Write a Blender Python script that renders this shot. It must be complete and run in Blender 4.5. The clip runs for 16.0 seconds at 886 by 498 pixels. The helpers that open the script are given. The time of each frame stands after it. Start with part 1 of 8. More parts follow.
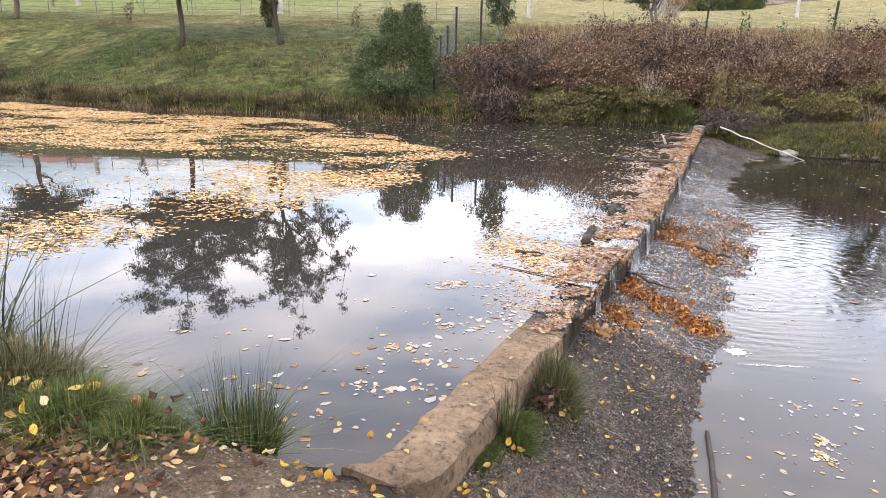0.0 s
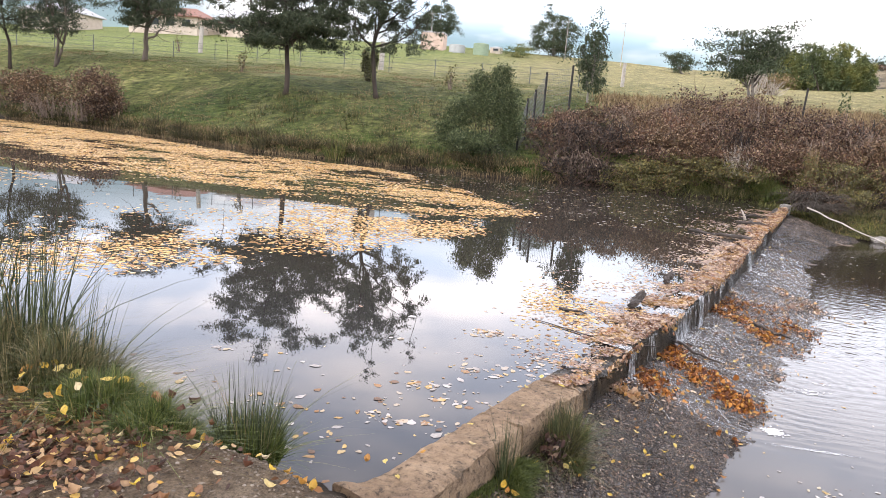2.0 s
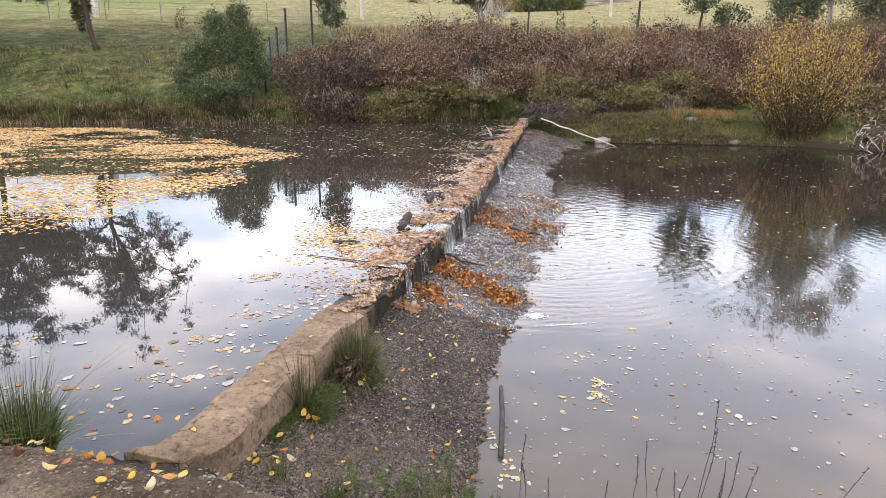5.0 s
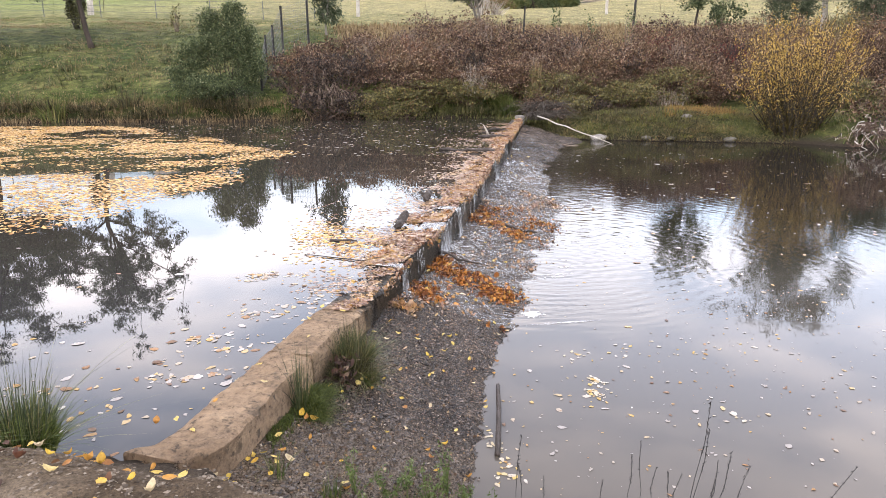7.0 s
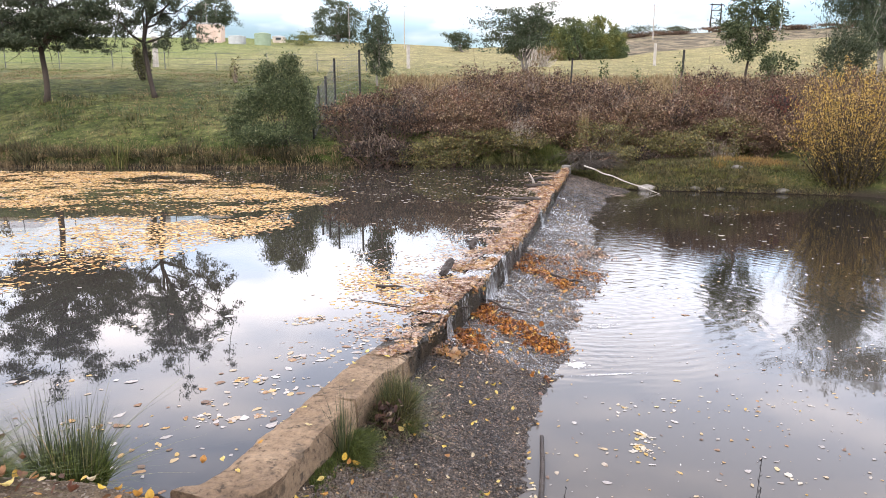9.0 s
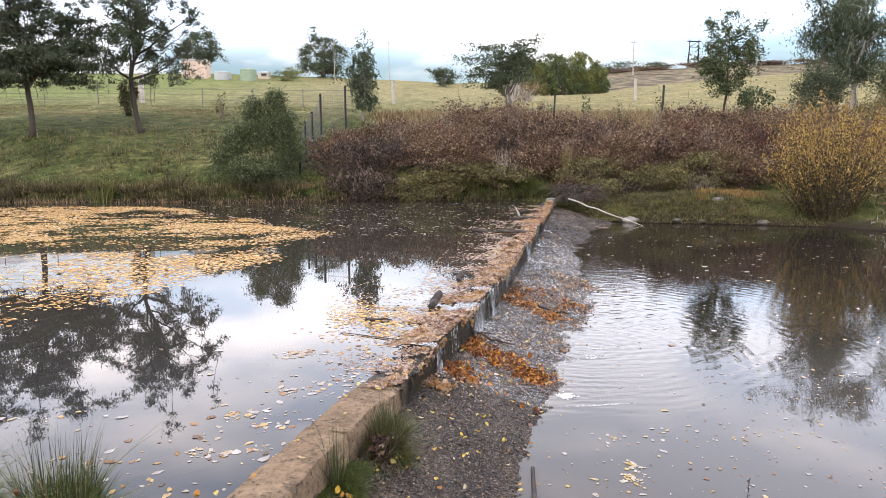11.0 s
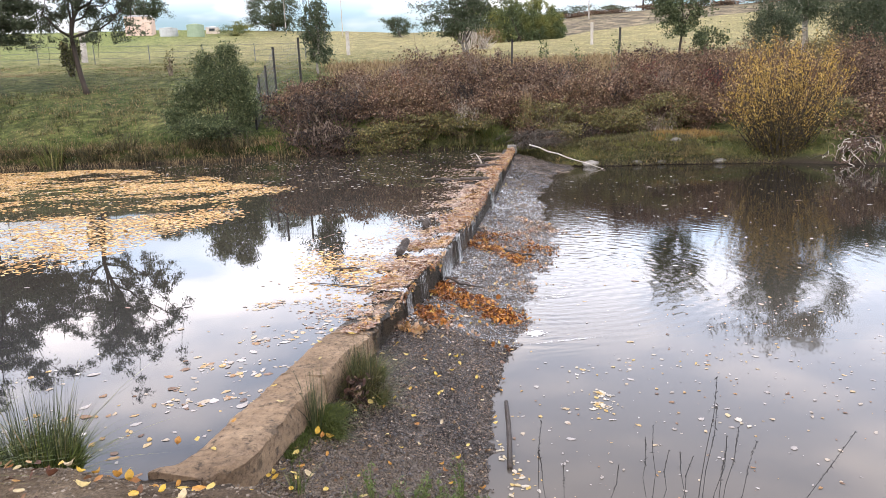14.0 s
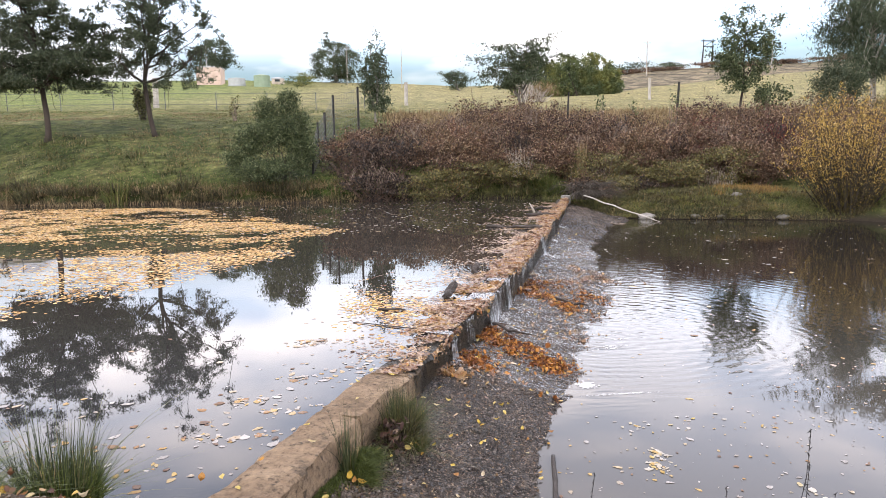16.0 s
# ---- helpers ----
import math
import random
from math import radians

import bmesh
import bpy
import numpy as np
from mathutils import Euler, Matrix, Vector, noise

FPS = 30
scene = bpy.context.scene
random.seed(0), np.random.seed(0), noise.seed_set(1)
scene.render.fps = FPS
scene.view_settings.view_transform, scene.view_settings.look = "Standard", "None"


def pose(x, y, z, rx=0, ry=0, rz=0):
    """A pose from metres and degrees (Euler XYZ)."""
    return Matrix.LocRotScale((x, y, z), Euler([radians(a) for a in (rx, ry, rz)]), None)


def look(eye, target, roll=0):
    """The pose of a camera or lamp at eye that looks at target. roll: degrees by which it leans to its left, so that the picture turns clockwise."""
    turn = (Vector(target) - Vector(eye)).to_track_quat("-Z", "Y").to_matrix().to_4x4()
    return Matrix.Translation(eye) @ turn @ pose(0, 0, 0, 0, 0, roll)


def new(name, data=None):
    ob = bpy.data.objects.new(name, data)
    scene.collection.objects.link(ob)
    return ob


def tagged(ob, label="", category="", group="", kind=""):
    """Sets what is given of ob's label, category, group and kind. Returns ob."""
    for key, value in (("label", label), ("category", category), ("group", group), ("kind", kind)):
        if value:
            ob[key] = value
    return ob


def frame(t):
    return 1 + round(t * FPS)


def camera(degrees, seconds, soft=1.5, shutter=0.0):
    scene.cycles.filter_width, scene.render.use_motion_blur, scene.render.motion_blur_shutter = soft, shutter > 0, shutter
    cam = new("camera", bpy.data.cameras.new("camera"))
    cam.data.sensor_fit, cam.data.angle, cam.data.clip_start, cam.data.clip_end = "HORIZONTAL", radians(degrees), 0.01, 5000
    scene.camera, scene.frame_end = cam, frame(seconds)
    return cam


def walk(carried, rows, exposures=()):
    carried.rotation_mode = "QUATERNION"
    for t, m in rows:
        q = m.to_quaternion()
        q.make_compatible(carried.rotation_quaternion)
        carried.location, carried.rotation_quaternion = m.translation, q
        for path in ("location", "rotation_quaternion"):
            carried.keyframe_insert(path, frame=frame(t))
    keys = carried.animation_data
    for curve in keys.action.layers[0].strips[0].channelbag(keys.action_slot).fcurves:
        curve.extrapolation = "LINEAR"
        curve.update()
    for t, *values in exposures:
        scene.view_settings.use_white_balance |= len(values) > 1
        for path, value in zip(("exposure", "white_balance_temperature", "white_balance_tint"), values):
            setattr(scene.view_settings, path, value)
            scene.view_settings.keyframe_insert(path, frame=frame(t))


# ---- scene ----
cam = camera(65.3, 16.0, 0.5)
PATH = [
    (0, (0.105, -0.017, 1.865), (0.033, 1.913, 1.347), 1.2),
    (0.5, (0.106, -0.011, 1.835), (0.109, 1.927, 1.338), 2.1),
    (1, (0.235, -0.05, 1.825), (0.195, 1.895, 1.359), 3.1),
    (1.5, (0.409, -0.154, 1.832), (0.211, 1.792, 1.413), 4.5),
    (2, (0.483, -0.213, 1.85), (0.166, 1.727, 1.481), 4.8),
    (2.5, (0.484, -0.226, 1.829), (0.201, 1.724, 1.49), 4.0),
    (3, (0.507, -0.237, 1.806), (0.362, 1.73, 1.473), 2.3),
    (3.5, (0.525, -0.269, 1.797), (0.546, 1.7, 1.449), 0.8),
    (4, (0.518, -0.29, 1.786), (0.685, 1.664, 1.397), -0.0),
    (4.5, (0.515, -0.299, 1.782), (0.787, 1.631, 1.335), -0.2),
    (5, (0.513, -0.307, 1.792), (0.849, 1.598, 1.284), -0.1),
    (5.2, (0.518, -0.309, 1.793), (0.869, 1.589, 1.267), -0.1),
    (7.3, (0.507, -0.336, 1.829), (0.848, 1.568, 1.318), -0.3),
    (7.5, (0.494, -0.35, 1.839), (0.821, 1.56, 1.345), -0.3),
    (8, (0.5, -0.343, 1.832), (0.781, 1.585, 1.379), -0.3),
    (8.5, (0.508, -0.353, 1.825), (0.748, 1.589, 1.412), -0.2),
    (9, (0.498, -0.361, 1.825), (0.72, 1.59, 1.442), -0.0),
    (9.5, (0.461, -0.381, 1.837), (0.709, 1.571, 1.48), -0.0),
    (9.7, (0.451, -0.392, 1.846), (0.717, 1.561, 1.502), -0.0),
    (11.8, (0.457, -0.46, 1.807), (0.718, 1.503, 1.526), -0.4),
    (12, (0.454, -0.469, 1.799), (0.702, 1.493, 1.502), -0.8),
    (12.5, (0.433, -0.482, 1.801), (0.695, 1.47, 1.456), -1.2),
    (13, (0.426, -0.475, 1.785), (0.726, 1.465, 1.401), -1.5),
    (13.5, (0.418, -0.474, 1.784), (0.756, 1.453, 1.371), -1.9),
    (14, (0.419, -0.467, 1.763), (0.782, 1.453, 1.339), -2.2),
    (14.5, (0.414, -0.464, 1.754), (0.78, 1.458, 1.339), -2.2),
    (15, (0.394, -0.441, 1.77), (0.747, 1.489, 1.381), -1.9),
    (15.5, (0.406, -0.403, 1.792), (0.713, 1.544, 1.453), -1.2),
    (16, (0.471, -0.278, 1.642), (0.697, 1.69, 1.365), -0.9),
]
walk(cam, [(t, look(eye, target, roll)) for t, eye, target, roll in PATH], [(0, 0.46, 6850, 19), (1.5, 0.41, 6850, 19), (3, 0.28, 6850, 19), (4, 0.33, 6850, 19), (5, 0.35, 6850, 19), (7.5, 0.5, 6850, 19), (8, 0.48, 6850, 19), (9.5, 0.39, 6850, 19), (12, 0.19, 6850, 19), (12.5, 0.22, 6850, 19), (13, 0.3, 6850, 19), (14.5, 0.4, 6850, 19), (15.5, 0.4, 6850, 19), (16, 0.3, 6850, 19)])

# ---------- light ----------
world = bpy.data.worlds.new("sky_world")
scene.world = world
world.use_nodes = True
SUN_EL, SUN_ROT = 38.0, 215.0
SKY_BLUE, CLOUD = 0.085, 1.25
wn, wl = world.node_tree.nodes, world.node_tree.links
wn.clear()
w_out = wn.new("ShaderNodeOutputWorld")
w_bg = wn.new("ShaderNodeBackground")
w_sky = wn.new("ShaderNodeTexSky")
w_sky.sky_type = 'NISHITA'
w_sky.sun_disc = False
w_sky.sun_elevation, w_sky.sun_rotation = radians(SUN_EL), radians(SUN_ROT)
w_gain = wn.new("ShaderNodeMix")
w_gain.data_type, w_gain.blend_type = 'RGBA', 'MULTIPLY'
w_gain.inputs["Factor"].default_value = 1.0
w_gain.inputs["B"].default_value = (SKY_BLUE * 0.80, SKY_BLUE * 0.96, SKY_BLUE * 1.0, 1)
w_tc = wn.new("ShaderNodeTexCoord")
w_map = wn.new("ShaderNodeMapping")
w_map.inputs["Scale"].default_value = (1.3, 1.3, 4.2)
w_map.inputs["Location"].default_value = (1.9, 0.6, 0.1)
w_noise = wn.new("ShaderNodeTexNoise")
w_noise.inputs["Scale"].default_value = 1.6
w_noise.inputs["Detail"].default_value = 5
w_noise.inputs["Roughness"].default_value = 0.55
w_ramp = wn.new("ShaderNodeValToRGB")
w_ramp.color_ramp.elements[0].position, w_ramp.color_ramp.elements[0].color = 0.49, (0.04, 0.04, 0.04, 1)
w_ramp.color_ramp.elements[1].position, w_ramp.color_ramp.elements[1].color = 0.7, (1, 1, 1, 1)
w_shade = wn.new("ShaderNodeTexNoise")
w_shade.inputs["Scale"].default_value = 2.3
w_shade.inputs["Detail"].default_value = 4
w_cloud = wn.new("ShaderNodeValToRGB")
w_cloud.color_ramp.elements[0].position, w_cloud.color_ramp.elements[0].color = 0.41, (0.55 * CLOUD, 0.61 * CLOUD, 0.7 * CLOUD, 1)
w_cloud.color_ramp.elements[1].position, w_cloud.color_ramp.elements[1].color = 0.61, (1.12 * CLOUD, 1.08 * CLOUD, 1.04 * CLOUD, 1)
w_mix = wn.new("ShaderNodeMix")
w_mix.data_type = 'RGBA'
wl.new(w_sky.outputs["Color"], w_gain.inputs["A"])
wl.new(w_tc.outputs["Generated"], w_map.inputs["Vector"])
wl.new(w_map.outputs["Vector"], w_noise.inputs["Vector"])
wl.new(w_map.outputs["Vector"], w_shade.inputs["Vector"])
wl.new(w_noise.outputs["Fac"], w_ramp.inputs["Fac"])
wl.new(w_shade.outputs["Fac"], w_cloud.inputs["Fac"])
w_over = wn.new("ShaderNodeMapRange")
w_over.inputs["From Min"].default_value, w_over.inputs["From Max"].default_value = 0.10, 0.24
w_over.inputs["To Max"].default_value = 0.62
w_most = wn.new("ShaderNodeMath")
w_most.operation = 'MAXIMUM'
wl.new(w_ramp.outputs["Color"], w_most.inputs[0])
wl.new(w_over.outputs["Result"], w_most.inputs[1])
wl.new(w_most.outputs[0], w_mix.inputs["Factor"])
wl.new(w_gain.outputs["Result"], w_mix.inputs["A"])
wl.new(w_cloud.outputs["Color"], w_mix.inputs["B"])
w_blue = wn.new("ShaderNodeMapRange")
w_blue.inputs["From Min"].default_value, w_blue.inputs["From Max"].default_value = 0.3, 0.62
w_tint = wn.new("ShaderNodeMix")
w_tint.data_type, w_tint.blend_type = 'RGBA', 'MULTIPLY'
w_tint.inputs["B"].default_value = (0.96, 0.985, 1.03, 1)
wl.new(w_blue.outputs["Result"], w_tint.inputs["Factor"])
wl.new(w_mix.outputs["Result"], w_tint.inputs["A"])
wl.new(w_tint.outputs["Result"], w_bg.inputs["Color"])
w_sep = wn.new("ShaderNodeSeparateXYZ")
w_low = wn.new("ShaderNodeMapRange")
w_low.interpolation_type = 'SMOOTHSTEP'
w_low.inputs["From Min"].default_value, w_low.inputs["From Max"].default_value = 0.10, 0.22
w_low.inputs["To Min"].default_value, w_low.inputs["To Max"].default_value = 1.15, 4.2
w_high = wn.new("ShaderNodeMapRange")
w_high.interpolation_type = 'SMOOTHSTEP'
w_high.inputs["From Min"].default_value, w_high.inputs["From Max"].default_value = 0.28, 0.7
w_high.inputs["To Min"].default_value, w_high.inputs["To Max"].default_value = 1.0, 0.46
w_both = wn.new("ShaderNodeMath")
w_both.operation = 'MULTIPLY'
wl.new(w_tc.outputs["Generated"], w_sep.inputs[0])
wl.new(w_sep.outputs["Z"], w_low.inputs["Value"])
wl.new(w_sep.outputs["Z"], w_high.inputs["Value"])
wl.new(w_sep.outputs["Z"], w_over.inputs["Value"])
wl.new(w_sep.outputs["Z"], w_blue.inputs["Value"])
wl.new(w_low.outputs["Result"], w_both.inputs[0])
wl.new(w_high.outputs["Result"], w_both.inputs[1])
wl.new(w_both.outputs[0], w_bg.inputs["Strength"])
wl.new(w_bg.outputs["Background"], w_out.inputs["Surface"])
sun = bpy.data.lights.new("sun", 'SUN')
sun.energy, sun.angle, sun.color = 0.8, radians(14), (1.0, 0.94, 0.85)
sun_ob = new("sun", sun)
s_el, s_az = radians(SUN_EL), radians(SUN_ROT)
sun_ob.matrix_world = look((0, 0, 0), (-math.sin(s_az) * math.cos(s_el), -math.cos(s_az) * math.cos(s_el), -math.sin(s_el)))

# ---------- materials ----------
def nodes_of(name):
    m = bpy.data.materials.new(name)
    m.use_nodes = True
    return m, m.node_tree.nodes, m.node_tree.links, m.node_tree.nodes["Principled BSDF"]


def ramp(n, stops):
    r = n.new("ShaderNodeValToRGB")
    e = r.color_ramp.elements
    while len(e) > 1:
        e.remove(e[-1])
    e[0].position, e[0].color = stops[0][0], (*stops[0][1], 1)
    for p, c in stops[1:]:
        x = e.new(p)
        x.color = (*c, 1)
    return r


def noise_node(n, l, scale, detail=4, rough=0.6, stretch=None, vec=None):
    t = n.new("ShaderNodeTexNoise")
    t.inputs["Scale"].default_value, t.inputs["Detail"].default_value, t.inputs["Roughness"].default_value = scale, detail, rough
    if vec is None:
        vec = n.new("ShaderNodeNewGeometry").outputs["Position"]
    if stretch:
        mp = n.new("ShaderNodeMapping")
        mp.inputs["Scale"].default_value = stretch
        l.new(vec, mp.inputs["Vector"])
        vec = mp.outputs["Vector"]
    l.new(vec, t.inputs["Vector"])
    return t


def mixc(n, l, fac, a, b, mode='MIX'):
    m = n.new("ShaderNodeMix")
    m.data_type, m.blend_type = 'RGBA', mode
    for sock, v in (("Factor", fac), ("A", a), ("B", b)):
        if isinstance(v, (int, float)):
            m.inputs[sock].default_value = v
        elif isinstance(v, tuple):
            m.inputs[sock].default_value = (*v, 1)
        else:
            l.new(v, m.inputs[sock])
    return m.outputs["Result"]


def surface(name, coarse, fine, s_coarse=1.0, s_fine=20.0, rough=(0.7, 0.95), bump=0.3, dist=0.02, stretch=None, spec=0.3, s_bump=None):
    """Two scales of colour, roughness that varies, and fine relief, in world metres."""
    m, n, l, b = nodes_of(name)
    a = noise_node(n, l, s_coarse, 5, 0.6, stretch)
    f = noise_node(n, l, s_fine, 6, 0.7, stretch)
    ra, rf = ramp(n, coarse), ramp(n, fine)
    l.new(a.outputs["Fac"], ra.inputs["Fac"])
    l.new(f.outputs["Fac"], rf.inputs["Fac"])
    l.new(mixc(n, l, 1.0, ra.outputs["Color"], rf.outputs["Color"], 'MULTIPLY'), b.inputs["Base Color"])
    mr = n.new("ShaderNodeMapRange")
    mr.inputs["To Min"].default_value, mr.inputs["To Max"].default_value = rough
    l.new(f.outputs["Fac"], mr.inputs["Value"])
    l.new(mr.outputs["Result"], b.inputs["Roughness"])
    b.inputs["Specular IOR Level"].default_value = spec
    bp = n.new("ShaderNodeBump")
    bp.inputs["Strength"].default_value, bp.inputs["Distance"].default_value = bump, dist
    g = noise_node(n, l, s_bump or s_fine * 1.7, 6, 0.65, stretch)
    l.new(g.outputs["Fac"], bp.inputs["Height"])
    l.new(bp.outputs["Normal"], b.inputs["Normal"])
    return m


def leafy(name, stops, rough=0.55, through_light=0.25, per="island", patch=None, spec=0.3):
    """Foliage: the colour differs from leaf to leaf, and by patches a few metres wide."""
    m, n, l, b = nodes_of(name)
    if per == "island":
        r = n.new("ShaderNodeNewGeometry").outputs["Random Per Island"]
    else:
        r = n.new("ShaderNodeObjectInfo").outputs["Random"]
    rc = ramp(n, stops)
    l.new(r, rc.inputs["Fac"])
    col = rc.outputs["Color"]
    if patch:
        sc, stops2, amount = patch
        p = noise_node(n, l, sc, 3)
        rp = ramp(n, stops2)
        l.new(p.outputs["Fac"], rp.inputs["Fac"])
        col = mixc(n, l, amount, col, rp.outputs["Color"])
    v = noise_node(n, l, 60, 3)
    rv = ramp(n, [(0.3, (0.75, 0.72, 0.7)), (0.7, (1.1, 1.1, 1.1))])
    l.new(v.outputs["Fac"], rv.inputs["Fac"])
    col = mixc(n, l, 1.0, col, rv.outputs["Color"], 'MULTIPLY')
    l.new(col, b.inputs["Base Color"])
    b.inputs["Roughness"].default_value = rough
    b.inputs["Specular IOR Level"].default_value = spec
    if through_light:
        tr = n.new("ShaderNodeBsdfTranslucent")
        l.new(col, tr.inputs["Color"])
        ms = n.new("ShaderNodeMixShader")
        ms.inputs[0].default_value = through_light
        l.new(b.outputs[0], ms.inputs[1])
        l.new(tr.outputs[0], ms.inputs[2])
        l.new(ms.outputs[0], n["Material Output"].inputs["Surface"])
    return m


G1 = [(0.0, (0.72, 0.72, 0.72)), (0.5, (0.95, 0.95, 0.95)), (1.0, (1.2, 1.2, 1.2))]
def coping_material():
    """Tan cement with dark lichen spots and worn paler edges, soaked dark where the river starts to run over it."""
    m, n, l, b = nodes_of("weathered_concrete")
    a = noise_node(n, l, 3.2, 6, 0.65)
    ra = ramp(n, [(0.3, (0.145, 0.1, 0.066)), (0.43, (0.275, 0.192, 0.126)), (0.58, (0.4, 0.284, 0.188)), (0.72, (0.54, 0.4, 0.275))])
    l.new(a.outputs["Fac"], ra.inputs["Fac"])
    f = noise_node(n, l, 24, 6, 0.75)
    rf = ramp(n, [(0.34, (0.3, 0.27, 0.24)), (0.44, (0.85, 0.84, 0.82)), (0.7, (1.35, 1.3, 1.2))])
    l.new(f.outputs["Fac"], rf.inputs["Fac"])
    col = mixc(n, l, 1.0, ra.outputs["Color"], rf.outputs["Color"], 'MULTIPLY')
    s = noise_node(n, l, 16, 4, 0.6)
    rs = ramp(n, [(0.6, (0, 0, 0)), (0.67, (0.8, 0.8, 0.8))])
    l.new(s.outputs["Fac"], rs.inputs["Fac"])
    col = mixc(n, l, rs.outputs["Color"], col, (0.075, 0.058, 0.042))
    blot = noise_node(n, l, 5.5, 5, 0.6)
    rb = ramp(n, [(0.6, (0, 0, 0)), (0.66, (0.7, 0.7, 0.7))])
    l.new(blot.outputs["Fac"], rb.inputs["Fac"])
    col = mixc(n, l, rb.outputs["Color"], col, (0.085, 0.066, 0.046))
    g = n.new("ShaderNodeNewGeometry")
    pt = n.new("ShaderNodeMapRange")
    pt.inputs["From Min"].default_value, pt.inputs["From Max"].default_value = 0.52, 0.6
    pt.inputs["To Max"].default_value = 0.5
    l.new(g.outputs["Pointiness"], pt.inputs["Value"])
    col = mixc(n, l, pt.outputs["Result"], col, (0.4, 0.31, 0.21))
    sep = n.new("ShaderNodeSeparateXYZ")
    l.new(g.outputs["Position"], sep.inputs[0])
    wob = n.new("ShaderNodeMath")
    wob.operation = 'MULTIPLY_ADD'
    wob.inputs[1].default_value = 1.6
    l.new(a.outputs["Fac"], wob.inputs[0])
    l.new(sep.outputs["Y"], wob.inputs[2])
    wet = n.new("ShaderNodeMapRange")
    wet.interpolation_type = 'SMOOTHSTEP'
    wet.inputs["From Min"].default_value, wet.inputs["From Max"].default_value = 5.45, 5.7
    l.new(wob.outputs[0], wet.inputs["Value"])
    drip = noise_node(n, l, 14, 5, 0.7, (1, 1, 0.18))
    rw = ramp(n, [(0.34, (0.009, 0.0075, 0.005)), (0.47, (0.024, 0.0195, 0.013)), (0.58, (0.042, 0.034, 0.024)), (0.7, (0.105, 0.085, 0.064))])
    l.new(drip.outputs["Fac"], rw.inputs["Fac"])
    l.new(mixc(n, l, wet.outputs["Result"], col, rw.outputs["Color"]), b.inputs["Base Color"])
    rr = n.new("ShaderNodeMapRange")
    rr.inputs["To Min"].default_value, rr.inputs["To Max"].default_value = 0.88, 0.4
    l.new(wet.outputs["Result"], rr.inputs["Value"])
    l.new(rr.outputs["Result"], b.inputs["Roughness"])
    b.inputs["Specular IOR Level"].default_value = 0.3
    bp = n.new("ShaderNodeBump")
    bp.inputs["Strength"].default_value, bp.inputs["Distance"].default_value = 1.0, 0.05
    k = noise_node(n, l, 26, 7, 0.75)
    l.new(k.outputs["Fac"], bp.inputs["Height"])
    l.new(bp.outputs["Normal"], b.inputs["Normal"])
    return m


M_CONC = coping_material()
M_TRUNK = surface("dark_bark", [(0.35, (0.03, 0.023, 0.019)), (0.65, (0.07, 0.054, 0.042))], G1, 2, 25, (0.8, 0.95), 0.7, 0.03, (1, 1, 0.25))
M_GREYBARK = surface("grey_bark", [(0.35, (0.13, 0.115, 0.10)), (0.65, (0.24, 0.215, 0.185))], G1, 2, 25, (0.8, 0.95), 0.6, 0.03, (1, 1, 0.3))
M_BROWNBARK = surface("brown_bark", [(0.35, (0.07, 0.055, 0.043)), (0.65, (0.15, 0.12, 0.095))], G1, 2, 25, (0.8, 0.95), 0.6, 0.03, (1, 1, 0.3))
M_TWIG = surface("dead_twig", [(0.35, (0.12, 0.085, 0.065)), (0.65, (0.26, 0.2, 0.155))], G1, 5, 40, (0.8, 0.95), 0.4, 0.01)
M_PALEWOOD = surface("bleached_wood", [(0.35, (0.36, 0.31, 0.26)), (0.65, (0.55, 0.5, 0.44))], G1, 4, 40, (0.7, 0.9), 0.4, 0.01)
M_LOG = surface("dark_wet_log", [(0.35, (0.035, 0.028, 0.024)), (0.65, (0.085, 0.068, 0.058))], G1, 6, 50, (0.4, 0.8), 0.7, 0.02)
M_POST = surface("weathered_post", [(0.35, (0.02, 0.018, 0.017)), (0.65, (0.045, 0.042, 0.04))], G1, 3, 30, (0.7, 0.9), 0.4, 0.01)
M_WPOST = surface("grey_timber_post", [(0.35, (0.33, 0.30, 0.26)), (0.65, (0.5, 0.46, 0.41))], G1, 3, 30, (0.8, 0.95), 0.4, 0.01)
M_WIRE = surface("galvanised_wire", [(0.35, (0.08, 0.08, 0.08)), (0.65, (0.15, 0.15, 0.15))], G1, 8, 30, (0.4, 0.6), 0.1, 0.003)
M_STONE = surface("river_stone", [(0.35, (0.2, 0.185, 0.165)), (0.65, (0.36, 0.33, 0.30))], G1, 4, 30, (0.7, 0.95), 0.5, 0.02)
M_DARKSTONE = surface("wet_river_stone", [(0.35, (0.08, 0.072, 0.062)), (0.65, (0.17, 0.155, 0.135))], G1, 4, 30, (0.5, 0.9), 0.5, 0.02)
M_ROOT = surface("grey_root", [(0.35, (0.035, 0.028, 0.022)), (0.65, (0.1, 0.082, 0.066))], G1, 5, 40, (0.7, 0.95), 0.4, 0.01)


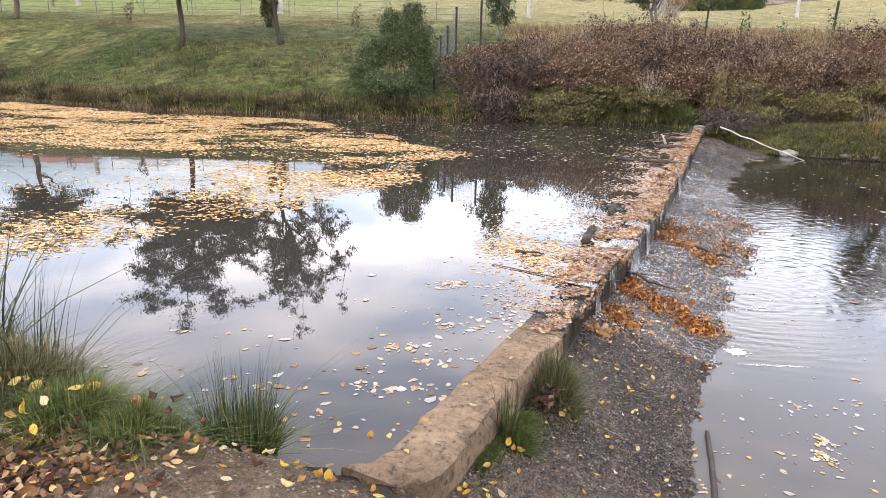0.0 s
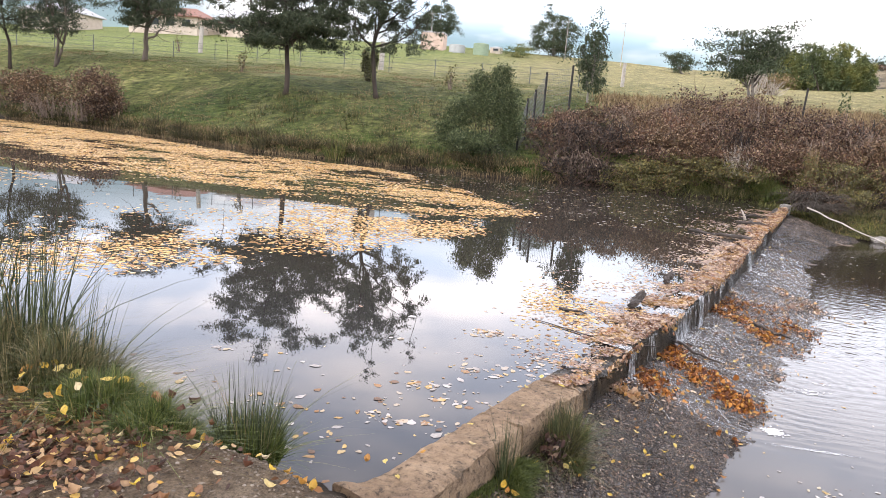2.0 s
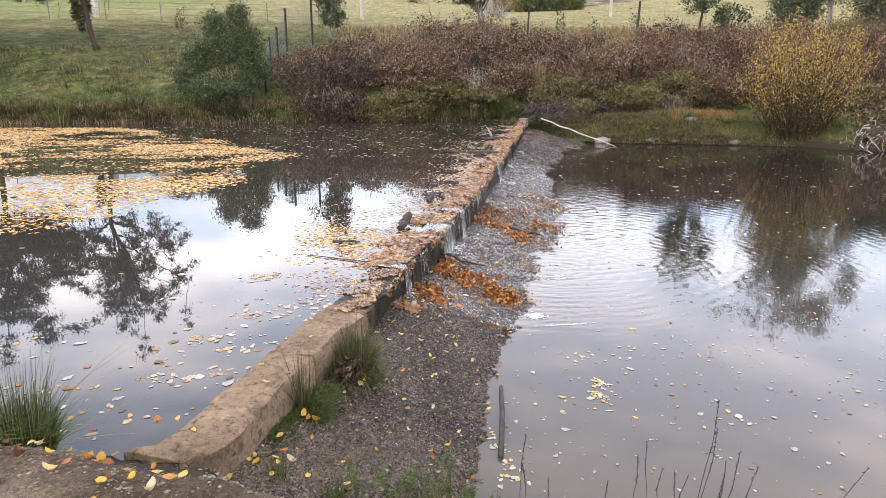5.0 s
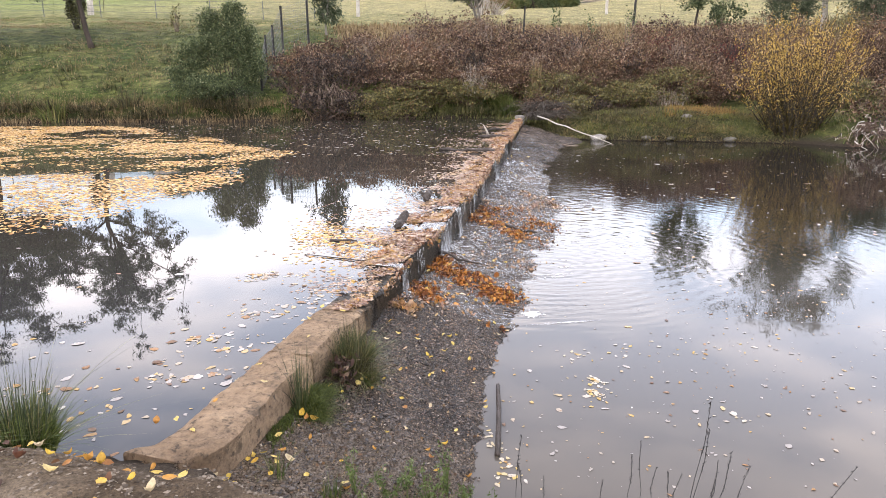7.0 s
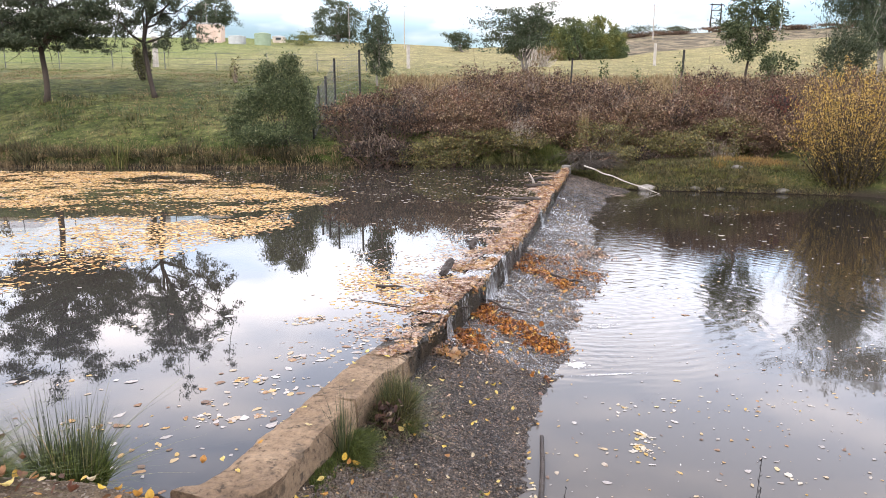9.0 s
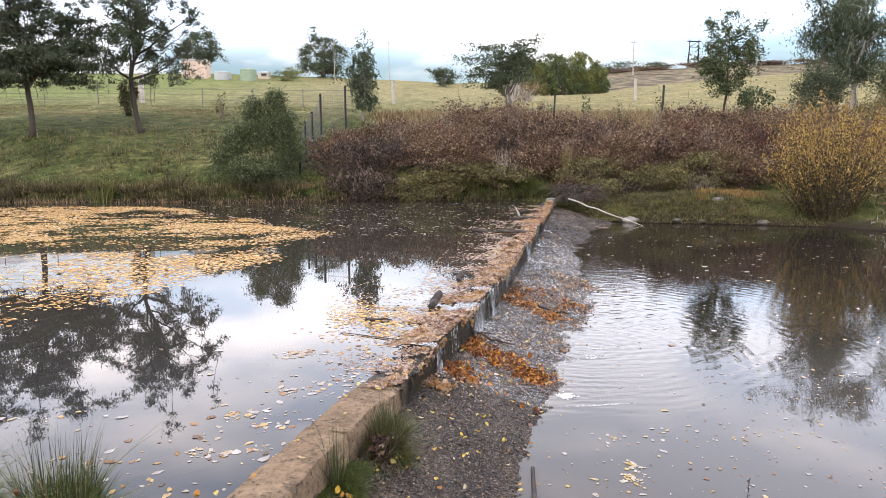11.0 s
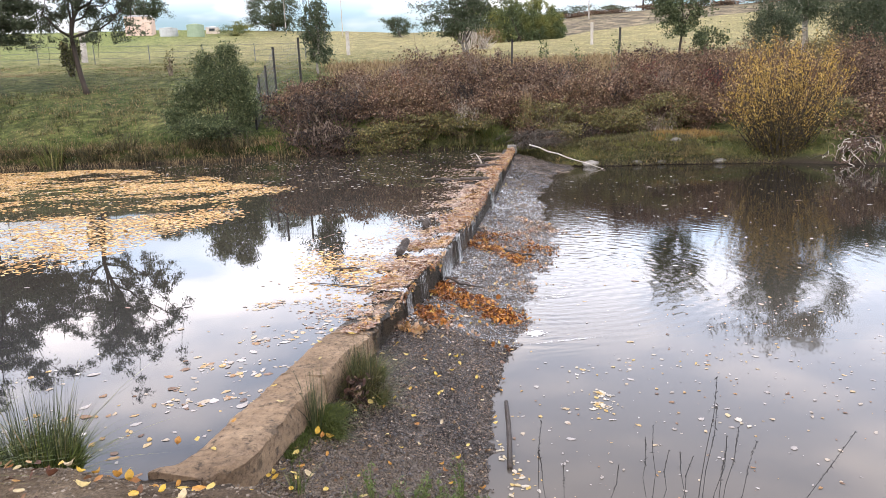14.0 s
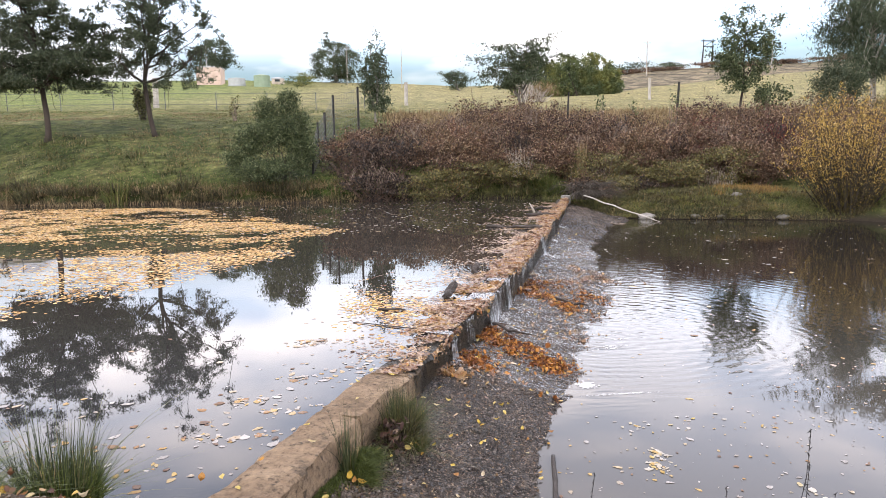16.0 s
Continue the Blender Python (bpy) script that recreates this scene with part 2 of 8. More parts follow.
def ground_material():
    m, n, l, b = nodes_of("bank_ground")
    geo = n.new("ShaderNodeNewGeometry")
    sep = n.new("ShaderNodeSeparateXYZ")
    l.new(geo.outputs["Position"], sep.inputs[0])
    big = noise_node(n, l, 0.23, 5, 0.65)
    mid = noise_node(n, l, 1.4, 6, 0.7)
    fin = noise_node(n, l, 9, 6, 0.75, (1, 1, 0.4))
    green = ramp(n, [(0.34, (0.02, 0.034, 0.008)), (0.5, (0.047, 0.071, 0.0165)), (0.66, (0.094, 0.115, 0.034))])
    l.new(mid.outputs["Fac"], green.inputs["Fac"])
    dry = ramp(n, [(0.34, (0.13, 0.11, 0.05)), (0.5, (0.25, 0.21, 0.1)), (0.68, (0.36, 0.3, 0.165))])
    l.new(mid.outputs["Fac"], dry.inputs["Fac"])
    far = n.new("ShaderNodeMapRange")
    far.inputs["From Min"].default_value, far.inputs["From Max"].default_value = 31.0, 46.0
    l.new(sep.outputs["Y"], far.inputs["Value"])
    side = n.new("ShaderNodeMapRange")
    side.inputs["From Min"].default_value, side.inputs["From Max"].default_value = 2.0, 16.0
    side.inputs["To Min"].default_value, side.inputs["To Max"].default_value = 0.3, 0.7
    l.new(sep.outputs["X"], side.inputs["Value"])
    amount = n.new("ShaderNodeMath")
    amount.operation = 'MULTIPLY_ADD'
    l.new(far.outputs["Result"], amount.inputs[0])
    l.new(side.outputs["Result"], amount.inputs[1])
    patch = n.new("ShaderNodeMapRange")
    patch.inputs["From Min"].default_value, patch.inputs["From Max"].default_value = 0.47, 0.66
    patch.inputs["To Max"].default_value = 0.32
    l.new(big.outputs["Fac"], patch.inputs["Value"])
    l.new(patch.outputs["Result"], amount.inputs[2])
    amount.use_clamp = True
    grass = mixc(n, l, amount.outputs[0], green.outputs["Color"], dry.outputs["Color"])
    west = n.new("ShaderNodeMapRange")
    west.inputs["From Min"].default_value, west.inputs["From Max"].default_value = -4.0, -26.0
    l.new(sep.outputs["X"], west.inputs["Value"])
    lush = n.new("ShaderNodeMapRange")
    lush.inputs["From Min"].default_value, lush.inputs["From Max"].default_value = 36.0, 60.0
    lush.inputs["To Max"].default_value = 0.62
    l.new(sep.outputs["Y"], lush.inputs["Value"])
    grass = mixc(n, l, lush.outputs["Result"], grass, mixc(n, l, west.outputs["Result"], (0.28, 0.25, 0.12), (0.17, 0.22, 0.06)))
    # brown heath on the ridge behind the right-hand field
    aside = n.new("ShaderNodeMath")
    aside.operation = 'DIVIDE'
    l.new(sep.outputs["X"], aside.inputs[0])
    l.new(sep.outputs["Y"], aside.inputs[1])
    line = n.new("ShaderNodeMath")
    line.operation = 'MULTIPLY_ADD'
    line.inputs[1].default_value = -140.0
    l.new(aside.outputs[0], line.inputs[0])
    l.new(sep.outputs["Y"], line.inputs[2])
    heath_y = n.new("ShaderNodeMapRange")
    heath_y.inputs["From Min"].default_value, heath_y.inputs["From Max"].default_value = 40.0, 44.0
    l.new(line.outputs[0], heath_y.inputs["Value"])
    heath_x = n.new("ShaderNodeMapRange")
    heath_x.inputs["From Min"].default_value, heath_x.inputs["From Max"].default_value = 0.32, 0.35
    l.new(aside.outputs[0], heath_x.inputs["Value"])
    heath = n.new("ShaderNodeMath")
    heath.operation = 'MULTIPLY'
    l.new(heath_y.outputs["Result"], heath.inputs[0])
    l.new(heath_x.outputs["Result"], heath.inputs[1])
    scrub = ramp(n, [(0.38, (0.05, 0.045, 0.03)), (0.5, (0.15, 0.12, 0.08)), (0.62, (0.3, 0.25, 0.16))])
    l.new(noise_node(n, l, 0.35, 5, 0.7).outputs["Fac"], scrub.inputs["Fac"])
    grass = mixc(n, l, heath.outputs[0], grass, scrub.outputs["Color"])
    dirt = ramp(n, [(0.34, (0.06, 0.042, 0.027)), (0.5, (0.125, 0.092, 0.062)), (0.66, (0.19, 0.148, 0.105))])
    l.new(mid.outputs["Fac"], dirt.inputs["Fac"])
    near = n.new("ShaderNodeMapRange")
    near.inputs["From Min"].default_value, near.inputs["From Max"].default_value = 11.0, 14.0
    l.new(sep.outputs["Y"], near.inputs["Value"])
    lump = noise_node(n, l, 2.6, 4, 0.7, (1, 1.6, 1))
    rl = ramp(n, [(0.36, (0.45, 0.48, 0.45)), (0.5, (0.95, 0.95, 0.95)), (0.64, (1.5, 1.45, 1.35))])
    l.new(lump.outputs["Fac"], rl.inputs["Fac"])
    grass = mixc(n, l, 1.0, grass, rl.outputs["Color"], 'MULTIPLY')
    sward = noise_node(n, l, 0.55, 5, 0.75, (1, 0.35, 1))
    rs = ramp(n, [(0.36, (0.66, 0.7, 0.62)), (0.5, (1.0, 1.0, 1.0)), (0.64, (1.3, 1.25, 1.2))])
    l.new(sward.outputs["Fac"], rs.inputs["Fac"])
    grass = mixc(n, l, 1.0, grass, rs.outputs["Color"], 'MULTIPLY')
    col = mixc(n, l, near.outputs["Result"], dirt.outputs["Color"], grass)
    mud = n.new("ShaderNodeMapRange")
    mud.inputs["From Min"].default_value, mud.inputs["From Max"].default_value = 0.28, 0.04
    low = n.new("ShaderNodeMapRange")
    low.inputs["From Min"].default_value, low.inputs["From Max"].default_value = 6.6, 7.6
    low.inputs["To Max"].default_value = 0.5
    l.new(sep.outputs["X"], low.inputs["Value"])
    lift = n.new("ShaderNodeMath")
    l.new(sep.outputs["Z"], lift.inputs[0])
    l.new(low.outputs["Result"], lift.inputs[1])
    l.new(lift.outputs[0], mud.inputs["Value"])
    bench = n.new("ShaderNodeMapRange")
    bench.inputs["From Min"].default_value, bench.inputs["From Max"].default_value = 25.0, 23.0
    l.new(sep.outputs["Y"], bench.inputs["Value"])
    damp = n.new("ShaderNodeMath")
    damp.operation = 'MULTIPLY'
    l.new(bench.outputs["Result"], damp.inputs[0])
    l.new(low.outputs["Result"], damp.inputs[1])
    col = mixc(n, l, damp.outputs[0], col, (0.055, 0.062, 0.02))
    col = mixc(n, l, mud.outputs["Result"], col, (0.045, 0.035, 0.026))
    rf = ramp(n, [(0.3, (0.6, 0.6, 0.58)), (0.5, (0.95, 0.95, 0.95)), (0.72, (1.3, 1.28, 1.2))])
    l.new(fin.outputs["Fac"], rf.inputs["Fac"])
    col = mixc(n, l, 1.0, col, rf.outputs["Color"], 'MULTIPLY')
    grit = noise_node(n, l, 70, 5, 0.8)
    rg = ramp(n, [(0.34, (0.45, 0.43, 0.4)), (0.5, (1.0, 1.0, 1.0)), (0.68, (1.5, 1.45, 1.4))])
    l.new(grit.outputs["Fac"], rg.inputs["Fac"])
    l.new(mixc(n, l, 1.0, col, rg.outputs["Color"], 'MULTIPLY'), b.inputs["Base Color"])
    b.inputs["Roughness"].default_value = 0.95
    b.inputs["Specular IOR Level"].default_value = 0.15
    bp = n.new("ShaderNodeBump")
    bp.inputs["Strength"].default_value, bp.inputs["Distance"].default_value = 0.8, 0.06
    gr = noise_node(n, l, 22, 6, 0.75)
    l.new(gr.outputs["Fac"], bp.inputs["Height"])
    l.new(bp.outputs["Normal"], b.inputs["Normal"])
    return m


LOW = -0.50                      # level of the water below the weir


def water_material(name, deep, shallow, ripple):
    m, n, l, b = nodes_of(name)
    # clear and dark where deep, clouded with pale silt over the shallows by the near bank
    c = noise_node(n, l, 0.5, 3)
    rc = ramp(n, [(0.35, deep), (0.7, tuple(1.3 * v for v in deep))])
    l.new(c.outputs["Fac"], rc.inputs["Fac"])
    sp = n.new("ShaderNodeSeparateXYZ")
    l.new(n.new("ShaderNodeNewGeometry").outputs["Position"], sp.inputs[0])
    silt = n.new("ShaderNodeMapRange")
    silt.interpolation_type = 'SMOOTHSTEP'
    silt.inputs["From Min"].default_value, silt.inputs["From Max"].default_value = 3.0, 9.0
    silt.inputs["To Min"].default_value, silt.inputs["To Max"].default_value = 1.0, 0.0
    l.new(sp.outputs["Y"], silt.inputs["Value"])
    l.new(mixc(n, l, silt.outputs["Result"], rc.outputs["Color"], shallow), b.inputs["Base Color"])
    b.inputs["Roughness"].default_value = 0.015
    b.inputs["IOR"].default_value = 1.333
    b.inputs["Specular IOR Level"].default_value = 0.5
    bp = n.new("ShaderNodeBump")
    bp.inputs["Distance"].default_value = 0.05
    if ripple == "still":
        a = noise_node(n, l, 2.2, 2, 0.4)
        bp.inputs["Strength"].default_value = 0.012
        l.new(a.outputs["Fac"], bp.inputs["Height"])
    else:
        # rings that spread from where the falls reach the lower water, over a faint uneven chop
        geo = n.new("ShaderNodeNewGeometry")
        pos = geo.outputs["Position"]

        def calc(op, a, c, d=None):
            k = n.new("ShaderNodeMath")
            k.operation = op
            for sock, val in zip(k.inputs, (a, c, d)):
                if isinstance(val, (int, float)):
                    sock.default_value = val
                elif val is not None:
                    l.new(val, sock)
            return k.outputs[0]

        bend = noise_node(n, l, 1.1, 3, 0.5)
        total = None
        for cx, cy, length, reach, height in ((2.5, 5.75, 0.11, 0.9, 0.0004), (3.2, 7.1, 0.15, 1.8, 0.0012), (3.6, 8.3, 0.19, 2.2, 0.0011), (4.6, 10.9, 0.24, 1.7, 0.0011), (5.6, 14.0, 0.34, 1.6, 0.0012)):
            far = n.new("ShaderNodeVectorMath")
            far.operation = 'DISTANCE'
            far.inputs[1].default_value = (cx, cy, LOW)
            l.new(pos, far.inputs[0])
            r = far.outputs["Value"]
            turn = calc('MULTIPLY_ADD', bend.outputs["Fac"], 9.0, calc('MULTIPLY', r, 2 * math.pi / length))
            fall = calc('POWER', 2.718, calc('MULTIPLY', r, -1.0 / reach))
            wave = calc('MULTIPLY', calc('MULTIPLY', calc('SINE', turn, 0.0), fall), height)
            total = wave if total is None else calc('ADD', total, wave)
        patchy = noise_node(n, l, 0.9, 3, 0.6)
        breaks = n.new("ShaderNodeMapRange")
        breaks.inputs["From Min"].default_value, breaks.inputs["From Max"].default_value = 0.38, 0.62
        breaks.inputs["To Min"].default_value, breaks.inputs["To Max"].default_value = 0.15, 1.0
        l.new(patchy.outputs["Fac"], breaks.inputs["Value"])
        total = calc('MULTIPLY', total, breaks.outputs["Result"])
        sep = n.new("ShaderNodeSeparateXYZ")
        l.new(pos, sep.inputs[0])
        calm = n.new("ShaderNodeMapRange")
        calm.interpolation_type = 'SMOOTHSTEP'
        calm.inputs["From Min"].default_value, calm.inputs["From Max"].default_value = 4.6, 6.6
        calm.inputs["To Min"].default_value = 0.03
        l.new(sep.outputs["Y"], calm.inputs["Value"])
        rot = n.new("ShaderNodeMapping")
        rot.inputs["Rotation"].default_value = (0, 0, radians(-20))
        rot.inputs["Scale"].default_value = (0.8, 2.4, 1)
        l.new(pos, rot.inputs["Vector"])
        chop = noise_node(n, l, 5.0, 4, 0.55, None, rot.outputs["Vector"])
        total = calc('ADD', total, calc('MULTIPLY', chop.outputs["Fac"], 0.0007))
        slant = n.new("ShaderNodeMapping")
        slant.inputs["Rotation"].default_value = (0, 0, radians(8))
        slant.inputs["Scale"].default_value = (1.3, 5.5, 1)
        l.new(pos, slant.inputs["Vector"])
        race = noise_node(n, l, 2.2, 4, 0.5, None, slant.outputs["Vector"])
        off = calc('SUBTRACT', sep.outputs["X"], calc('MULTIPLY_ADD', sep.outputs["Y"], 0.39, 0.4))
        stir = n.new("ShaderNodeMapRange")
        stir.interpolation_type = 'SMOOTHSTEP'
        stir.inputs["From Min"].default_value, stir.inputs["From Max"].default_value = 0.0, 1.9
        stir.inputs["To Min"].default_value, stir.inputs["To Max"].default_value = 0.0042, 0.0
        l.new(off, stir.inputs["Value"])
        total = calc('ADD', total, calc('MULTIPLY', race.outputs["Fac"], stir.outputs["Result"]))
        bp.inputs["Strength"].default_value, bp.inputs["Distance"].default_value = 1.0, 1.0
        l.new(calc('MULTIPLY', total, calm.outputs["Result"]), bp.inputs["Height"])
    l.new(bp.outputs["Normal"], b.inputs["Normal"])
    return m


M_GROUND = ground_material()
M_WATER_UP = water_material("still_pond_water", (0.033, 0.0285, 0.023), (0.03, 0.03, 0.032), "still")
M_WATER_DOWN = water_material("murky_tail_water", (0.016, 0.0138, 0.0112), (0.086, 0.076, 0.065), "rippled")
M_MAT = leafy("floating_leaves", [(0.0, (0.16, 0.07, 0.03)), (0.2, (0.45, 0.23, 0.065)), (0.6, (0.68, 0.42, 0.135)), (0.9, (0.74, 0.54, 0.24)), (1.0, (0.78, 0.64, 0.46))], 0.6, 0.1)
M_MATBROWN = leafy("crest_leaves", [(0.0, (0.06, 0.03, 0.02)), (0.25, (0.16, 0.075, 0.045)), (0.45, (0.3, 0.155, 0.09)), (0.62, (0.45, 0.29, 0.165)), (0.8, (0.58, 0.47, 0.37)), (0.93, (0.52, 0.33, 0.07)), (1.0, (0.42, 0.14, 0.03))], 0.35, 0.1, patch=(2.3, [(0.36, (0.08, 0.04, 0.028)), (0.45, (0.26, 0.14, 0.09)), (0.52, (0.55, 0.43, 0.35)), (0.58, (0.5, 0.31, 0.09)), (0.68, (0.38, 0.14, 0.04))], 0.38))
M_DRIFT = leafy("orange_leaf_drift", [(0.0, (0.06, 0.022, 0.013)), (0.3, (0.17, 0.058, 0.02)), (0.65, (0.37, 0.135, 0.026)), (0.9, (0.55, 0.24, 0.05)), (1.0, (0.62, 0.42, 0.12))], 0.4, 0.15)
M_PALELEAF = leafy("pale_floating_leaves", [(0.0, (0.1, 0.05, 0.03)), (0.12, (0.34, 0.17, 0.06)), (0.24, (0.52, 0.34, 0.1)), (0.42, (0.46, 0.37, 0.26)), (0.7, (0.34, 0.31, 0.29)), (0.92, (0.48, 0.44, 0.41)), (1.0, (0.6, 0.57, 0.54))], 0.4, 0.1)
M_GATHERED = leafy("gathered_yellow_leaves", [(0.0, (0.4, 0.22, 0.05)), (0.2, (0.55, 0.4, 0.12)), (0.4, (0.5, 0.43, 0.3)), (1.0, (0.52, 0.49, 0.45))], 0.5, 0.1)
M_YELLOW = leafy("yellow_leaf", [(0.0, (0.34, 0.15, 0.05)), (0.2, (0.54, 0.28, 0.06)), (0.5, (0.66, 0.46, 0.07)), (0.75, (0.68, 0.54, 0.2)), (1.0, (0.6, 0.5, 0.34))], 0.45, 0.25, "object")
M_LITTER = leafy("brown_leaf", [(0.0, (0.06, 0.025, 0.015)), (0.4, (0.14, 0.055, 0.03)), (0.75, (0.26, 0.13, 0.06)), (1.0, (0.48, 0.33, 0.18))], 0.6, 0.1, "object")
M_RUSH = leafy("rush_blades", [(0.0, (0.022, 0.032, 0.015)), (0.6, (0.056, 0.074, 0.032)), (0.9, (0.15, 0.155, 0.07)), (1.0, (0.28, 0.2, 0.1))], 0.5, 0.15)
M_GRASS = leafy("green_grass", [(0.0, (0.035, 0.065, 0.012)), (0.5, (0.075, 0.12, 0.022)), (0.85, (0.14, 0.17, 0.04)), (1.0, (0.26, 0.21, 0.09))], 0.45, 0.12)
M_WALLGRASS = leafy("wall_grass", [(0.0, (0.02, 0.016, 0.01)), (0.4, (0.05, 0.05, 0.02)), (0.75, (0.1, 0.1, 0.035)), (0.93, (0.16, 0.17, 0.05)), (1.0, (0.28, 0.2, 0.1))], 0.55, 0.12)
M_WALLMOSS = leafy("wet_wall_moss", [(0.0, (0.012, 0.01, 0.007)), (0.6, (0.032, 0.026, 0.016)), (0.92, (0.065, 0.055, 0.03)), (1.0, (0.16, 0.12, 0.08))], 0.35, 0.05)
M_RUSTY = leafy("rusty_grass", [(0.0, (0.1, 0.06, 0.02)), (0.5, (0.24, 0.14, 0.04)), (1.0, (0.36, 0.24, 0.08))], 0.6, 0.15)
M_WEEDY = leafy("weedy_grass", [(0.0, (0.055, 0.07, 0.018)), (0.6, (0.13, 0.142, 0.036)), (1.0, (0.27, 0.23, 0.085))], 0.6, 0.15)
M_BENCH = leafy("bank_grass", [(0.0, (0.06, 0.078, 0.02)), (0.5, (0.14, 0.155, 0.04)), (0.85, (0.22, 0.2, 0.06)), (1.0, (0.34, 0.27, 0.12))], 0.6, 0.2, patch=(1.1, [(0.4, (0.09, 0.115, 0.03)), (0.6, (0.24, 0.2, 0.065))], 0.4))
M_BENCHDRY = leafy("straw_bank_grass", [(0.0, (0.07, 0.065, 0.028)), (0.5, (0.155, 0.135, 0.055)), (0.85, (0.25, 0.2, 0.09)), (1.0, (0.34, 0.19, 0.07))], 0.6, 0.2, patch=(1.3, [(0.4, (0.1, 0.11, 0.035)), (0.6, (0.25, 0.18, 0.08))], 0.4))
M_TUSSOCK = leafy("dead_tussock", [(0.0, (0.03, 0.026, 0.014)), (0.5, (0.075, 0.068, 0.03)), (0.85, (0.15, 0.125, 0.06)), (1.0, (0.08, 0.1, 0.03))], 0.7, 0.1)
M_RED = leafy("red_bramble_leaves", [(0.0, (0.075, 0.022, 0.02)), (0.6, (0.19, 0.055, 0.045)), (1.0, (0.22, 0.12, 0.07))], 0.6, 0.2)
M_DRYGRASS = leafy("dry_grass", [(0.0, (0.12, 0.083, 0.042)), (0.5, (0.24, 0.172, 0.09)), (1.0, (0.4, 0.3, 0.165))], 0.7, 0.2)
M_FIELD = leafy("field_grass", [(0.0, (0.045, 0.072, 0.017)), (0.5, (0.09, 0.12, 0.03)), (0.8, (0.15, 0.152, 0.052)), (1.0, (0.27, 0.225, 0.11))], 0.7, 0.2)
M_MOUND = leafy("mound_grass", [(0.0, (0.03, 0.05, 0.011)), (0.5, (0.075, 0.108, 0.023)), (0.85, (0.15, 0.175, 0.045)), (1.0, (0.3, 0.25, 0.1))], 0.55, 0.12)
M_OLIVE = leafy("olive_grass", [(0.0, (0.035, 0.045, 0.015)), (0.5, (0.085, 0.09, 0.03)), (0.8, (0.15, 0.13, 0.055)), (1.0, (0.27, 0.21, 0.11))], 0.6, 0.12)
M_MOSS = leafy("moss", [(0.0, (0.028, 0.042, 0.009)), (0.7, (0.075, 0.1, 0.02)), (1.0, (0.13, 0.15, 0.035))], 0.8, 0.1)
M_BUSH = leafy("bush_leaves", [(0.0, (0.03, 0.045, 0.019)), (0.55, (0.074, 0.1, 0.041)), (0.9, (0.155, 0.185, 0.082)), (1.0, (0.29, 0.31, 0.18))], 0.65, 0.2)
M_ACACIA = leafy("acacia_leaves", [(0.0, (0.032, 0.046, 0.024)), (0.6, (0.062, 0.082, 0.042)), (1.0, (0.115, 0.135, 0.078))], 0.55, 0.2)
M_GUM = leafy("gum_leaves", [(0.0, (0.04, 0.06, 0.03)), (0.6, (0.075, 0.1, 0.052)), (1.0, (0.12, 0.145, 0.085))], 0.55, 0.2)
M_HEDGE = leafy("yellow_green_leaves", [(0.0, (0.07, 0.098, 0.046)), (0.6, (0.14, 0.175, 0.08)), (1.0, (0.26, 0.28, 0.12))], 0.6, 0.2,
                patch=(0.3, [(0.42, (0.06, 0.1, 0.045)), (0.6, (0.33, 0.31, 0.06))], 0.5))
M_BRAMBLE = leafy("bramble_leaves", [(0.0, (0.013, 0.009, 0.007)), (0.35, (0.06, 0.034, 0.024)), (0.62, (0.16, 0.084, 0.05)), (0.82, (0.33, 0.205, 0.125)), (0.94, (0.58, 0.44, 0.31)), (1.0, (0.24, 0.2, 0.06))], 0.55, 0.15,
                  patch=(0.4, [(0.36, (0.02, 0.014, 0.011)), (0.44, (0.045, 0.028, 0.02)), (0.52, (0.16, 0.09, 0.055)), (0.6, (0.12, 0.09, 0.035)), (0.7, (0.2, 0.075, 0.045))], 0.4))
M_CANE = surface("bramble_cane", [(0.35, (0.06, 0.036, 0.028)), (0.65, (0.17, 0.11, 0.08))], G1, 3, 40, (0.7, 0.9), 0.3, 0.01)
M_HOLLOW = leafy("dark_bramble_leaves", [(0.0, (0.014, 0.011, 0.009)), (0.6, (0.05, 0.036, 0.028)), (0.92, (0.12, 0.08, 0.06)), (1.0, (0.3, 0.22, 0.15))], 0.6, 0.1)
M_BRAMBLE_GREEN = leafy("green_bramble_leaves", [(0.0, (0.06, 0.055, 0.024)), (0.6, (0.13, 0.12, 0.045)), (0.9, (0.25, 0.21, 0.075)), (1.0, (0.2, 0.1, 0.05))], 0.6, 0.15)
M_WILLOW = leafy("yellow_willow_leaves", [(0.0, (0.22, 0.14, 0.03)), (0.35, (0.5, 0.32, 0.06)), (0.75, (0.7, 0.47, 0.11)), (0.92, (0.74, 0.56, 0.24)), (1.0, (0.34, 0.16, 0.05))], 0.5, 0.3)
M_WILLOW_LOW = leafy("dark_olive_willow_leaves", [(0.0, (0.035, 0.026, 0.014)), (0.6, (0.1, 0.08, 0.026)), (1.0, (0.27, 0.2, 0.045))], 0.5, 0.3)
M_WEED = leafy("green_weed", [(0.0, (0.06, 0.1, 0.025)), (1.0, (0.16, 0.21, 0.06))], 0.5, 0.3)

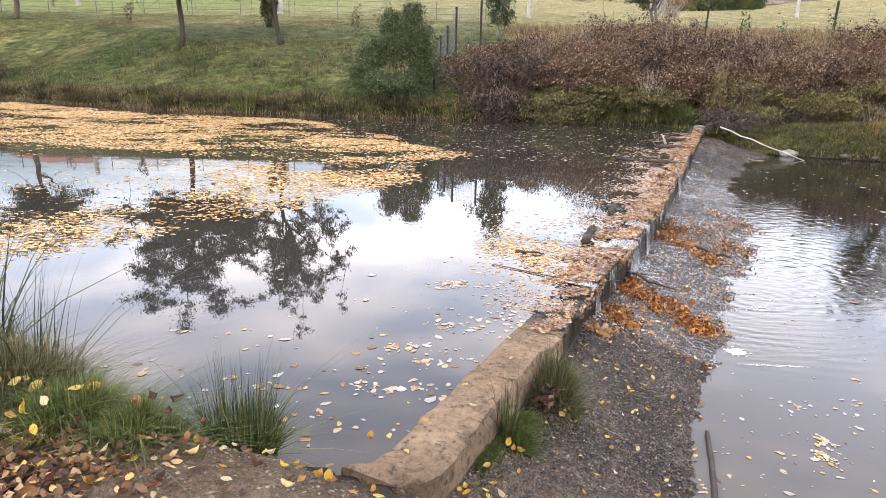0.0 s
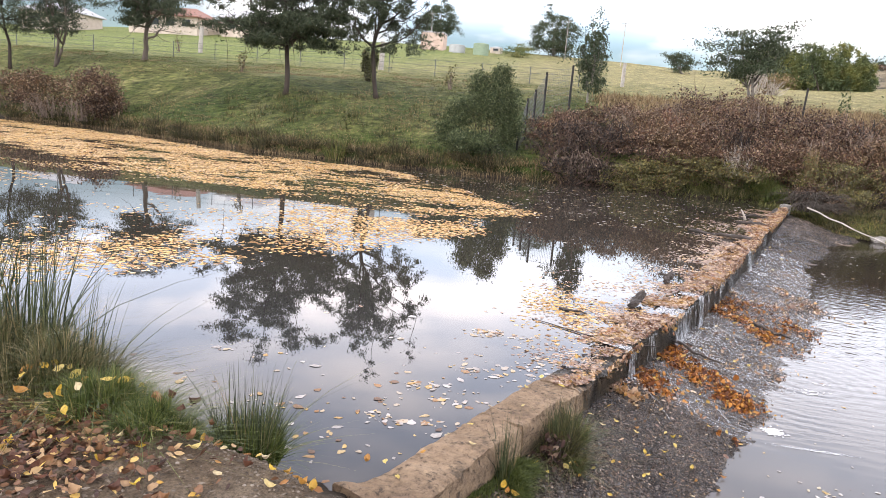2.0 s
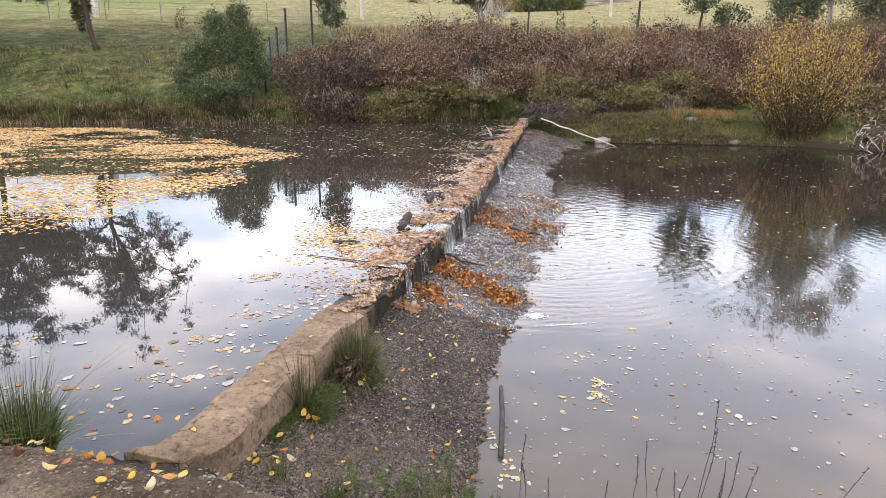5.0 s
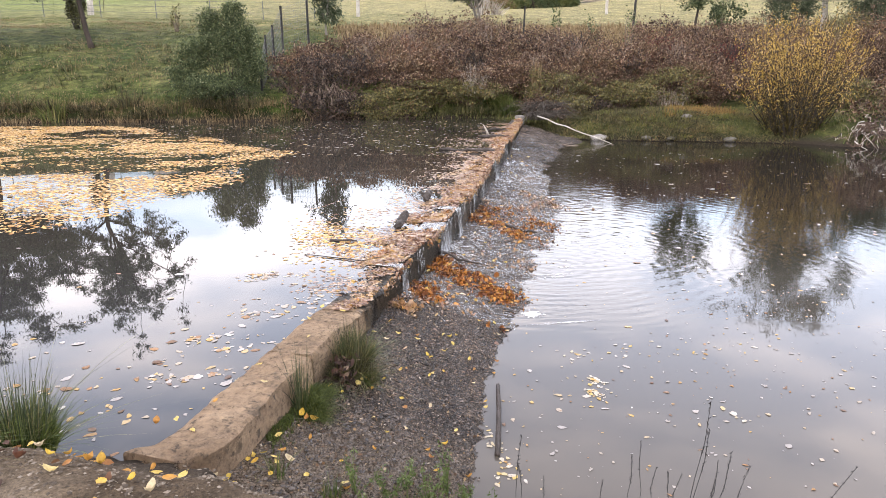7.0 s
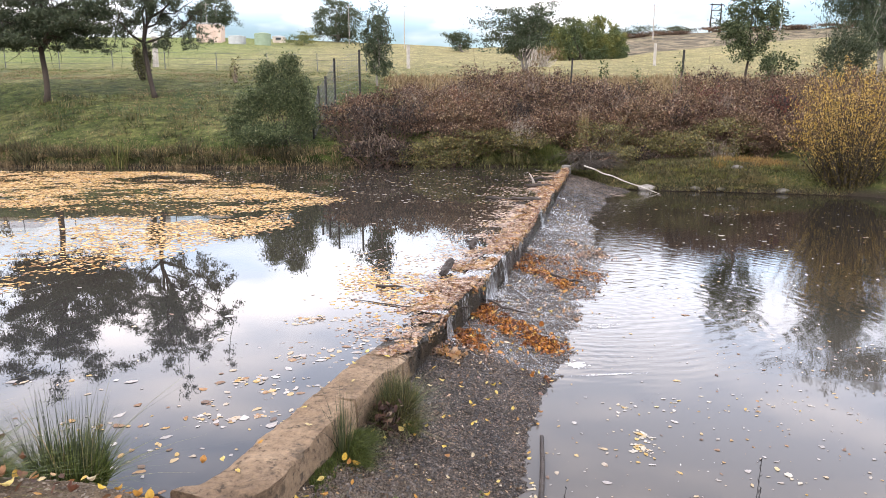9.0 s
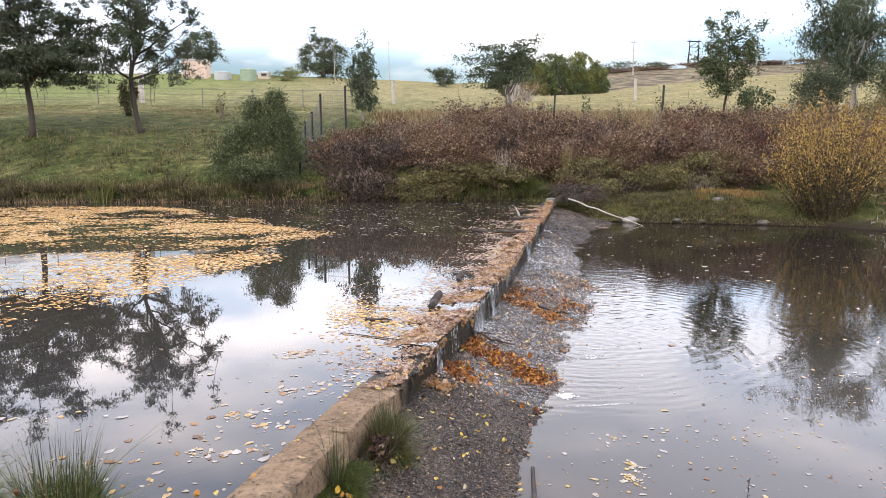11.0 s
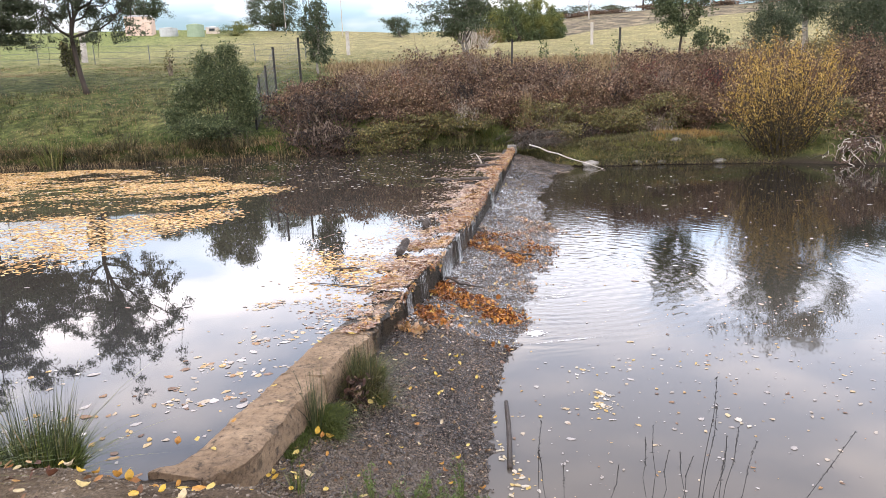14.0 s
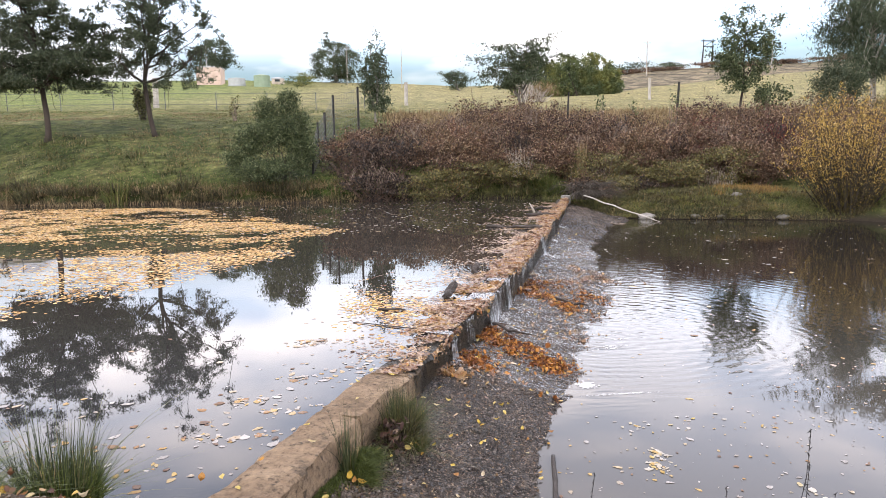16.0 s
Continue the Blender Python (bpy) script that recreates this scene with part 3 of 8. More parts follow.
# ---------- building helpers ----------
def mesh_ob(name, verts, faces, material, parent=None, label="", smooth=False, crisp=False):
    me = bpy.data.meshes.new(name)
    if isinstance(verts, np.ndarray):
        verts = verts.tolist()
    if isinstance(faces, np.ndarray):
        faces = faces.tolist()
    me.from_pydata(verts, [], faces)
    if smooth:
        me.polygons.foreach_set("use_smooth", np.ones(len(me.polygons), dtype=bool))
    me.materials.append(material)
    me.update()
    if crisp:
        me.set_sharp_from_angle(angle=radians(32))
    ob = new(name, me)
    if parent is not None:
        ob.parent = parent
    if label:
        tagged(ob, label)
    return ob


def thing(name, label, category, place=(0, 0, 0), group="", kind=""):
    ob = new(name)
    ob.location = place
    ob.empty_display_size = 0.1
    return tagged(ob, label, category, group, kind)


def tube(path, radii, sides=6, cap=True):
    """A tapering round rod along a path: its corners and faces."""
    p = np.array(path, float)
    r = np.interp(np.linspace(0, 1, len(p)), np.linspace(0, 1, len(radii)), radii)
    t = np.gradient(p, axis=0)
    t /= np.linalg.norm(t, axis=1)[:, None] + 1e-9
    up = np.where(np.abs(t[:, 2:3]) > 0.9, np.array([[1.0, 0, 0]]), np.array([[0, 0, 1.0]]))
    u = np.cross(t, up)
    u /= np.linalg.norm(u, axis=1)[:, None] + 1e-9
    w = np.cross(t, u)
    a = np.linspace(0, 2 * np.pi, sides, endpoint=False)
    v = p[:, None] + r[:, None, None] * (np.cos(a)[None, :, None] * u[:, None] + np.sin(a)[None, :, None] * w[:, None])
    v = v.reshape(-1, 3)
    f = []
    for i in range(len(p) - 1):
        for j in range(sides):
            k = (j + 1) % sides
            f.append((i * sides + j, i * sides + k, (i + 1) * sides + k, (i + 1) * sides + j))
    if cap:
        f.append(tuple(range(sides))[::-1])
        f.append(tuple((len(p) - 1) * sides + j for j in range(sides)))
    return v, f


def joined(pieces):
    vs, fs, n = [], [], 0
    for v, f in pieces:
        vs.append(np.asarray(v, float))
        fs += [tuple(i + n for i in q) for q in f]
        n += len(v)
    return np.concatenate(vs), fs


def bent(a, b, rng, sag=0.12, n=6):
    """A slightly crooked path from a to b."""
    a, b = np.array(a, float), np.array(b, float)
    s = np.linspace(0, 1, n)[:, None]
    length = np.linalg.norm(b - a)
    off = rng.normal(0, sag * length, 3)
    wob = rng.normal(0, sag * length * 0.18, (n, 3))
    wob[0] = wob[-1] = 0
    return a + (b - a) * s + off * (np.sin(s * np.pi)) * 0.5 + wob


def leaf_quads(at, size, rng, aspect=0.5, flat=0.0, droop=0.0, six=False, fold=0.0):
    """Many four-cornered leaves with a fold: corners and faces as arrays."""
    n = len(at)
    d = rng.normal(0, 1, (n, 3))
    d[:, 2] = d[:, 2] * (1 - flat) - droop
    d /= np.linalg.norm(d, axis=1)[:, None] + 1e-9
    q = rng.normal(0, 1, (n, 3))
    if flat:
        q[:, 2] *= 1 - flat
    s = np.cross(d, np.cross(d, q)) if not flat else q - d * np.sum(q * d, axis=1)[:, None]
    s /= np.linalg.norm(s, axis=1)[:, None] + 1e-9
    size = (np.ones(n) * size * rng.uniform(0.65, 1.3, n))[:, None]
    a = at - d * size * 0.5
    c = at + d * size * 0.5
    mid = at - d * size * 0.08
    b1 = mid + s * size * aspect * 0.5
    b2 = mid - s * size * aspect * 0.5
    if six:
        aspect = rng.uniform(0.55, 1.25, (n, 1)) * aspect
        size = size * rng.choice([0.45, 0.7, 1.0, 1.2], (n, 1))
        t1, t2 = at + d * size * 0.24 + s * size * aspect * 0.4, at + d * size * 0.24 - s * size * aspect * 0.4
        l1, l2 = at - d * size * 0.26 + s * size * aspect * 0.46, at - d * size * 0.26 - s * size * aspect * 0.46
        up = np.array([[0, 0, 1.0]]) * size * rng.uniform(0, 1, (n, 1)) * fold
        v = np.stack([a, l1 + up, t1 + up, c, t2, l2], 1)
        v[..., :2] += rng.normal(0, 0.05, (n, 6, 2)) * size[:, :, None]
        v = v.reshape(-1, 3)
        return v, np.arange(6 * n).reshape(n, 6)
    v = np.stack([a, b1, c, b2], 1).reshape(-1, 3)
    return v, np.arange(4 * n).reshape(n, 4)


def oval_leaves(at, size, rng, broad=0.7):
    """Flat leaves of very uneven size: pointed tip, wavy rim, one side partly folded or sunk: corners and faces."""
    n = len(at)
    a = rng.uniform(0, 2 * np.pi, n)
    s = (np.ones(n) * size * np.clip(rng.lognormal(-0.3, 0.45, n), 0.3, 1.7))[:, None]
    u = np.array([0.52, 0.34, 0.12, -0.16, -0.38, -0.48, -0.36, -0.14, 0.14, 0.36])
    w = np.array([0.0, 0.17, 0.34, 0.38, 0.24, 0.0, -0.24, -0.38, -0.34, -0.17])
    side = np.where(w[None] > 0, rng.uniform(0.25, 1.1, (n, 1)), rng.uniform(0.6, 1.2, (n, 1)))
    p = u[None] * s + rng.normal(0, 0.045, (n, 10)) * s
    q = w[None] * s * broad * side + rng.normal(0, 0.04, (n, 10)) * s + 0.5 * rng.normal(0, 0.25, (n, 1)) * (u[None] ** 2) * s
    c, d = np.cos(a)[:, None], np.sin(a)[:, None]
    lift = np.maximum(0, p * rng.normal(0, 0.04, (n, 1)) + np.abs(q) * rng.uniform(-0.1, 0.12, (n, 1)))
    v = np.stack([at[:, :1] + p * c - q * d, at[:, 1:2] + p * d + q * c, at[:, 2:3] + lift], -1)
    return v.reshape(-1, 3), np.arange(10 * n).reshape(n, 10)


def blades(at, height, width, rng, lean=0.35, base_dir=None, seg=2):
    """Grass blades: narrow, bent, tapering strips."""
    n = len(at)
    h = (np.ones(n) * height * rng.uniform(0.55, 1.15, n))[:, None]
    ang = rng.uniform(0, 2 * np.pi, n)
    out = np.stack([np.cos(ang), np.sin(ang), np.zeros(n)], 1)
    if base_dir is not None:
        out = out * 0.5 + base_dir
    lean_by = np.abs(rng.normal(0, lean, n))[:, None]
    side = np.stack([-np.sin(ang), np.cos(ang), np.zeros(n)], 1)
    w = width * rng.uniform(0.7, 1.3, n)[:, None]
    up = np.array([[0, 0, 1.0]])
    rows = []
    for k in range(seg + 1):
        s = k / seg
        c = at + up * h * s * (1 - 0.35 * np.minimum(lean_by, 1.6) * s) + out * h * lean_by * s ** 1.7
        rows += [c - side * w * (1 - s) * 0.5, c + side * w * (1 - s) * 0.5] if k < seg else [c]
    v = np.stack(rows, 1)
    m = v.shape[1]
    base = (np.arange(n) * m)[:, None]
    f = []
    for k in range(seg - 1):
        f.append(base + np.array([[2 * k, 2 * k + 1, 2 * k + 3, 2 * k + 2]]))
    quads = np.concatenate(f).tolist() if f else []
    tris = (base + np.array([[m - 3, m - 2, m - 1]])).tolist()
    return v.reshape(-1, 3), quads + tris


def ellipsoid(c, r, n, rng, shell=0.45):
    d = rng.normal(0, 1, (n, 3))
    d /= np.linalg.norm(d, axis=1)[:, None]
    return np.array(c) + d * np.array(r) * (rng.uniform(shell, 1, n) ** 0.6)[:, None]


def box(cx, cy, cz, sx, sy, sz, turn=0.0, bevel=0.0):
    """A box with slightly broken edges: corners and faces."""
    bm = bmesh.new()
    bmesh.ops.create_cube(bm, size=1.0, matrix=Matrix.Translation((cx, cy, cz)) @ Matrix.Rotation(turn, 4, 'Z') @ Matrix.Diagonal((sx, sy, sz, 1)))
    if bevel:
        bmesh.ops.bevel(bm, geom=list(bm.edges), offset=bevel, segments=1, affect='EDGES')
    bm.verts.index_update()
    v = np.array([x.co[:] for x in bm.verts])
    f = [tuple(q.index for q in fc.verts) for fc in bm.faces]
    bm.free()
    return v, f


MANY = {"twig_spray", "stem_mass", "tuft", "undergrowth", "sheet", "froth", "leafage", "rod_fan", "wire_netting", "foliage", "crown", "upper_foliage", "lower_foliage", "seed_head"}


def part(name, geo, material, parent, label="", smooth=False, crisp=False):
    ob = mesh_ob(name, geo[0], geo[1], material, parent, label, smooth, crisp)
    if name in MANY:
        tagged(ob, kind="stuff")
    return ob


def crossings(x, y, poly):
    inside = np.zeros(np.shape(x), bool)
    n = len(poly)
    for i in range(n):
        (x1, y1), (x2, y2) = poly[i], poly[(i + 1) % n]
        if y1 == y2:
            continue
        hit = ((y1 > y) != (y2 > y)) & (x < (x2 - x1) * (y - y1) / (y2 - y1) + x1)
        inside ^= hit
    return inside


def dist_to(x, y, line, closed=False):
    d = np.full(np.shape(x), 1e9)
    pts = list(line) + ([line[0]] if closed else [])
    for (x1, y1), (x2, y2) in zip(pts, pts[1:]):
        dx, dy = x2 - x1, y2 - y1
        t = np.clip(((x - x1) * dx + (y - y1) * dy) / (dx * dx + dy * dy), 0, 1)
        d = np.minimum(d, np.hypot(x - x1 - t * dx, y - y1 - t * dy))
    return d


def smooth01(x):
    x = np.clip(x, 0, 1)
    return x * x * (3 - 2 * x)


def rough2(x, y, seed, scale):
    """Cheap smooth value noise for heights and densities, -1 to 1."""
    g = np.random.RandomState(seed).uniform(-1, 1, (64, 64))
    u, v = np.asarray(x) / scale, np.asarray(y) / scale
    i, j = np.floor(u).astype(int), np.floor(v).astype(int)
    a, b = smooth01(u - i), smooth01(v - j)
    q = lambda p, r: g[p % 64, r % 64]
    return (q(i, j) * (1 - a) + q(i + 1, j) * a) * (1 - b) + (q(i, j + 1) * (1 - a) + q(i + 1, j + 1) * a) * b


def fractal(x, y, seed, scale):
    return rough2(x, y, seed, scale) * 0.55 + rough2(x, y, seed + 1, scale * 0.47) * 0.28 + rough2(x, y, seed + 2, scale * 0.21) * 0.17


# ---------- plan ----------
NEAR_SHORE = [(-80, 9), (-12, 5.2), (-7, 4.8), (-4.5, 4.3), (-3.0, 3.7), (-2.1, 3.2), (-1.3, 2.9), (-0.6, 2.86), (-0.42, 2.78), (-0.2, 2.64), (-0.05, 2.58), (0.3, 2.5), (1.0, 2.4),
              (1.7, 2.15), (2.6, 1.9), (4, 1.8), (8, 1.5), (20, 1), (80, 0)]
FAR_SHORE = [(80, 8), (30, 12.5), (22, 14.3), (16.2, 16.1), (15.4, 16.8), (14.6, 18.1), (13.0, 18.8), (11.6, 19.4), (10.0, 19.9), (8.7, 20.6), (7.7, 21.4), (7.3, 22.6),
             (6.6, 23.8), (5.5, 23.9), (1.5, 24.4), (-1.3, 23.9), (-4, 24.2), (-7.2, 25), (-10, 25.2), (-17, 28.5), (-22, 31.3), (-29, 32.6), (-80, 46)]
RIVER = NEAR_SHORE + FAR_SHORE
# downstream edge of the weir's top, from the bank outwards
CREST = [(-0.17, 2.61), (-0.045, 2.675), (0.02, 2.78), (0.085, 2.91), (0.18, 3.13), (0.31, 3.44), (0.50, 3.89), (0.745, 4.47), (0.865, 4.80), (1.035, 5.32), (1.23, 5.80), (1.95, 7.46), (2.62, 9.20), (3.92, 12.72), (5.33, 16.66), (7.02, 21.35)]
CREST_W = 0.33
# foot of the apron, where it goes under the lower water
FOOT = [(1.10, 2.35), (1.38, 3.20), (1.56, 3.75), (1.75, 4.30), (2.14, 5.10), (2.45, 5.80), (3.05, 6.95), (4.05, 9.10), (4.75, 11.2), (5.35, 13.6), (6.3, 16.0), (7.45, 18.4), (8.7, 20.0)]


def along(line, n):
    """Points at even steps along a line, and the distances."""
    p = np.array(line, float)
    s = np.concatenate([[0], np.cumsum(np.hypot(*np.diff(p, axis=0).T))])
    t = np.linspace(0, s[-1], n)
    return np.stack([np.interp(t, s, p[:, 0]), np.interp(t, s, p[:, 1])], 1), t


def side_of_weir(x, y):
    """Positive below the weir, negative above it (metres from the crest's edge line)."""
    return (np.asarray(x) - np.interp(y, [p[1] for p in CREST], [p[0] for p in CREST])) * 0.937


HILL_Y = [16, 24, 27, 30, 32, 36, 50, 90, 150, 176, 215, 350, 900, 2600]
HILL_Z = [0.1, 0.55, 1.35, 2.1, 2.55, 3.25, 5.0, 9.1, 16.8, 21.0, 22.5, 18.0, 6.0, 0.0]
BENCH_Z = [0.02, 0.25, 1.0, 2.0, 2.5, 3.25, 5.0, 9.1, 16.8, 21.0, 22.5, 18.0, 6.0, 0.0]


SKY_A = [-1.1, -0.77, -0.65, -0.4, -0.17, 0.05, 0.15, 0.3, 0.42, 0.5, 0.65, 0.8, 1.2]
SKY_S = [0.085, 0.0945, 0.099, 0.100, 0.102, 0.096, 0.092, 0.095, 0.113, 0.117, 0.124, 0.130, 0.130]


def ground_z(x, y):
    x, y = np.asarray(x, float), np.asarray(y, float)
    d = dist_to(x, y, RIVER, True)
    wet = crossings(x, y, RIVER)
    below = smooth01((side_of_weir(x, y) + 0.3) / 0.8)
    near = y < np.interp(x, [-80, 0, 80], [25, 12, 5])
    level = LOW * below
    level = np.where(near & (y < 3), np.interp(x, [-0.6, -0.3, 0.0, 0.12, 0.5, 1.3], [0.0, 0.04, 0.04, -0.12, -0.22, LOW]), level)
    far_z = np.where(x > 7.4, np.interp(y, HILL_Y, BENCH_Z), np.interp(y, HILL_Y, HILL_Z))
    a = (x - 0.5) / np.maximum(y, 30)
    crest = np.interp(a, SKY_A, SKY_S)
    far_z = 1.8 + (far_z - 1.8) * (1 + (crest / 0.109 - 1) * smooth01((y - 45) / 90))
    lip = level + 0.06 + 0.42 * smooth01(d / 0.35) + 0.42 * np.maximum(d - 0.3, 0)
    shelf = level + 0.04 + 0.14 * smooth01(d / 0.4) + 0.3 * np.maximum(d - 0.2, 0)
    lip = lip + (shelf - lip) * smooth01((x - 7.2) / 1.2)
    bank = np.minimum(far_z, lip) + 0.10 * fractal(x, y, 3, 2.6) * smooth01(d / 1.5)
    high = np.interp(x, [-3, -1.5, -0.2, 0.5, 2], [0.34, 0.32, 0.30, 0.28, 0.2])
    shore = level + 0.03 + (high - level) * smooth01(d / np.interp(x, [-1, -0.2, 0.1, 1], [0.45, 0.6, 0.5, 1.1])) + 0.018 * fractal(x, y, 9, 0.4)
    bed = level - np.minimum(0.9, 0.05 + 0.55 * d)
    return np.where(wet, bed, np.where(near, shore, bank))


def steps(*runs):
    out = []
    for a, b, n in runs:
        out += list(np.linspace(a, b, n, endpoint=False))
    return np.array(out + [runs[-1][1]])


def build_ground():
    gx = steps((-2600, -200, 12), (-200, -45, 30), (-45, -5, 80), (-5, 5, 125), (5, 45, 90), (45, 200, 30), (200, 2600, 12))
    gy = steps((-1500, -60, 10), (-60, -2, 15), (-2, 6, 100), (6, 15, 18), (15, 36, 84), (36, 220, 92), (220, 2600, 20))
    X, Y = np.meshgrid(gx, gy)
    Z = ground_z(X, Y)
    v = np.stack([X, Y, Z], -1).reshape(-1, 3)
    w = len(gx)
    i = (np.arange(len(gy) - 1)[:, None] * w + np.arange(w - 1)[None]).reshape(-1)
    f = np.stack([i, i + 1, i + w + 1, i + w], 1)
    return tagged(mesh_ob("ground", v, f, M_GROUND, smooth=True), "grassy river banks and rising paddock with bare dirt path", "ground", kind="structure")


build_ground()


def build_water():
    up = [p for p in NEAR_SHORE if p[0] <= -0.1]
    up = [(x, y - 0.6) for x, y in up]
    mid = [(x - 0.16, y + 0.05) for x, y in CREST]
    back = [(x, y + 1.2) for x, y in FAR_SHORE if x < 7.4 and y > 22.5]
    v = [(x, y, 0.0) for x, y in up + mid[1:] + back]
    tagged(mesh_ob("water_above_weir", v, [tuple(range(len(v)))], M_WATER_UP), "still dark river water reflecting sky and trees", "water", kind="structure")
    v = [(0.4, 1.0, LOW), (85, -3, LOW), (85, 9.5, LOW)] + [(x, y + 1.0, LOW) for x, y in FAR_SHORE[1:10]] + [(7.0, 20.5, LOW), (5.4, 16.0, LOW), (3.0, 9.5, LOW), (1.2, 5.0, LOW), (0.6, 3.2, LOW)]
    tagged(mesh_ob("water_below_weir", v, [tuple(range(len(v)))], M_WATER_DOWN), "murky grey-brown water with ripples below the weir", "water", kind="structure")


build_water()

# ---------- the weir ----------
def apron_material():
    m, n, l, b = nodes_of("wet_gravelly_concrete")
    a = noise_node(n, l, 1.3, 5, 0.65)
    f = noise_node(n, l, 85, 5, 0.75)
    st = noise_node(n, l, 5, 5, 0.7)
    v = n.new("ShaderNodeTexVoronoi")
    v.inputs["Scale"].default_value = 70
    l.new(n.new("ShaderNodeNewGeometry").outputs["Position"], v.inputs["Vector"])
    ra = ramp(n, [(0.3, (0.03, 0.0225, 0.0175)), (0.48, (0.074, 0.056, 0.043)), (0.7, (0.175, 0.132, 0.1))])
    l.new(a.outputs["Fac"], ra.inputs["Fac"])
    rf = ramp(n, [(0.34, (0.25, 0.25, 0.25)), (0.5, (0.88, 0.87, 0.85)), (0.66, (2.3, 2.2, 2.08))])
    l.new(f.outputs["Fac"], rf.inputs["Fac"])
    col = mixc(n, l, 1.0, ra.outputs["Color"], rf.outputs["Color"], 'MULTIPLY')
    sep = n.new("ShaderNodeSeparateColor")
    l.new(v.outputs["Color"], sep.inputs[0])
    grain = ramp(n, [(0.0, (0.35, 0.35, 0.35)), (0.6, (0.7, 0.69, 0.67)), (0.84, (1.2, 1.15, 1.1)), (1.0, (2.2, 2.05, 1.9))])
    l.new(sep.outputs[0], grain.inputs["Fac"])
    gy = n.new("ShaderNodeSeparateXYZ")
    l.new(n.new("ShaderNodeNewGeometry").outputs["Position"], gy.inputs[0])
    washed = n.new("ShaderNodeMapRange")
    washed.inputs["From Min"].default_value, washed.inputs["From Max"].default_value = 4.8, 6.4
    washed.inputs["To Min"].default_value, washed.inputs["To Max"].default_value = 1.0, 0.3
    l.new(gy.outputs["Y"], washed.inputs["Value"])
    col = mixc(n, l, washed.outputs["Result"], col, grain.outputs["Color"], 'MULTIPLY')
    rot = n.new("ShaderNodeMapping")
    rot.inputs["Rotation"].default_value = (0, 0, radians(25))
    rot.inputs["Scale"].default_value = (0.6, 7, 1)
    l.new(n.new("ShaderNodeNewGeometry").outputs["Position"], rot.inputs["Vector"])
    fl = noise_node(n, l, 6, 5, 0.7, None, rot.outputs["Vector"])
    rfl = ramp(n, [(0.32, (0.55, 0.54, 0.53)), (0.5, (1.0, 1.0, 1.0)), (0.7, (1.7, 1.66, 1.6))])
    l.new(fl.outputs["Fac"], rfl.inputs["Fac"])
    col = mixc(n, l, 1.0, col, rfl.outputs["Color"], 'MULTIPLY')
    rs = ramp(n, [(0.55, (0, 0, 0)), (0.72, (0.5, 0.5, 0.5))])
    l.new(st.outputs["Fac"], rs.inputs["Fac"])
    col = mixc(n, l, rs.outputs["Color"], col, (0.15, 0.12, 0.09))
    sy = n.new("ShaderNodeSeparateXYZ")
    l.new(n.new("ShaderNodeNewGeometry").outputs["Position"], sy.inputs[0])
    dry = n.new("ShaderNodeMapRange")
    dry.interpolation_type = 'SMOOTHSTEP'
    dry.inputs["From Min"].default_value, dry.inputs["From Max"].default_value = 2.75, 3.6
    dry.inputs["To Min"].default_value, dry.inputs["To Max"].default_value = 0.85, 0.0
    l.new(sy.outputs["Y"], dry.inputs["Value"])
    silt = ramp(n, [(0.35, (0.07, 0.05, 0.035)), (0.5, (0.18, 0.135, 0.095)), (0.65, (0.33, 0.255, 0.185))])
    l.new(f.outputs["Fac"], silt.inputs["Fac"])
    col = mixc(n, l, dry.outputs["Result"], col, silt.outputs["Color"])
    l.new(col, b.inputs["Base Color"])
    sp = n.new("ShaderNodeSeparateXYZ")
    l.new(n.new("ShaderNodeNewGeometry").outputs["Position"], sp.inputs[0])
    soak = n.new("ShaderNodeMath")
    soak.operation = 'MULTIPLY_ADD'
    soak.inputs[1].default_value = 3.0
    l.new(fl.outputs["Fac"], soak.inputs[0])
    l.new(sp.outputs["Y"], soak.inputs[2])
    rr = n.new("ShaderNodeMapRange")
    rr.inputs["From Min"].default_value, rr.inputs["From Max"].default_value = 6.2, 8.6
    rr.inputs["To Min"].default_value, rr.inputs["To Max"].default_value = 0.27, 0.16
    l.new(soak.outputs[0], rr.inputs["Value"])
    l.new(rr.outputs["Result"], b.inputs["Roughness"])
    b.inputs["Specular IOR Level"].default_value = 0.45
    bp = n.new("ShaderNodeBump")
    bp.inputs["Strength"].default_value, bp.inputs["Distance"].default_value = 1.0, 0.02
    l.new(v.outputs["Distance"], bp.inputs["Height"])
    lumps = noise_node(n, l, 42, 4, 0.6)
    bp2 = n.new("ShaderNodeBump")
    bp2.inputs["Strength"].default_value, bp2.inputs["Distance"].default_value = 1.0, 0.06
    l.new(lumps.outputs["Fac"], bp2.inputs["Height"])
    l.new(bp.outputs["Normal"], bp2.inputs["Normal"])
    l.new(bp2.outputs["Normal"], b.inputs["Normal"])
    return m


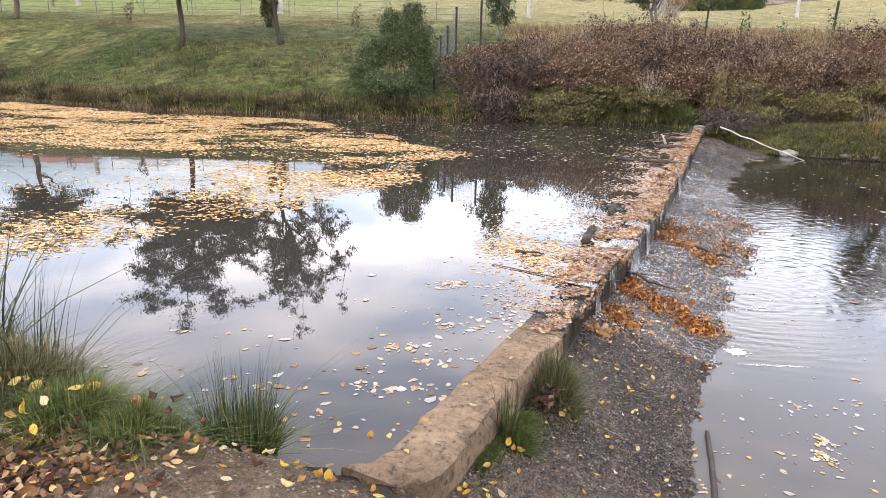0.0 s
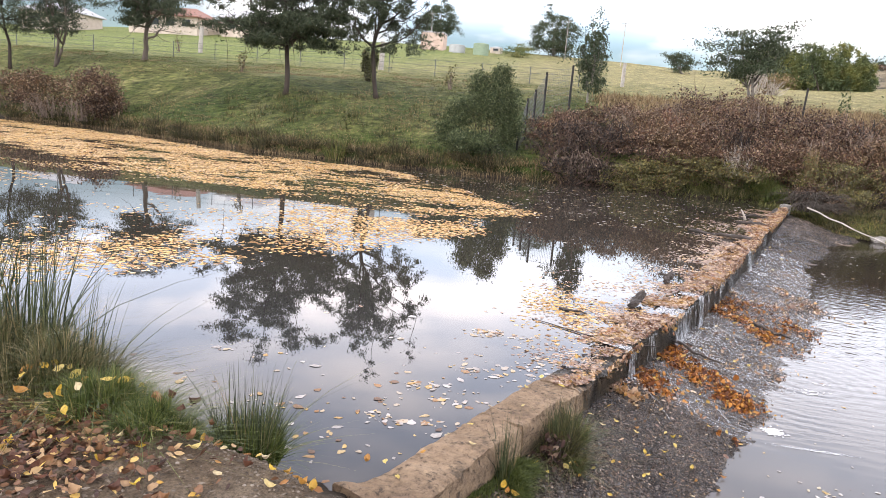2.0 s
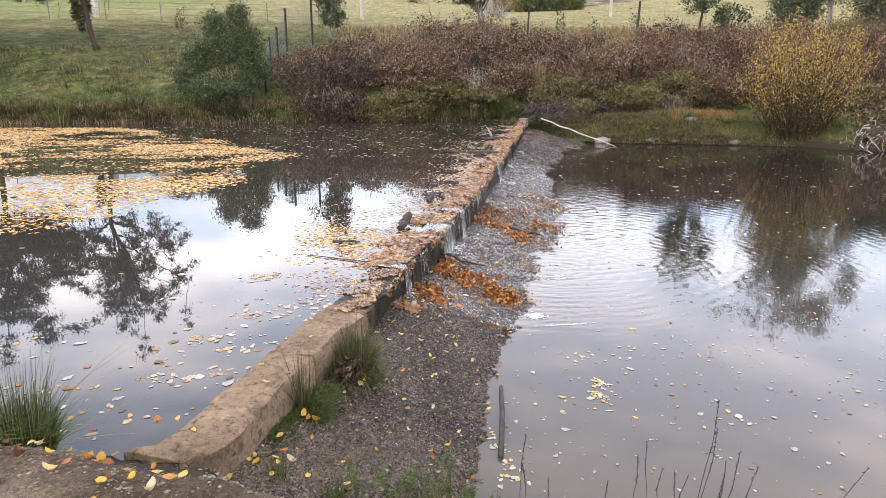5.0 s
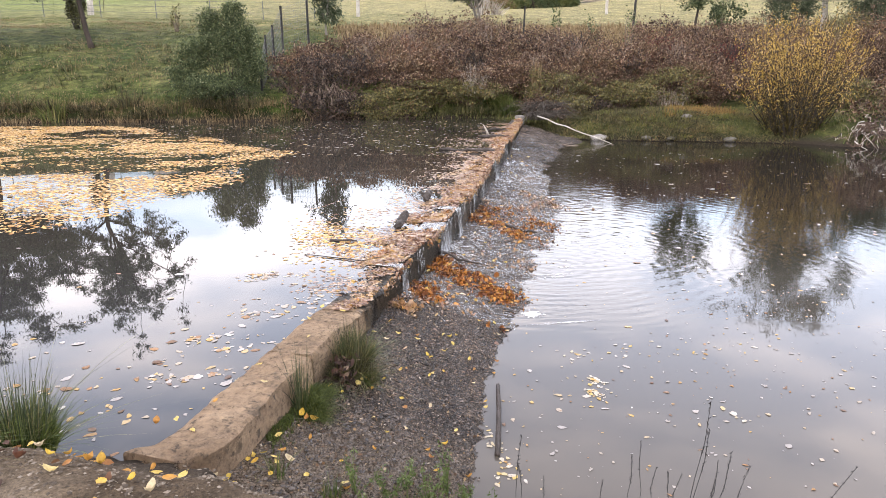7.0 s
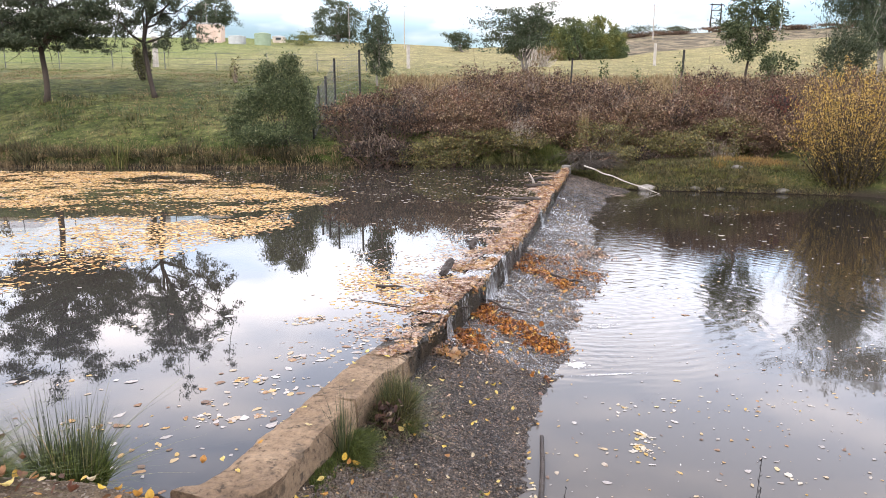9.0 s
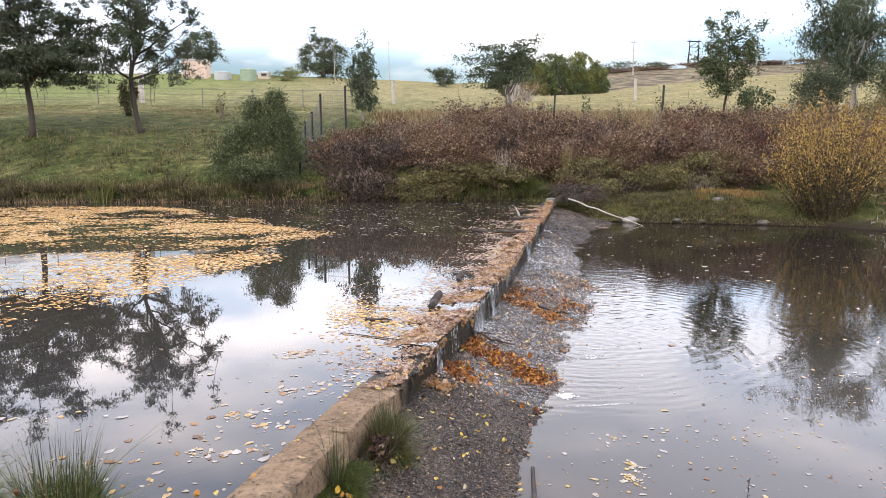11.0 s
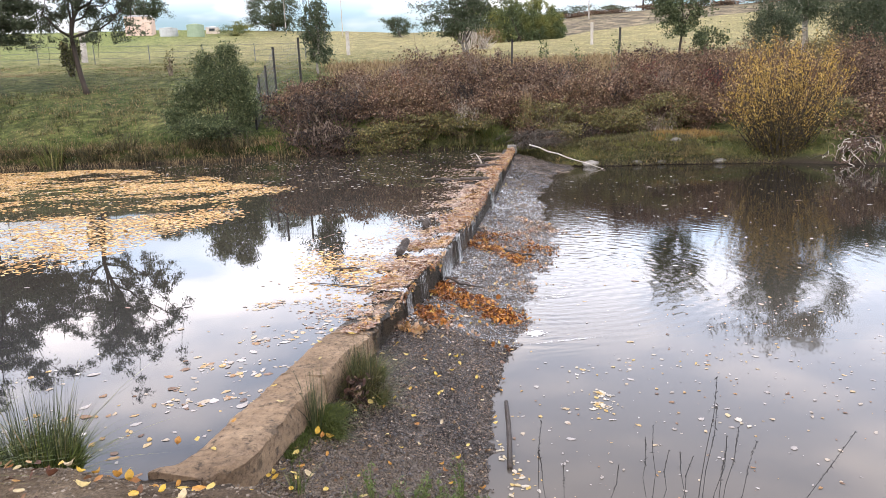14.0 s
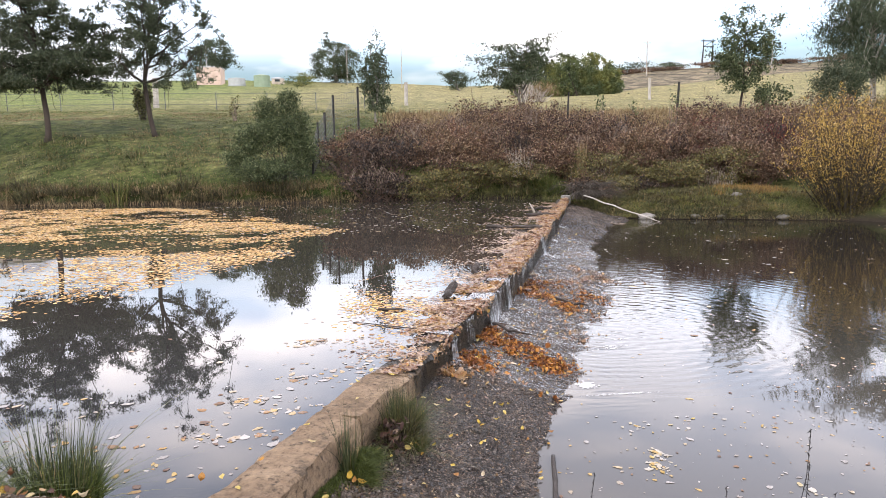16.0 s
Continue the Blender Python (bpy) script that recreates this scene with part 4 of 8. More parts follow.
M_APRON = apron_material()
C_PTS = along(CREST, 1500)[0]
C_TAN = np.gradient(C_PTS, axis=0)
C_TAN /= np.linalg.norm(C_TAN, axis=1)[:, None]
C_OUT = np.stack([C_TAN[:, 1], -C_TAN[:, 0]], 1)
C_TOP = np.interp(C_PTS[:, 1], [2.7, 4.25, 4.5, 4.7, 5.2, 19.5, 21.0], [0.09, 0.085, 0.07, 0.035, 0.014, 0.012, 0.09])
C_FOOT = np.interp(C_PTS[:, 1], [2.7, 3.2, 4.7, 6.0, 8.0, 16, 21.4], [-0.07, -0.10, -0.16, -0.27, -0.33, -0.32, -0.12])
C_OFF = np.column_stack([np.interp(C_PTS[:, 1], [2.7, 3.1, 4.1, 5.0], [-0.27, -0.275, -0.275, -0.30]), np.interp(C_PTS[:, 1], [2.7, 3.1, 4.1, 5.0], [0.12, 0.115, 0.115, 0.115])])


def weir_run(i0, i1, seed):
    """One length of the weir wall, with worn edges and uneven faces."""
    rng = np.random.RandomState(seed)
    idx = np.arange(i0, i1)
    # across: left foot, left top, crown points, right top, right foot
    lay = [(-1.0, None, -0.75), (-1.0, -0.014, 0), (-0.965, 0.0, 0), (-0.8, 0.002, 0), (-0.65, 0.003, 0), (-0.5, 0.003, 0), (-0.35, 0.002, 0), (-0.2, 0.001, 0), (-0.04, 0.0, 0), (0.0, -0.016, 0), (0.012, None, -0.3), (0.018, None, -0.6), (0.02, None, -1.0)]
    rows = []
    for o, dz, low in lay:
        x = C_PTS[idx] - C_OFF[idx] * o
        nz = fractal(x[:, 0], x[:, 1], seed, 0.22)
        if dz is None:
            z = C_FOOT[idx] + (C_TOP[idx] - C_FOOT[idx]) * (1 + low) - (0.25 if low == -1.0 else 0.0)
            x = x + C_OUT[idx] * (0.012 * nz)[:, None]
        else:
            z = C_TOP[idx] + dz + 0.015 * nz + 0.006 * rough2(x[:, 0], x[:, 1], seed + 3, 0.04)
            z = z + 0.045 * o * smooth01((C_PTS[idx, 1] - 4.4) / 0.9) * (C_PTS[idx, 1] < 20)
            if o > -0.05:
                z = z - 0.03 * np.maximum(0, fractal(x[:, 0], x[:, 1], seed + 9, 0.12) - 0.12)
            if dz < 0:
                x = x + C_OUT[idx] * (0.034 * fractal(x[:, 0], x[:, 1], seed + 5, 0.13) + 0.03 * fractal(x[:, 0], x[:, 1], seed + 6, 0.5))[:, None]
                z = z - 0.02 * np.maximum(0, fractal(x[:, 0], x[:, 1], seed + 7, 0.3))
        rows.append(np.column_stack([x, z]))
    v = np.stack(rows, 1)
    m = len(lay)
    n = len(idx)
    f = [(i * m + j, i * m + j + 1, (i + 1) * m + j + 1, (i + 1) * m + j) for i in range(n - 1) for j in range(m - 1)]
    f = [q[::-1] for q in f] + [tuple(range(m)), tuple((n - 1) * m + j for j in range(m))[::-1]]
    return v.reshape(-1, 3), f


def row_at(y):
    return int(np.argmin(np.abs(C_PTS[:, 1] - y)))


weir = thing("weir", "long low concrete weir wall with worn edges", "weir", (0, 0, 0), kind="structure")
part("coping_block", weir_run(0, row_at(3.70), 11), M_CONC, weir, "dry tan concrete coping with chipped edge", True, True)
part("coping_block", weir_run(row_at(3.70) + 1, row_at(4.48), 21), M_CONC, weir, "dry tan concrete coping with chipped edge", True, True)
part("crest_wall", weir_run(row_at(4.48) + 1, len(C_PTS), 21), M_CONC, weir, "wet mossy overflow crest", True, True)

N_A, N_V = 760, 70
A_TOP = along(CREST, N_A)[0]
A_FOOT = along(FOOT, N_A)[0]
a_out = np.stack([np.gradient(A_TOP[:, 1]), -np.gradient(A_TOP[:, 0])], 1)
a_out /= np.linalg.norm(a_out, axis=1)[:, None]
A_ZT = np.interp(A_TOP[:, 1], C_PTS[:, 1], C_FOOT)
v01 = np.linspace(-0.04, 1.12, N_V)
APX = A_TOP[:, None, :] * (1 - v01)[None, :, None] + A_FOOT[:, None, :] * v01[None, :, None]
wob = np.interp(APX[..., 1], [4.5, 6.5], [0.05, 0.16]) * fractal(APX[..., 0], APX[..., 1], 41, 0.9) * smooth01(v01)[None]
APX[..., 0] += wob
APZ = A_ZT[:, None] + (LOW - 0.03 - A_ZT)[:, None] * np.clip(v01, 0, 2)[None] ** 1.25
APZ += np.interp(APX[..., 1], [4.5, 6.5, 10, 15], [0.02, 0.055, 0.07, 0.02]) * fractal(APX[..., 0], APX[..., 1], 51, 0.7) + 0.05 * smooth01((APX[..., 1] - 15) / 3) * np.clip(1 - v01, 0, 1)[None] + 0.02 * fractal(APX[..., 0] * 0.94 + APX[..., 1] * 0.35, (APX[..., 1] * 0.94 - APX[..., 0] * 0.35) * 2.6, 61, 0.3) + 0.009 * rough2(APX[..., 0], APX[..., 1], 71, 0.045) + np.interp(APX[..., 1], [4.5, 6.5, 14], [0.007, 0.02, 0.045]) * fractal(APX[..., 0], APX[..., 1], 73, 0.24)
AP = np.concatenate([APX, APZ[..., None]], -1)
ii = (np.arange(N_A - 1)[:, None] * N_V + np.arange(N_V - 1)[None]).reshape(-1)
tagged(mesh_ob("apron", AP.reshape(-1, 3), np.stack([ii, ii + N_V, ii + N_V + 1, ii + 1], 1), M_APRON, smooth=True), "sloping dark gravelly concrete spillway apron, wet and rough", "weir apron", kind="structure")
AP_FLAT = AP.reshape(-1, 3)


def apron_z(x, y):
    x, y = np.atleast_1d(x), np.atleast_1d(y)
    out = np.empty(len(x))
    for k in range(0, len(x), 400):
        d = (AP_FLAT[None, ::2, 0] - x[k:k + 400, None]) ** 2 + (AP_FLAT[None, ::2, 1] - y[k:k + 400, None]) ** 2
        out[k:k + 400] = AP_FLAT[::2, 2][np.argmin(d, 1)]
    return out


def on_apron(u, v):
    """Points of the apron by fractions along and across."""
    i = np.clip((np.asarray(u) * (N_A - 1)).astype(int), 0, N_A - 1)
    j = np.clip(((np.asarray(v) + 0.04) / 1.16 * (N_V - 1)).astype(int), 0, N_V - 1)
    return AP[i, j]


# loose gravel on the apron
def pebbles(at, size, rng):
    base = np.array([(1, 0, 0), (0, 1, 0), (-1, 0, 0), (0, -1, 0), (0, 0, 0.75), (0, 0, -0.6)], float)
    fc = [(0, 1, 4), (1, 2, 4), (2, 3, 4), (3, 0, 4), (1, 0, 5), (2, 1, 5), (3, 2, 5), (0, 3, 5)]
    n = len(at)
    a = rng.uniform(0, 6.28, n)
    s = size * rng.uniform(0.5, 1.4, (n, 1, 3)) * np.array([[[1, 0.8, 0.6]]])
    p = base[None] * s * rng.uniform(0.75, 1.25, (n, 6, 1))
    c, q = np.cos(a)[:, None], np.sin(a)[:, None]
    x = p[..., 0] * c - p[..., 1] * q
    y = p[..., 0] * q + p[..., 1] * c
    v = np.stack([x, y, p[..., 2]], -1) + at[:, None]
    f = (np.arange(n)[:, None, None] * 6 + np.array(fc)[None]).reshape(-1, 3)
    return v.reshape(-1, 3), f


rng = np.random.RandomState(5)
u = rng.uniform(0, 1, 34000) ** 2.0 * 0.5
pb = on_apron(u, rng.uniform(0, 1.0, 34000))
pb[:, :2] += rng.normal(0, 0.012, (34000, 2))
pb = pb[rng.uniform(0, 1, 34000) < np.interp(pb[:, 1], [2.7, 3.5], [0.35, 1.0])]
M_GRAVEL = leafy("gravel", [(0.0, (0.022, 0.0165, 0.013)), (0.5, (0.06, 0.046, 0.036)), (0.88, (0.1, 0.078, 0.062)), (1.0, (0.17, 0.135, 0.108))], 0.26, 0, spec=0.5)
tagged(mesh_ob("gravel", *pebbles(pb - np.array([0, 0, 0.0015]), 0.0084 * rng.choice([0.6, 0.9, 1.2, 1.7], len(pb))[:, None, None], rng), M_GRAVEL), "dark wet gravel lying on the apron", "gravel", kind="stuff")

rng = np.random.RandomState(6)
u = rng.uniform(0, 1, 5000) ** 1.5 * 0.7
fp = on_apron(u, rng.uniform(0, 1.0, 5000)) + np.array([0, 0, 0.006])
M_FLECK = leafy("leaf_flecks", [(0.0, (0.05, 0.03, 0.018)), (0.5, (0.14, 0.075, 0.035)), (0.85, (0.3, 0.19, 0.08)), (1.0, (0.42, 0.36, 0.28))], 0.6, 0)
tagged(mesh_ob("leaf_flecks", *leaf_quads(fp, 0.018, rng, 0.6, 0.6, six=True, fold=0.1), M_FLECK), "small broken bits of leaf on the apron", "leaf litter", kind="stuff")
# falling water over the crest
def fall_material():
    m, n, l, b = nodes_of("falling_water")
    g = noise_node(n, l, 90, 4, 0.7, (1, 1, 0.05))
    tr = n.new("ShaderNodeBsdfTransparent")
    ms = n.new("ShaderNodeMixShader")
    r = ramp(n, [(0.43, (0.0, 0.0, 0.0)), (0.62, (0.85, 0.85, 0.85))])
    l.new(g.outputs["Fac"], r.inputs["Fac"])
    l.new(r.outputs["Color"], ms.inputs[0])
    l.new(tr.outputs[0], ms.inputs[1])
    l.new(b.outputs[0], ms.inputs[2])
    b.inputs["Base Color"].default_value = (0.72, 0.74, 0.76, 1)
    b.inputs["Roughness"].default_value = 0.25
    l.new(ms.outputs[0], n["Material Output"].inputs["Surface"])
    return m


M_FALL = fall_material()
M_FOAM = surface("foam", [(0.3, (0.66, 0.66, 0.66)), (0.7, (0.85, 0.85, 0.85))], G1, 20, 90, (0.5, 0.8), 0.4, 0.01)


def waterfall(y, width, strands, reach, seed):
    rng = np.random.RandomState(seed)
    at = row_at(y)
    p, o, t = C_PTS[at], C_OUT[at], C_TAN[at]
    top = C_TOP[at] + 0.012
    foot = float(apron_z(p[0] + o[0] * reach, p[1] + o[1] * reach)[0])
    ob = thing("waterfall", "thin white stream of water spilling over the weir crest", "waterfall", (p[0], p[1], foot), "water spilling over the weir")
    # a ragged curtain: it slides over the lip and drops close to the wall
    cols, rows = max(5, strands * 2), 10
    grid = []
    edge = rng.uniform(0.3, 0.7, cols)
    for c in range(cols):
        q = c / (cols - 1) - 0.5
        for r in range(rows):
            d = r / (rows - 1)
            out = -0.24 + 0.27 * min(1.0, d * 4) + reach * 0.45 * edge[c] * max(0.0, d - 0.25)
            z = top - (top - foot) * max(0.0, (d - 0.2) / 0.8) ** 1.15 * (1 - 0.02 * edge[c])
            w = q * width * (0.75 + 0.5 * d) + rng.normal(0, 0.004)
            grid.append((o[0] * out + t[0] * w, o[1] * out + t[1] * w, z - foot + 0.004 * math.sin(c * 2.1)))
    pieces = [(np.array(grid), [(c * rows + r, c * rows + r + 1, (c + 1) * rows + r + 1, (c + 1) * rows + r) for c in range(cols - 1) for r in range(rows - 1)])]
    part("sheet", joined(pieces), M_FALL, ob, "glassy streaked sheet of water", True)
    n = 60 + int(400 * width)
    c = np.column_stack([o[0] * reach + rng.normal(0, 0.035 + width * 0.25, n), o[1] * reach + rng.normal(0, 0.05 + width * 0.3, n), rng.uniform(-0.005, 0.012, n)])
    c[:, 2] += apron_z(c[:, 0] + p[0], c[:, 1] + p[1]) - foot
    part("froth", pebbles(c, 0.008, rng), M_FOAM, ob, "white froth")
    return ob


waterfall(5.78, 0.16, 6, 0.10, 1)
waterfall(7.30, 0.42, 14, 0.17, 3)
waterfall(8.25, 0.26, 8, 0.12, 4)
waterfall(9.5, 0.08, 3, 0.08, 6)
waterfall(7.62, 0.12, 4, 0.08, 8)
waterfall(10.6, 0.06, 3, 0.08, 9)
waterfall(14.5, 0.1, 3, 0.08, 10)
waterfall(12.55, 0.30, 8, 0.22, 5)
waterfall(16.8, 0.16, 4, 0.1, 7)

# threads of water and dark wet moss and roots that hang on the wall's face
rng = np.random.RandomState(76)
pieces = []
for k in range(120):
    y0 = rng.choice([5.8, 6.4, 7.3, 7.9, 8.4, 9.4, 10.3, 11.2, 12.6, 13.4, 15, 17]) + rng.normal(0, 0.28)
    i = row_at(y0)
    out = 0.02 + 0.015 * rng.uniform(0, 1)
    z0, z1 = C_TOP[i] + 0.005, C_TOP[i] - (C_TOP[i] - C_FOOT[i]) * rng.uniform(0.4, 1.0)
    z = np.linspace(z0, z1, 5)
    path = np.column_stack([C_PTS[i, 0] + C_OUT[i, 0] * (out + 0.02 * np.linspace(0, 1, 5)), C_PTS[i, 1] + C_OUT[i, 1] * (out + 0.02 * np.linspace(0, 1, 5)), z]) + rng.normal(0, 0.002, (5, 3))
    pieces.append(tube(path, [rng.uniform(0.001, 0.0035), 0.001], 4, False))
tagged(mesh_ob("water_threads", *joined(pieces), M_FALL), "thin threads of water trickling down the weir wall", "water", kind="stuff")
n = 5200
i = rng.randint(row_at(4.6), row_at(19.5), n)
i = i[fractal(C_PTS[i, 0], C_PTS[i, 1], 175, 0.35) > -0.12]
h = rng.uniform(0.0, 0.75, len(i)) ** 1.3
at = np.column_stack([C_PTS[i] + C_OUT[i] * rng.uniform(0.012, 0.045, (len(i), 1)), C_TOP[i] + (C_FOOT[i] - C_TOP[i]) * h])
drop = rng.uniform(0.03, 0.11, len(i))[:, None] * np.interp(C_PTS[i, 1], [5, 18], [0.8, 1.5])[:, None]
side = np.column_stack([C_TAN[i], np.zeros(len(i))]) * rng.uniform(0.002, 0.007, (len(i), 1)) * np.interp(C_PTS[i, 1], [5, 18], [1, 2])[:, None]
tip = at - np.array([[0, 0, 1.0]]) * drop + np.column_stack([C_OUT[i] * rng.uniform(0, 0.02, (len(i), 1)), np.zeros(len(i))])
v = np.stack([at - side, at + side, tip + side * 0.3, tip - side * 0.3], 1).reshape(-1, 3)
tagged(mesh_ob("wall_moss", v, np.arange(len(v)).reshape(-1, 4), M_WALLMOSS), "dark wet moss and rootlets hanging on the weir wall", "moss", kind="stuff")

# thin films of white water running down the apron
rng = np.random.RandomState(77)
pieces = []
for k in range(70):
    y0 = rng.choice([5.9, 7.3, 7.6, 8.3, 10.5, 12.6, 14]) + rng.normal(0, 0.35)
    u0 = row_at(y0) / 1500
    v0 = rng.uniform(0.05, 0.8)
    vv = np.linspace(v0, min(1.0, v0 + rng.uniform(0.08, 0.3)), 6)
    path = on_apron(np.full(6, u0) + np.linspace(0, -0.008, 6), vv) + np.array([0, 0, 0.004])
    pieces.append(tube(path, [0.001, rng.uniform(0.002, 0.005), 0.001], 4, False))
tagged(mesh_ob("running_water", *joined(pieces), M_FALL), "thin white rivulets running down the apron", "water", kind="stuff")
# the clear skin of water that slides down the apron below the falls
def skin_material():
    m, n, l, b = nodes_of("sliding_water")
    rot = n.new("ShaderNodeMapping")
    rot.inputs["Rotation"].default_value = (0, 0, radians(25))
    rot.inputs["Scale"].default_value = (0.5, 9, 1)
    l.new(n.new("ShaderNodeNewGeometry").outputs["Position"], rot.inputs["Vector"])
    g = noise_node(n, l, 5, 6, 0.7, None, rot.outputs["Vector"])
    r = ramp(n, [(0.42, (0.0, 0.0, 0.0)), (0.7, (0.55, 0.55, 0.55))])
    l.new(g.outputs["Fac"], r.inputs["Fac"])
    tr = n.new("ShaderNodeBsdfTransparent")
    ms = n.new("ShaderNodeMixShader")
    l.new(r.outputs["Color"], ms.inputs[0])
    l.new(tr.outputs[0], ms.inputs[1])
    l.new(b.outputs[0], ms.inputs[2])
    b.inputs["Base Color"].default_value = (0.5, 0.5, 0.5, 1)
    b.inputs["Roughness"].default_value = 0.12
    bp = n.new("ShaderNodeBump")
    bp.inputs["Strength"].default_value, bp.inputs["Distance"].default_value = 0.6, 0.02
    l.new(g.outputs["Fac"], bp.inputs["Height"])
    l.new(bp.outputs["Normal"], b.inputs["Normal"])
    l.new(ms.outputs[0], n["Material Output"].inputs["Surface"])
    return m


i0, i1 = int(row_at(5.6) / 1500 * N_A), int(row_at(15.5) / 1500 * N_A)
skin = AP[i0:i1, 3:62] + np.array([0, 0, 0.006])
k = skin.shape[1]
ii = (np.arange(skin.shape[0] - 1)[:, None] * k + np.arange(k - 1)[None]).reshape(-1)
tagged(mesh_ob("sliding_water", skin.reshape(-1, 3), np.stack([ii, ii + k, ii + k + 1, ii + 1], 1), skin_material(), smooth=True), "thin skin of water sliding down the apron", "water", kind="stuff")
# foam where the apron meets the lower water
rng = np.random.RandomState(78)
def foam_patch(x, y, lx, ly, n, size=0.012, name="foam_patch"):
    c = np.column_stack([x + rng.normal(0, lx, n), y + rng.normal(0, ly, n), np.full(n, LOW + 0.003)])
    tagged(mesh_ob(name, *pebbles(c, size, rng), M_FOAM), "white foam on the water at the foot of the weir", "foam", "foam below the weir", "stuff")
foam_patch(2.46, 5.65, 0.035, 0.03, 260, 0.012)
foam_patch(2.7, 5.38, 0.14, 0.01, 260, 0.0045)
foam_patch(3.15, 6.85, 0.07, 0.02, 80, 0.006)
foam_patch(3.1, 6.75, 0.05, 0.015, 18)
foam_patch(3.28, 7.1, 0.05, 0.015, 18)
foam_patch(4.75, 10.6, 0.1, 0.03, 12, 0.008)

# ---------- leaves on the water and on the weir ----------
def inside_up(x, y):
    return crossings(x, y, RIVER) & (side_of_weir(x, y) < -0.30)


def floating(name, xy, size, material, label, rng, z=0.002, flat=0.993, broad=0.66, six=True, oval=False):
    at = np.column_stack([xy, z - 0.001 + rng.uniform(0, 0.002, len(xy))])
    v, f = oval_leaves(at, size, rng, broad) if oval else leaf_quads(at, size, rng, broad, flat, six=six)
    return tagged(mesh_ob(name, v, f, material), label, "leaves", kind="stuff")


rng = np.random.RandomState(12)
n = 560000
x, y = rng.uniform(-34, 1.2, n), rng.uniform(5.2, 31, n)
shore = dist_to(x, y, FAR_SHORE)
edge = np.interp(y, [5, 5.8, 6.65, 7.5, 8.7, 9.9, 12.5, 14.9, 16.5, 19, 24, 32], [-4.4, -3.6, -3.1, -2.45, -1.7, -1.0, -0.55, 0.15, -0.9, -2.2, -6.5, -30])
slack = edge - x
d_in = smooth01((slack + 0.7 * fractal(x, y, 81, 1.6)) / 0.8)
streak = 0.75 * fractal(x * 0.6 + y * 0.1, y * 1.15, 91, 1.3) + 0.45 * fractal(x, y * 1.4, 97, 0.42)
# open water between the outer band of leaves and the mat under the far bank
back = np.interp(x, [-17, -11.5, -8.3, -6.4, -4.5, -3, -1.5], [19.5, 16.0, 15.2, 14.5, 14.4, 14.3, 13.6])
gap = smooth01((slack - 2.3 + 0.9 * fractal(x, y, 83, 1.1)) / 0.9) * (1 - smooth01((y - back + 1.0) / 1.3))
gap = np.maximum(gap, 0.55 * np.exp(-((y - 12.7) / 0.8) ** 2) * (slack > 0.9))
dens = d_in * np.clip((0.7 + 2.1 * streak) * (1 - 0.82 * gap) - 0.1 * gap, 0.0, 1) * smooth01((shore - 1.3 - 0.8 * fractal(x, y, 95, 3)) / 0.7)
dens *= np.where(y < 10.5, 0.75, 1.0)
keep = inside_up(x, y) & (rng.uniform(0, 1, n) < dens)
xy = np.column_stack([x, y])[keep]
near = xy[:, 1] < 10.5
floating("floating_leaf_mat", xy[near], np.interp(xy[near][:, 1], [6, 25], [0.06, 0.085]), M_MAT, "yellow-orange fallen leaves floating in drifts on still water", rng)
floating("floating_leaf_mat", xy[~near], np.interp(xy[~near][:, 1], [6, 25], [0.064, 0.094]), M_MAT, "yellow-orange fallen leaves floating in a wide mat by the far bank", rng, six=False)
# single pale leaves over the open water
n = 5200
x, y = rng.uniform(-9, 7, n), 2.7 + 20 * rng.uniform(0, 1, n) ** 1.3
keep = inside_up(x, y) & (rng.uniform(0, 1, n) < np.where(y > 14, 1.0, np.where(y < 5.2, 0.06, 0.04)))
floating("floating_leaves", np.column_stack([x, y])[keep], np.interp(y[keep], [3, 6, 24], [0.06, 0.06, 0.095]), M_PALELEAF, "single pale leaves and flecks floating on the water", rng, 0.002, 0.999, 0.85, oval=True)
# yellow leaves gathered off the near bank and against the coping
pts = []
for cx, cy, sx, sy, k in ((-0.25, 4.3, 0.22, 0.04, 16), (0.0, 4.12, 0.2, 0.05, 18), (-0.1, 3.72, 0.2, 0.04, 20), (-0.42, 3.7, 0.1, 0.05, 9), (0.2, 4.75, 0.22, 0.1, 26), (-1.2, 3.75, 0.3, 0.12, 16), (-0.75, 3.35, 0.18, 0.1, 12), (0.03, 5.74, 0.13, 0.06, 70),
                          (0.75, 5.2, 0.16, 0.16, 60), (0.45, 4.95, 0.16, 0.12, 34), (-1.7, 4.5, 0.12, 0.04, 6), (-0.9, 3.15, 0.25, 0.12, 12), (-0.6, 4.3, 0.7, 0.5, 26), (0.1, 5.1, 0.4, 0.4, 24), (-0.15, 3.3, 0.14, 0.12, 7)):
    pts.append(np.column_stack([rng.normal(cx, sx, k), rng.normal(cy, sy, k)]))
pts += [q + rng.normal(0, 0.07, q.shape) for q in pts[:6]]
pts = np.concatenate(pts)
pts = pts[inside_up(pts[:, 0], pts[:, 1])]
floating("near_floating_leaves", pts, 0.054, M_PALELEAF, "pale yellow leaves floating beside the concrete coping", rng, 0.002, 0.999, 0.95, oval=True)
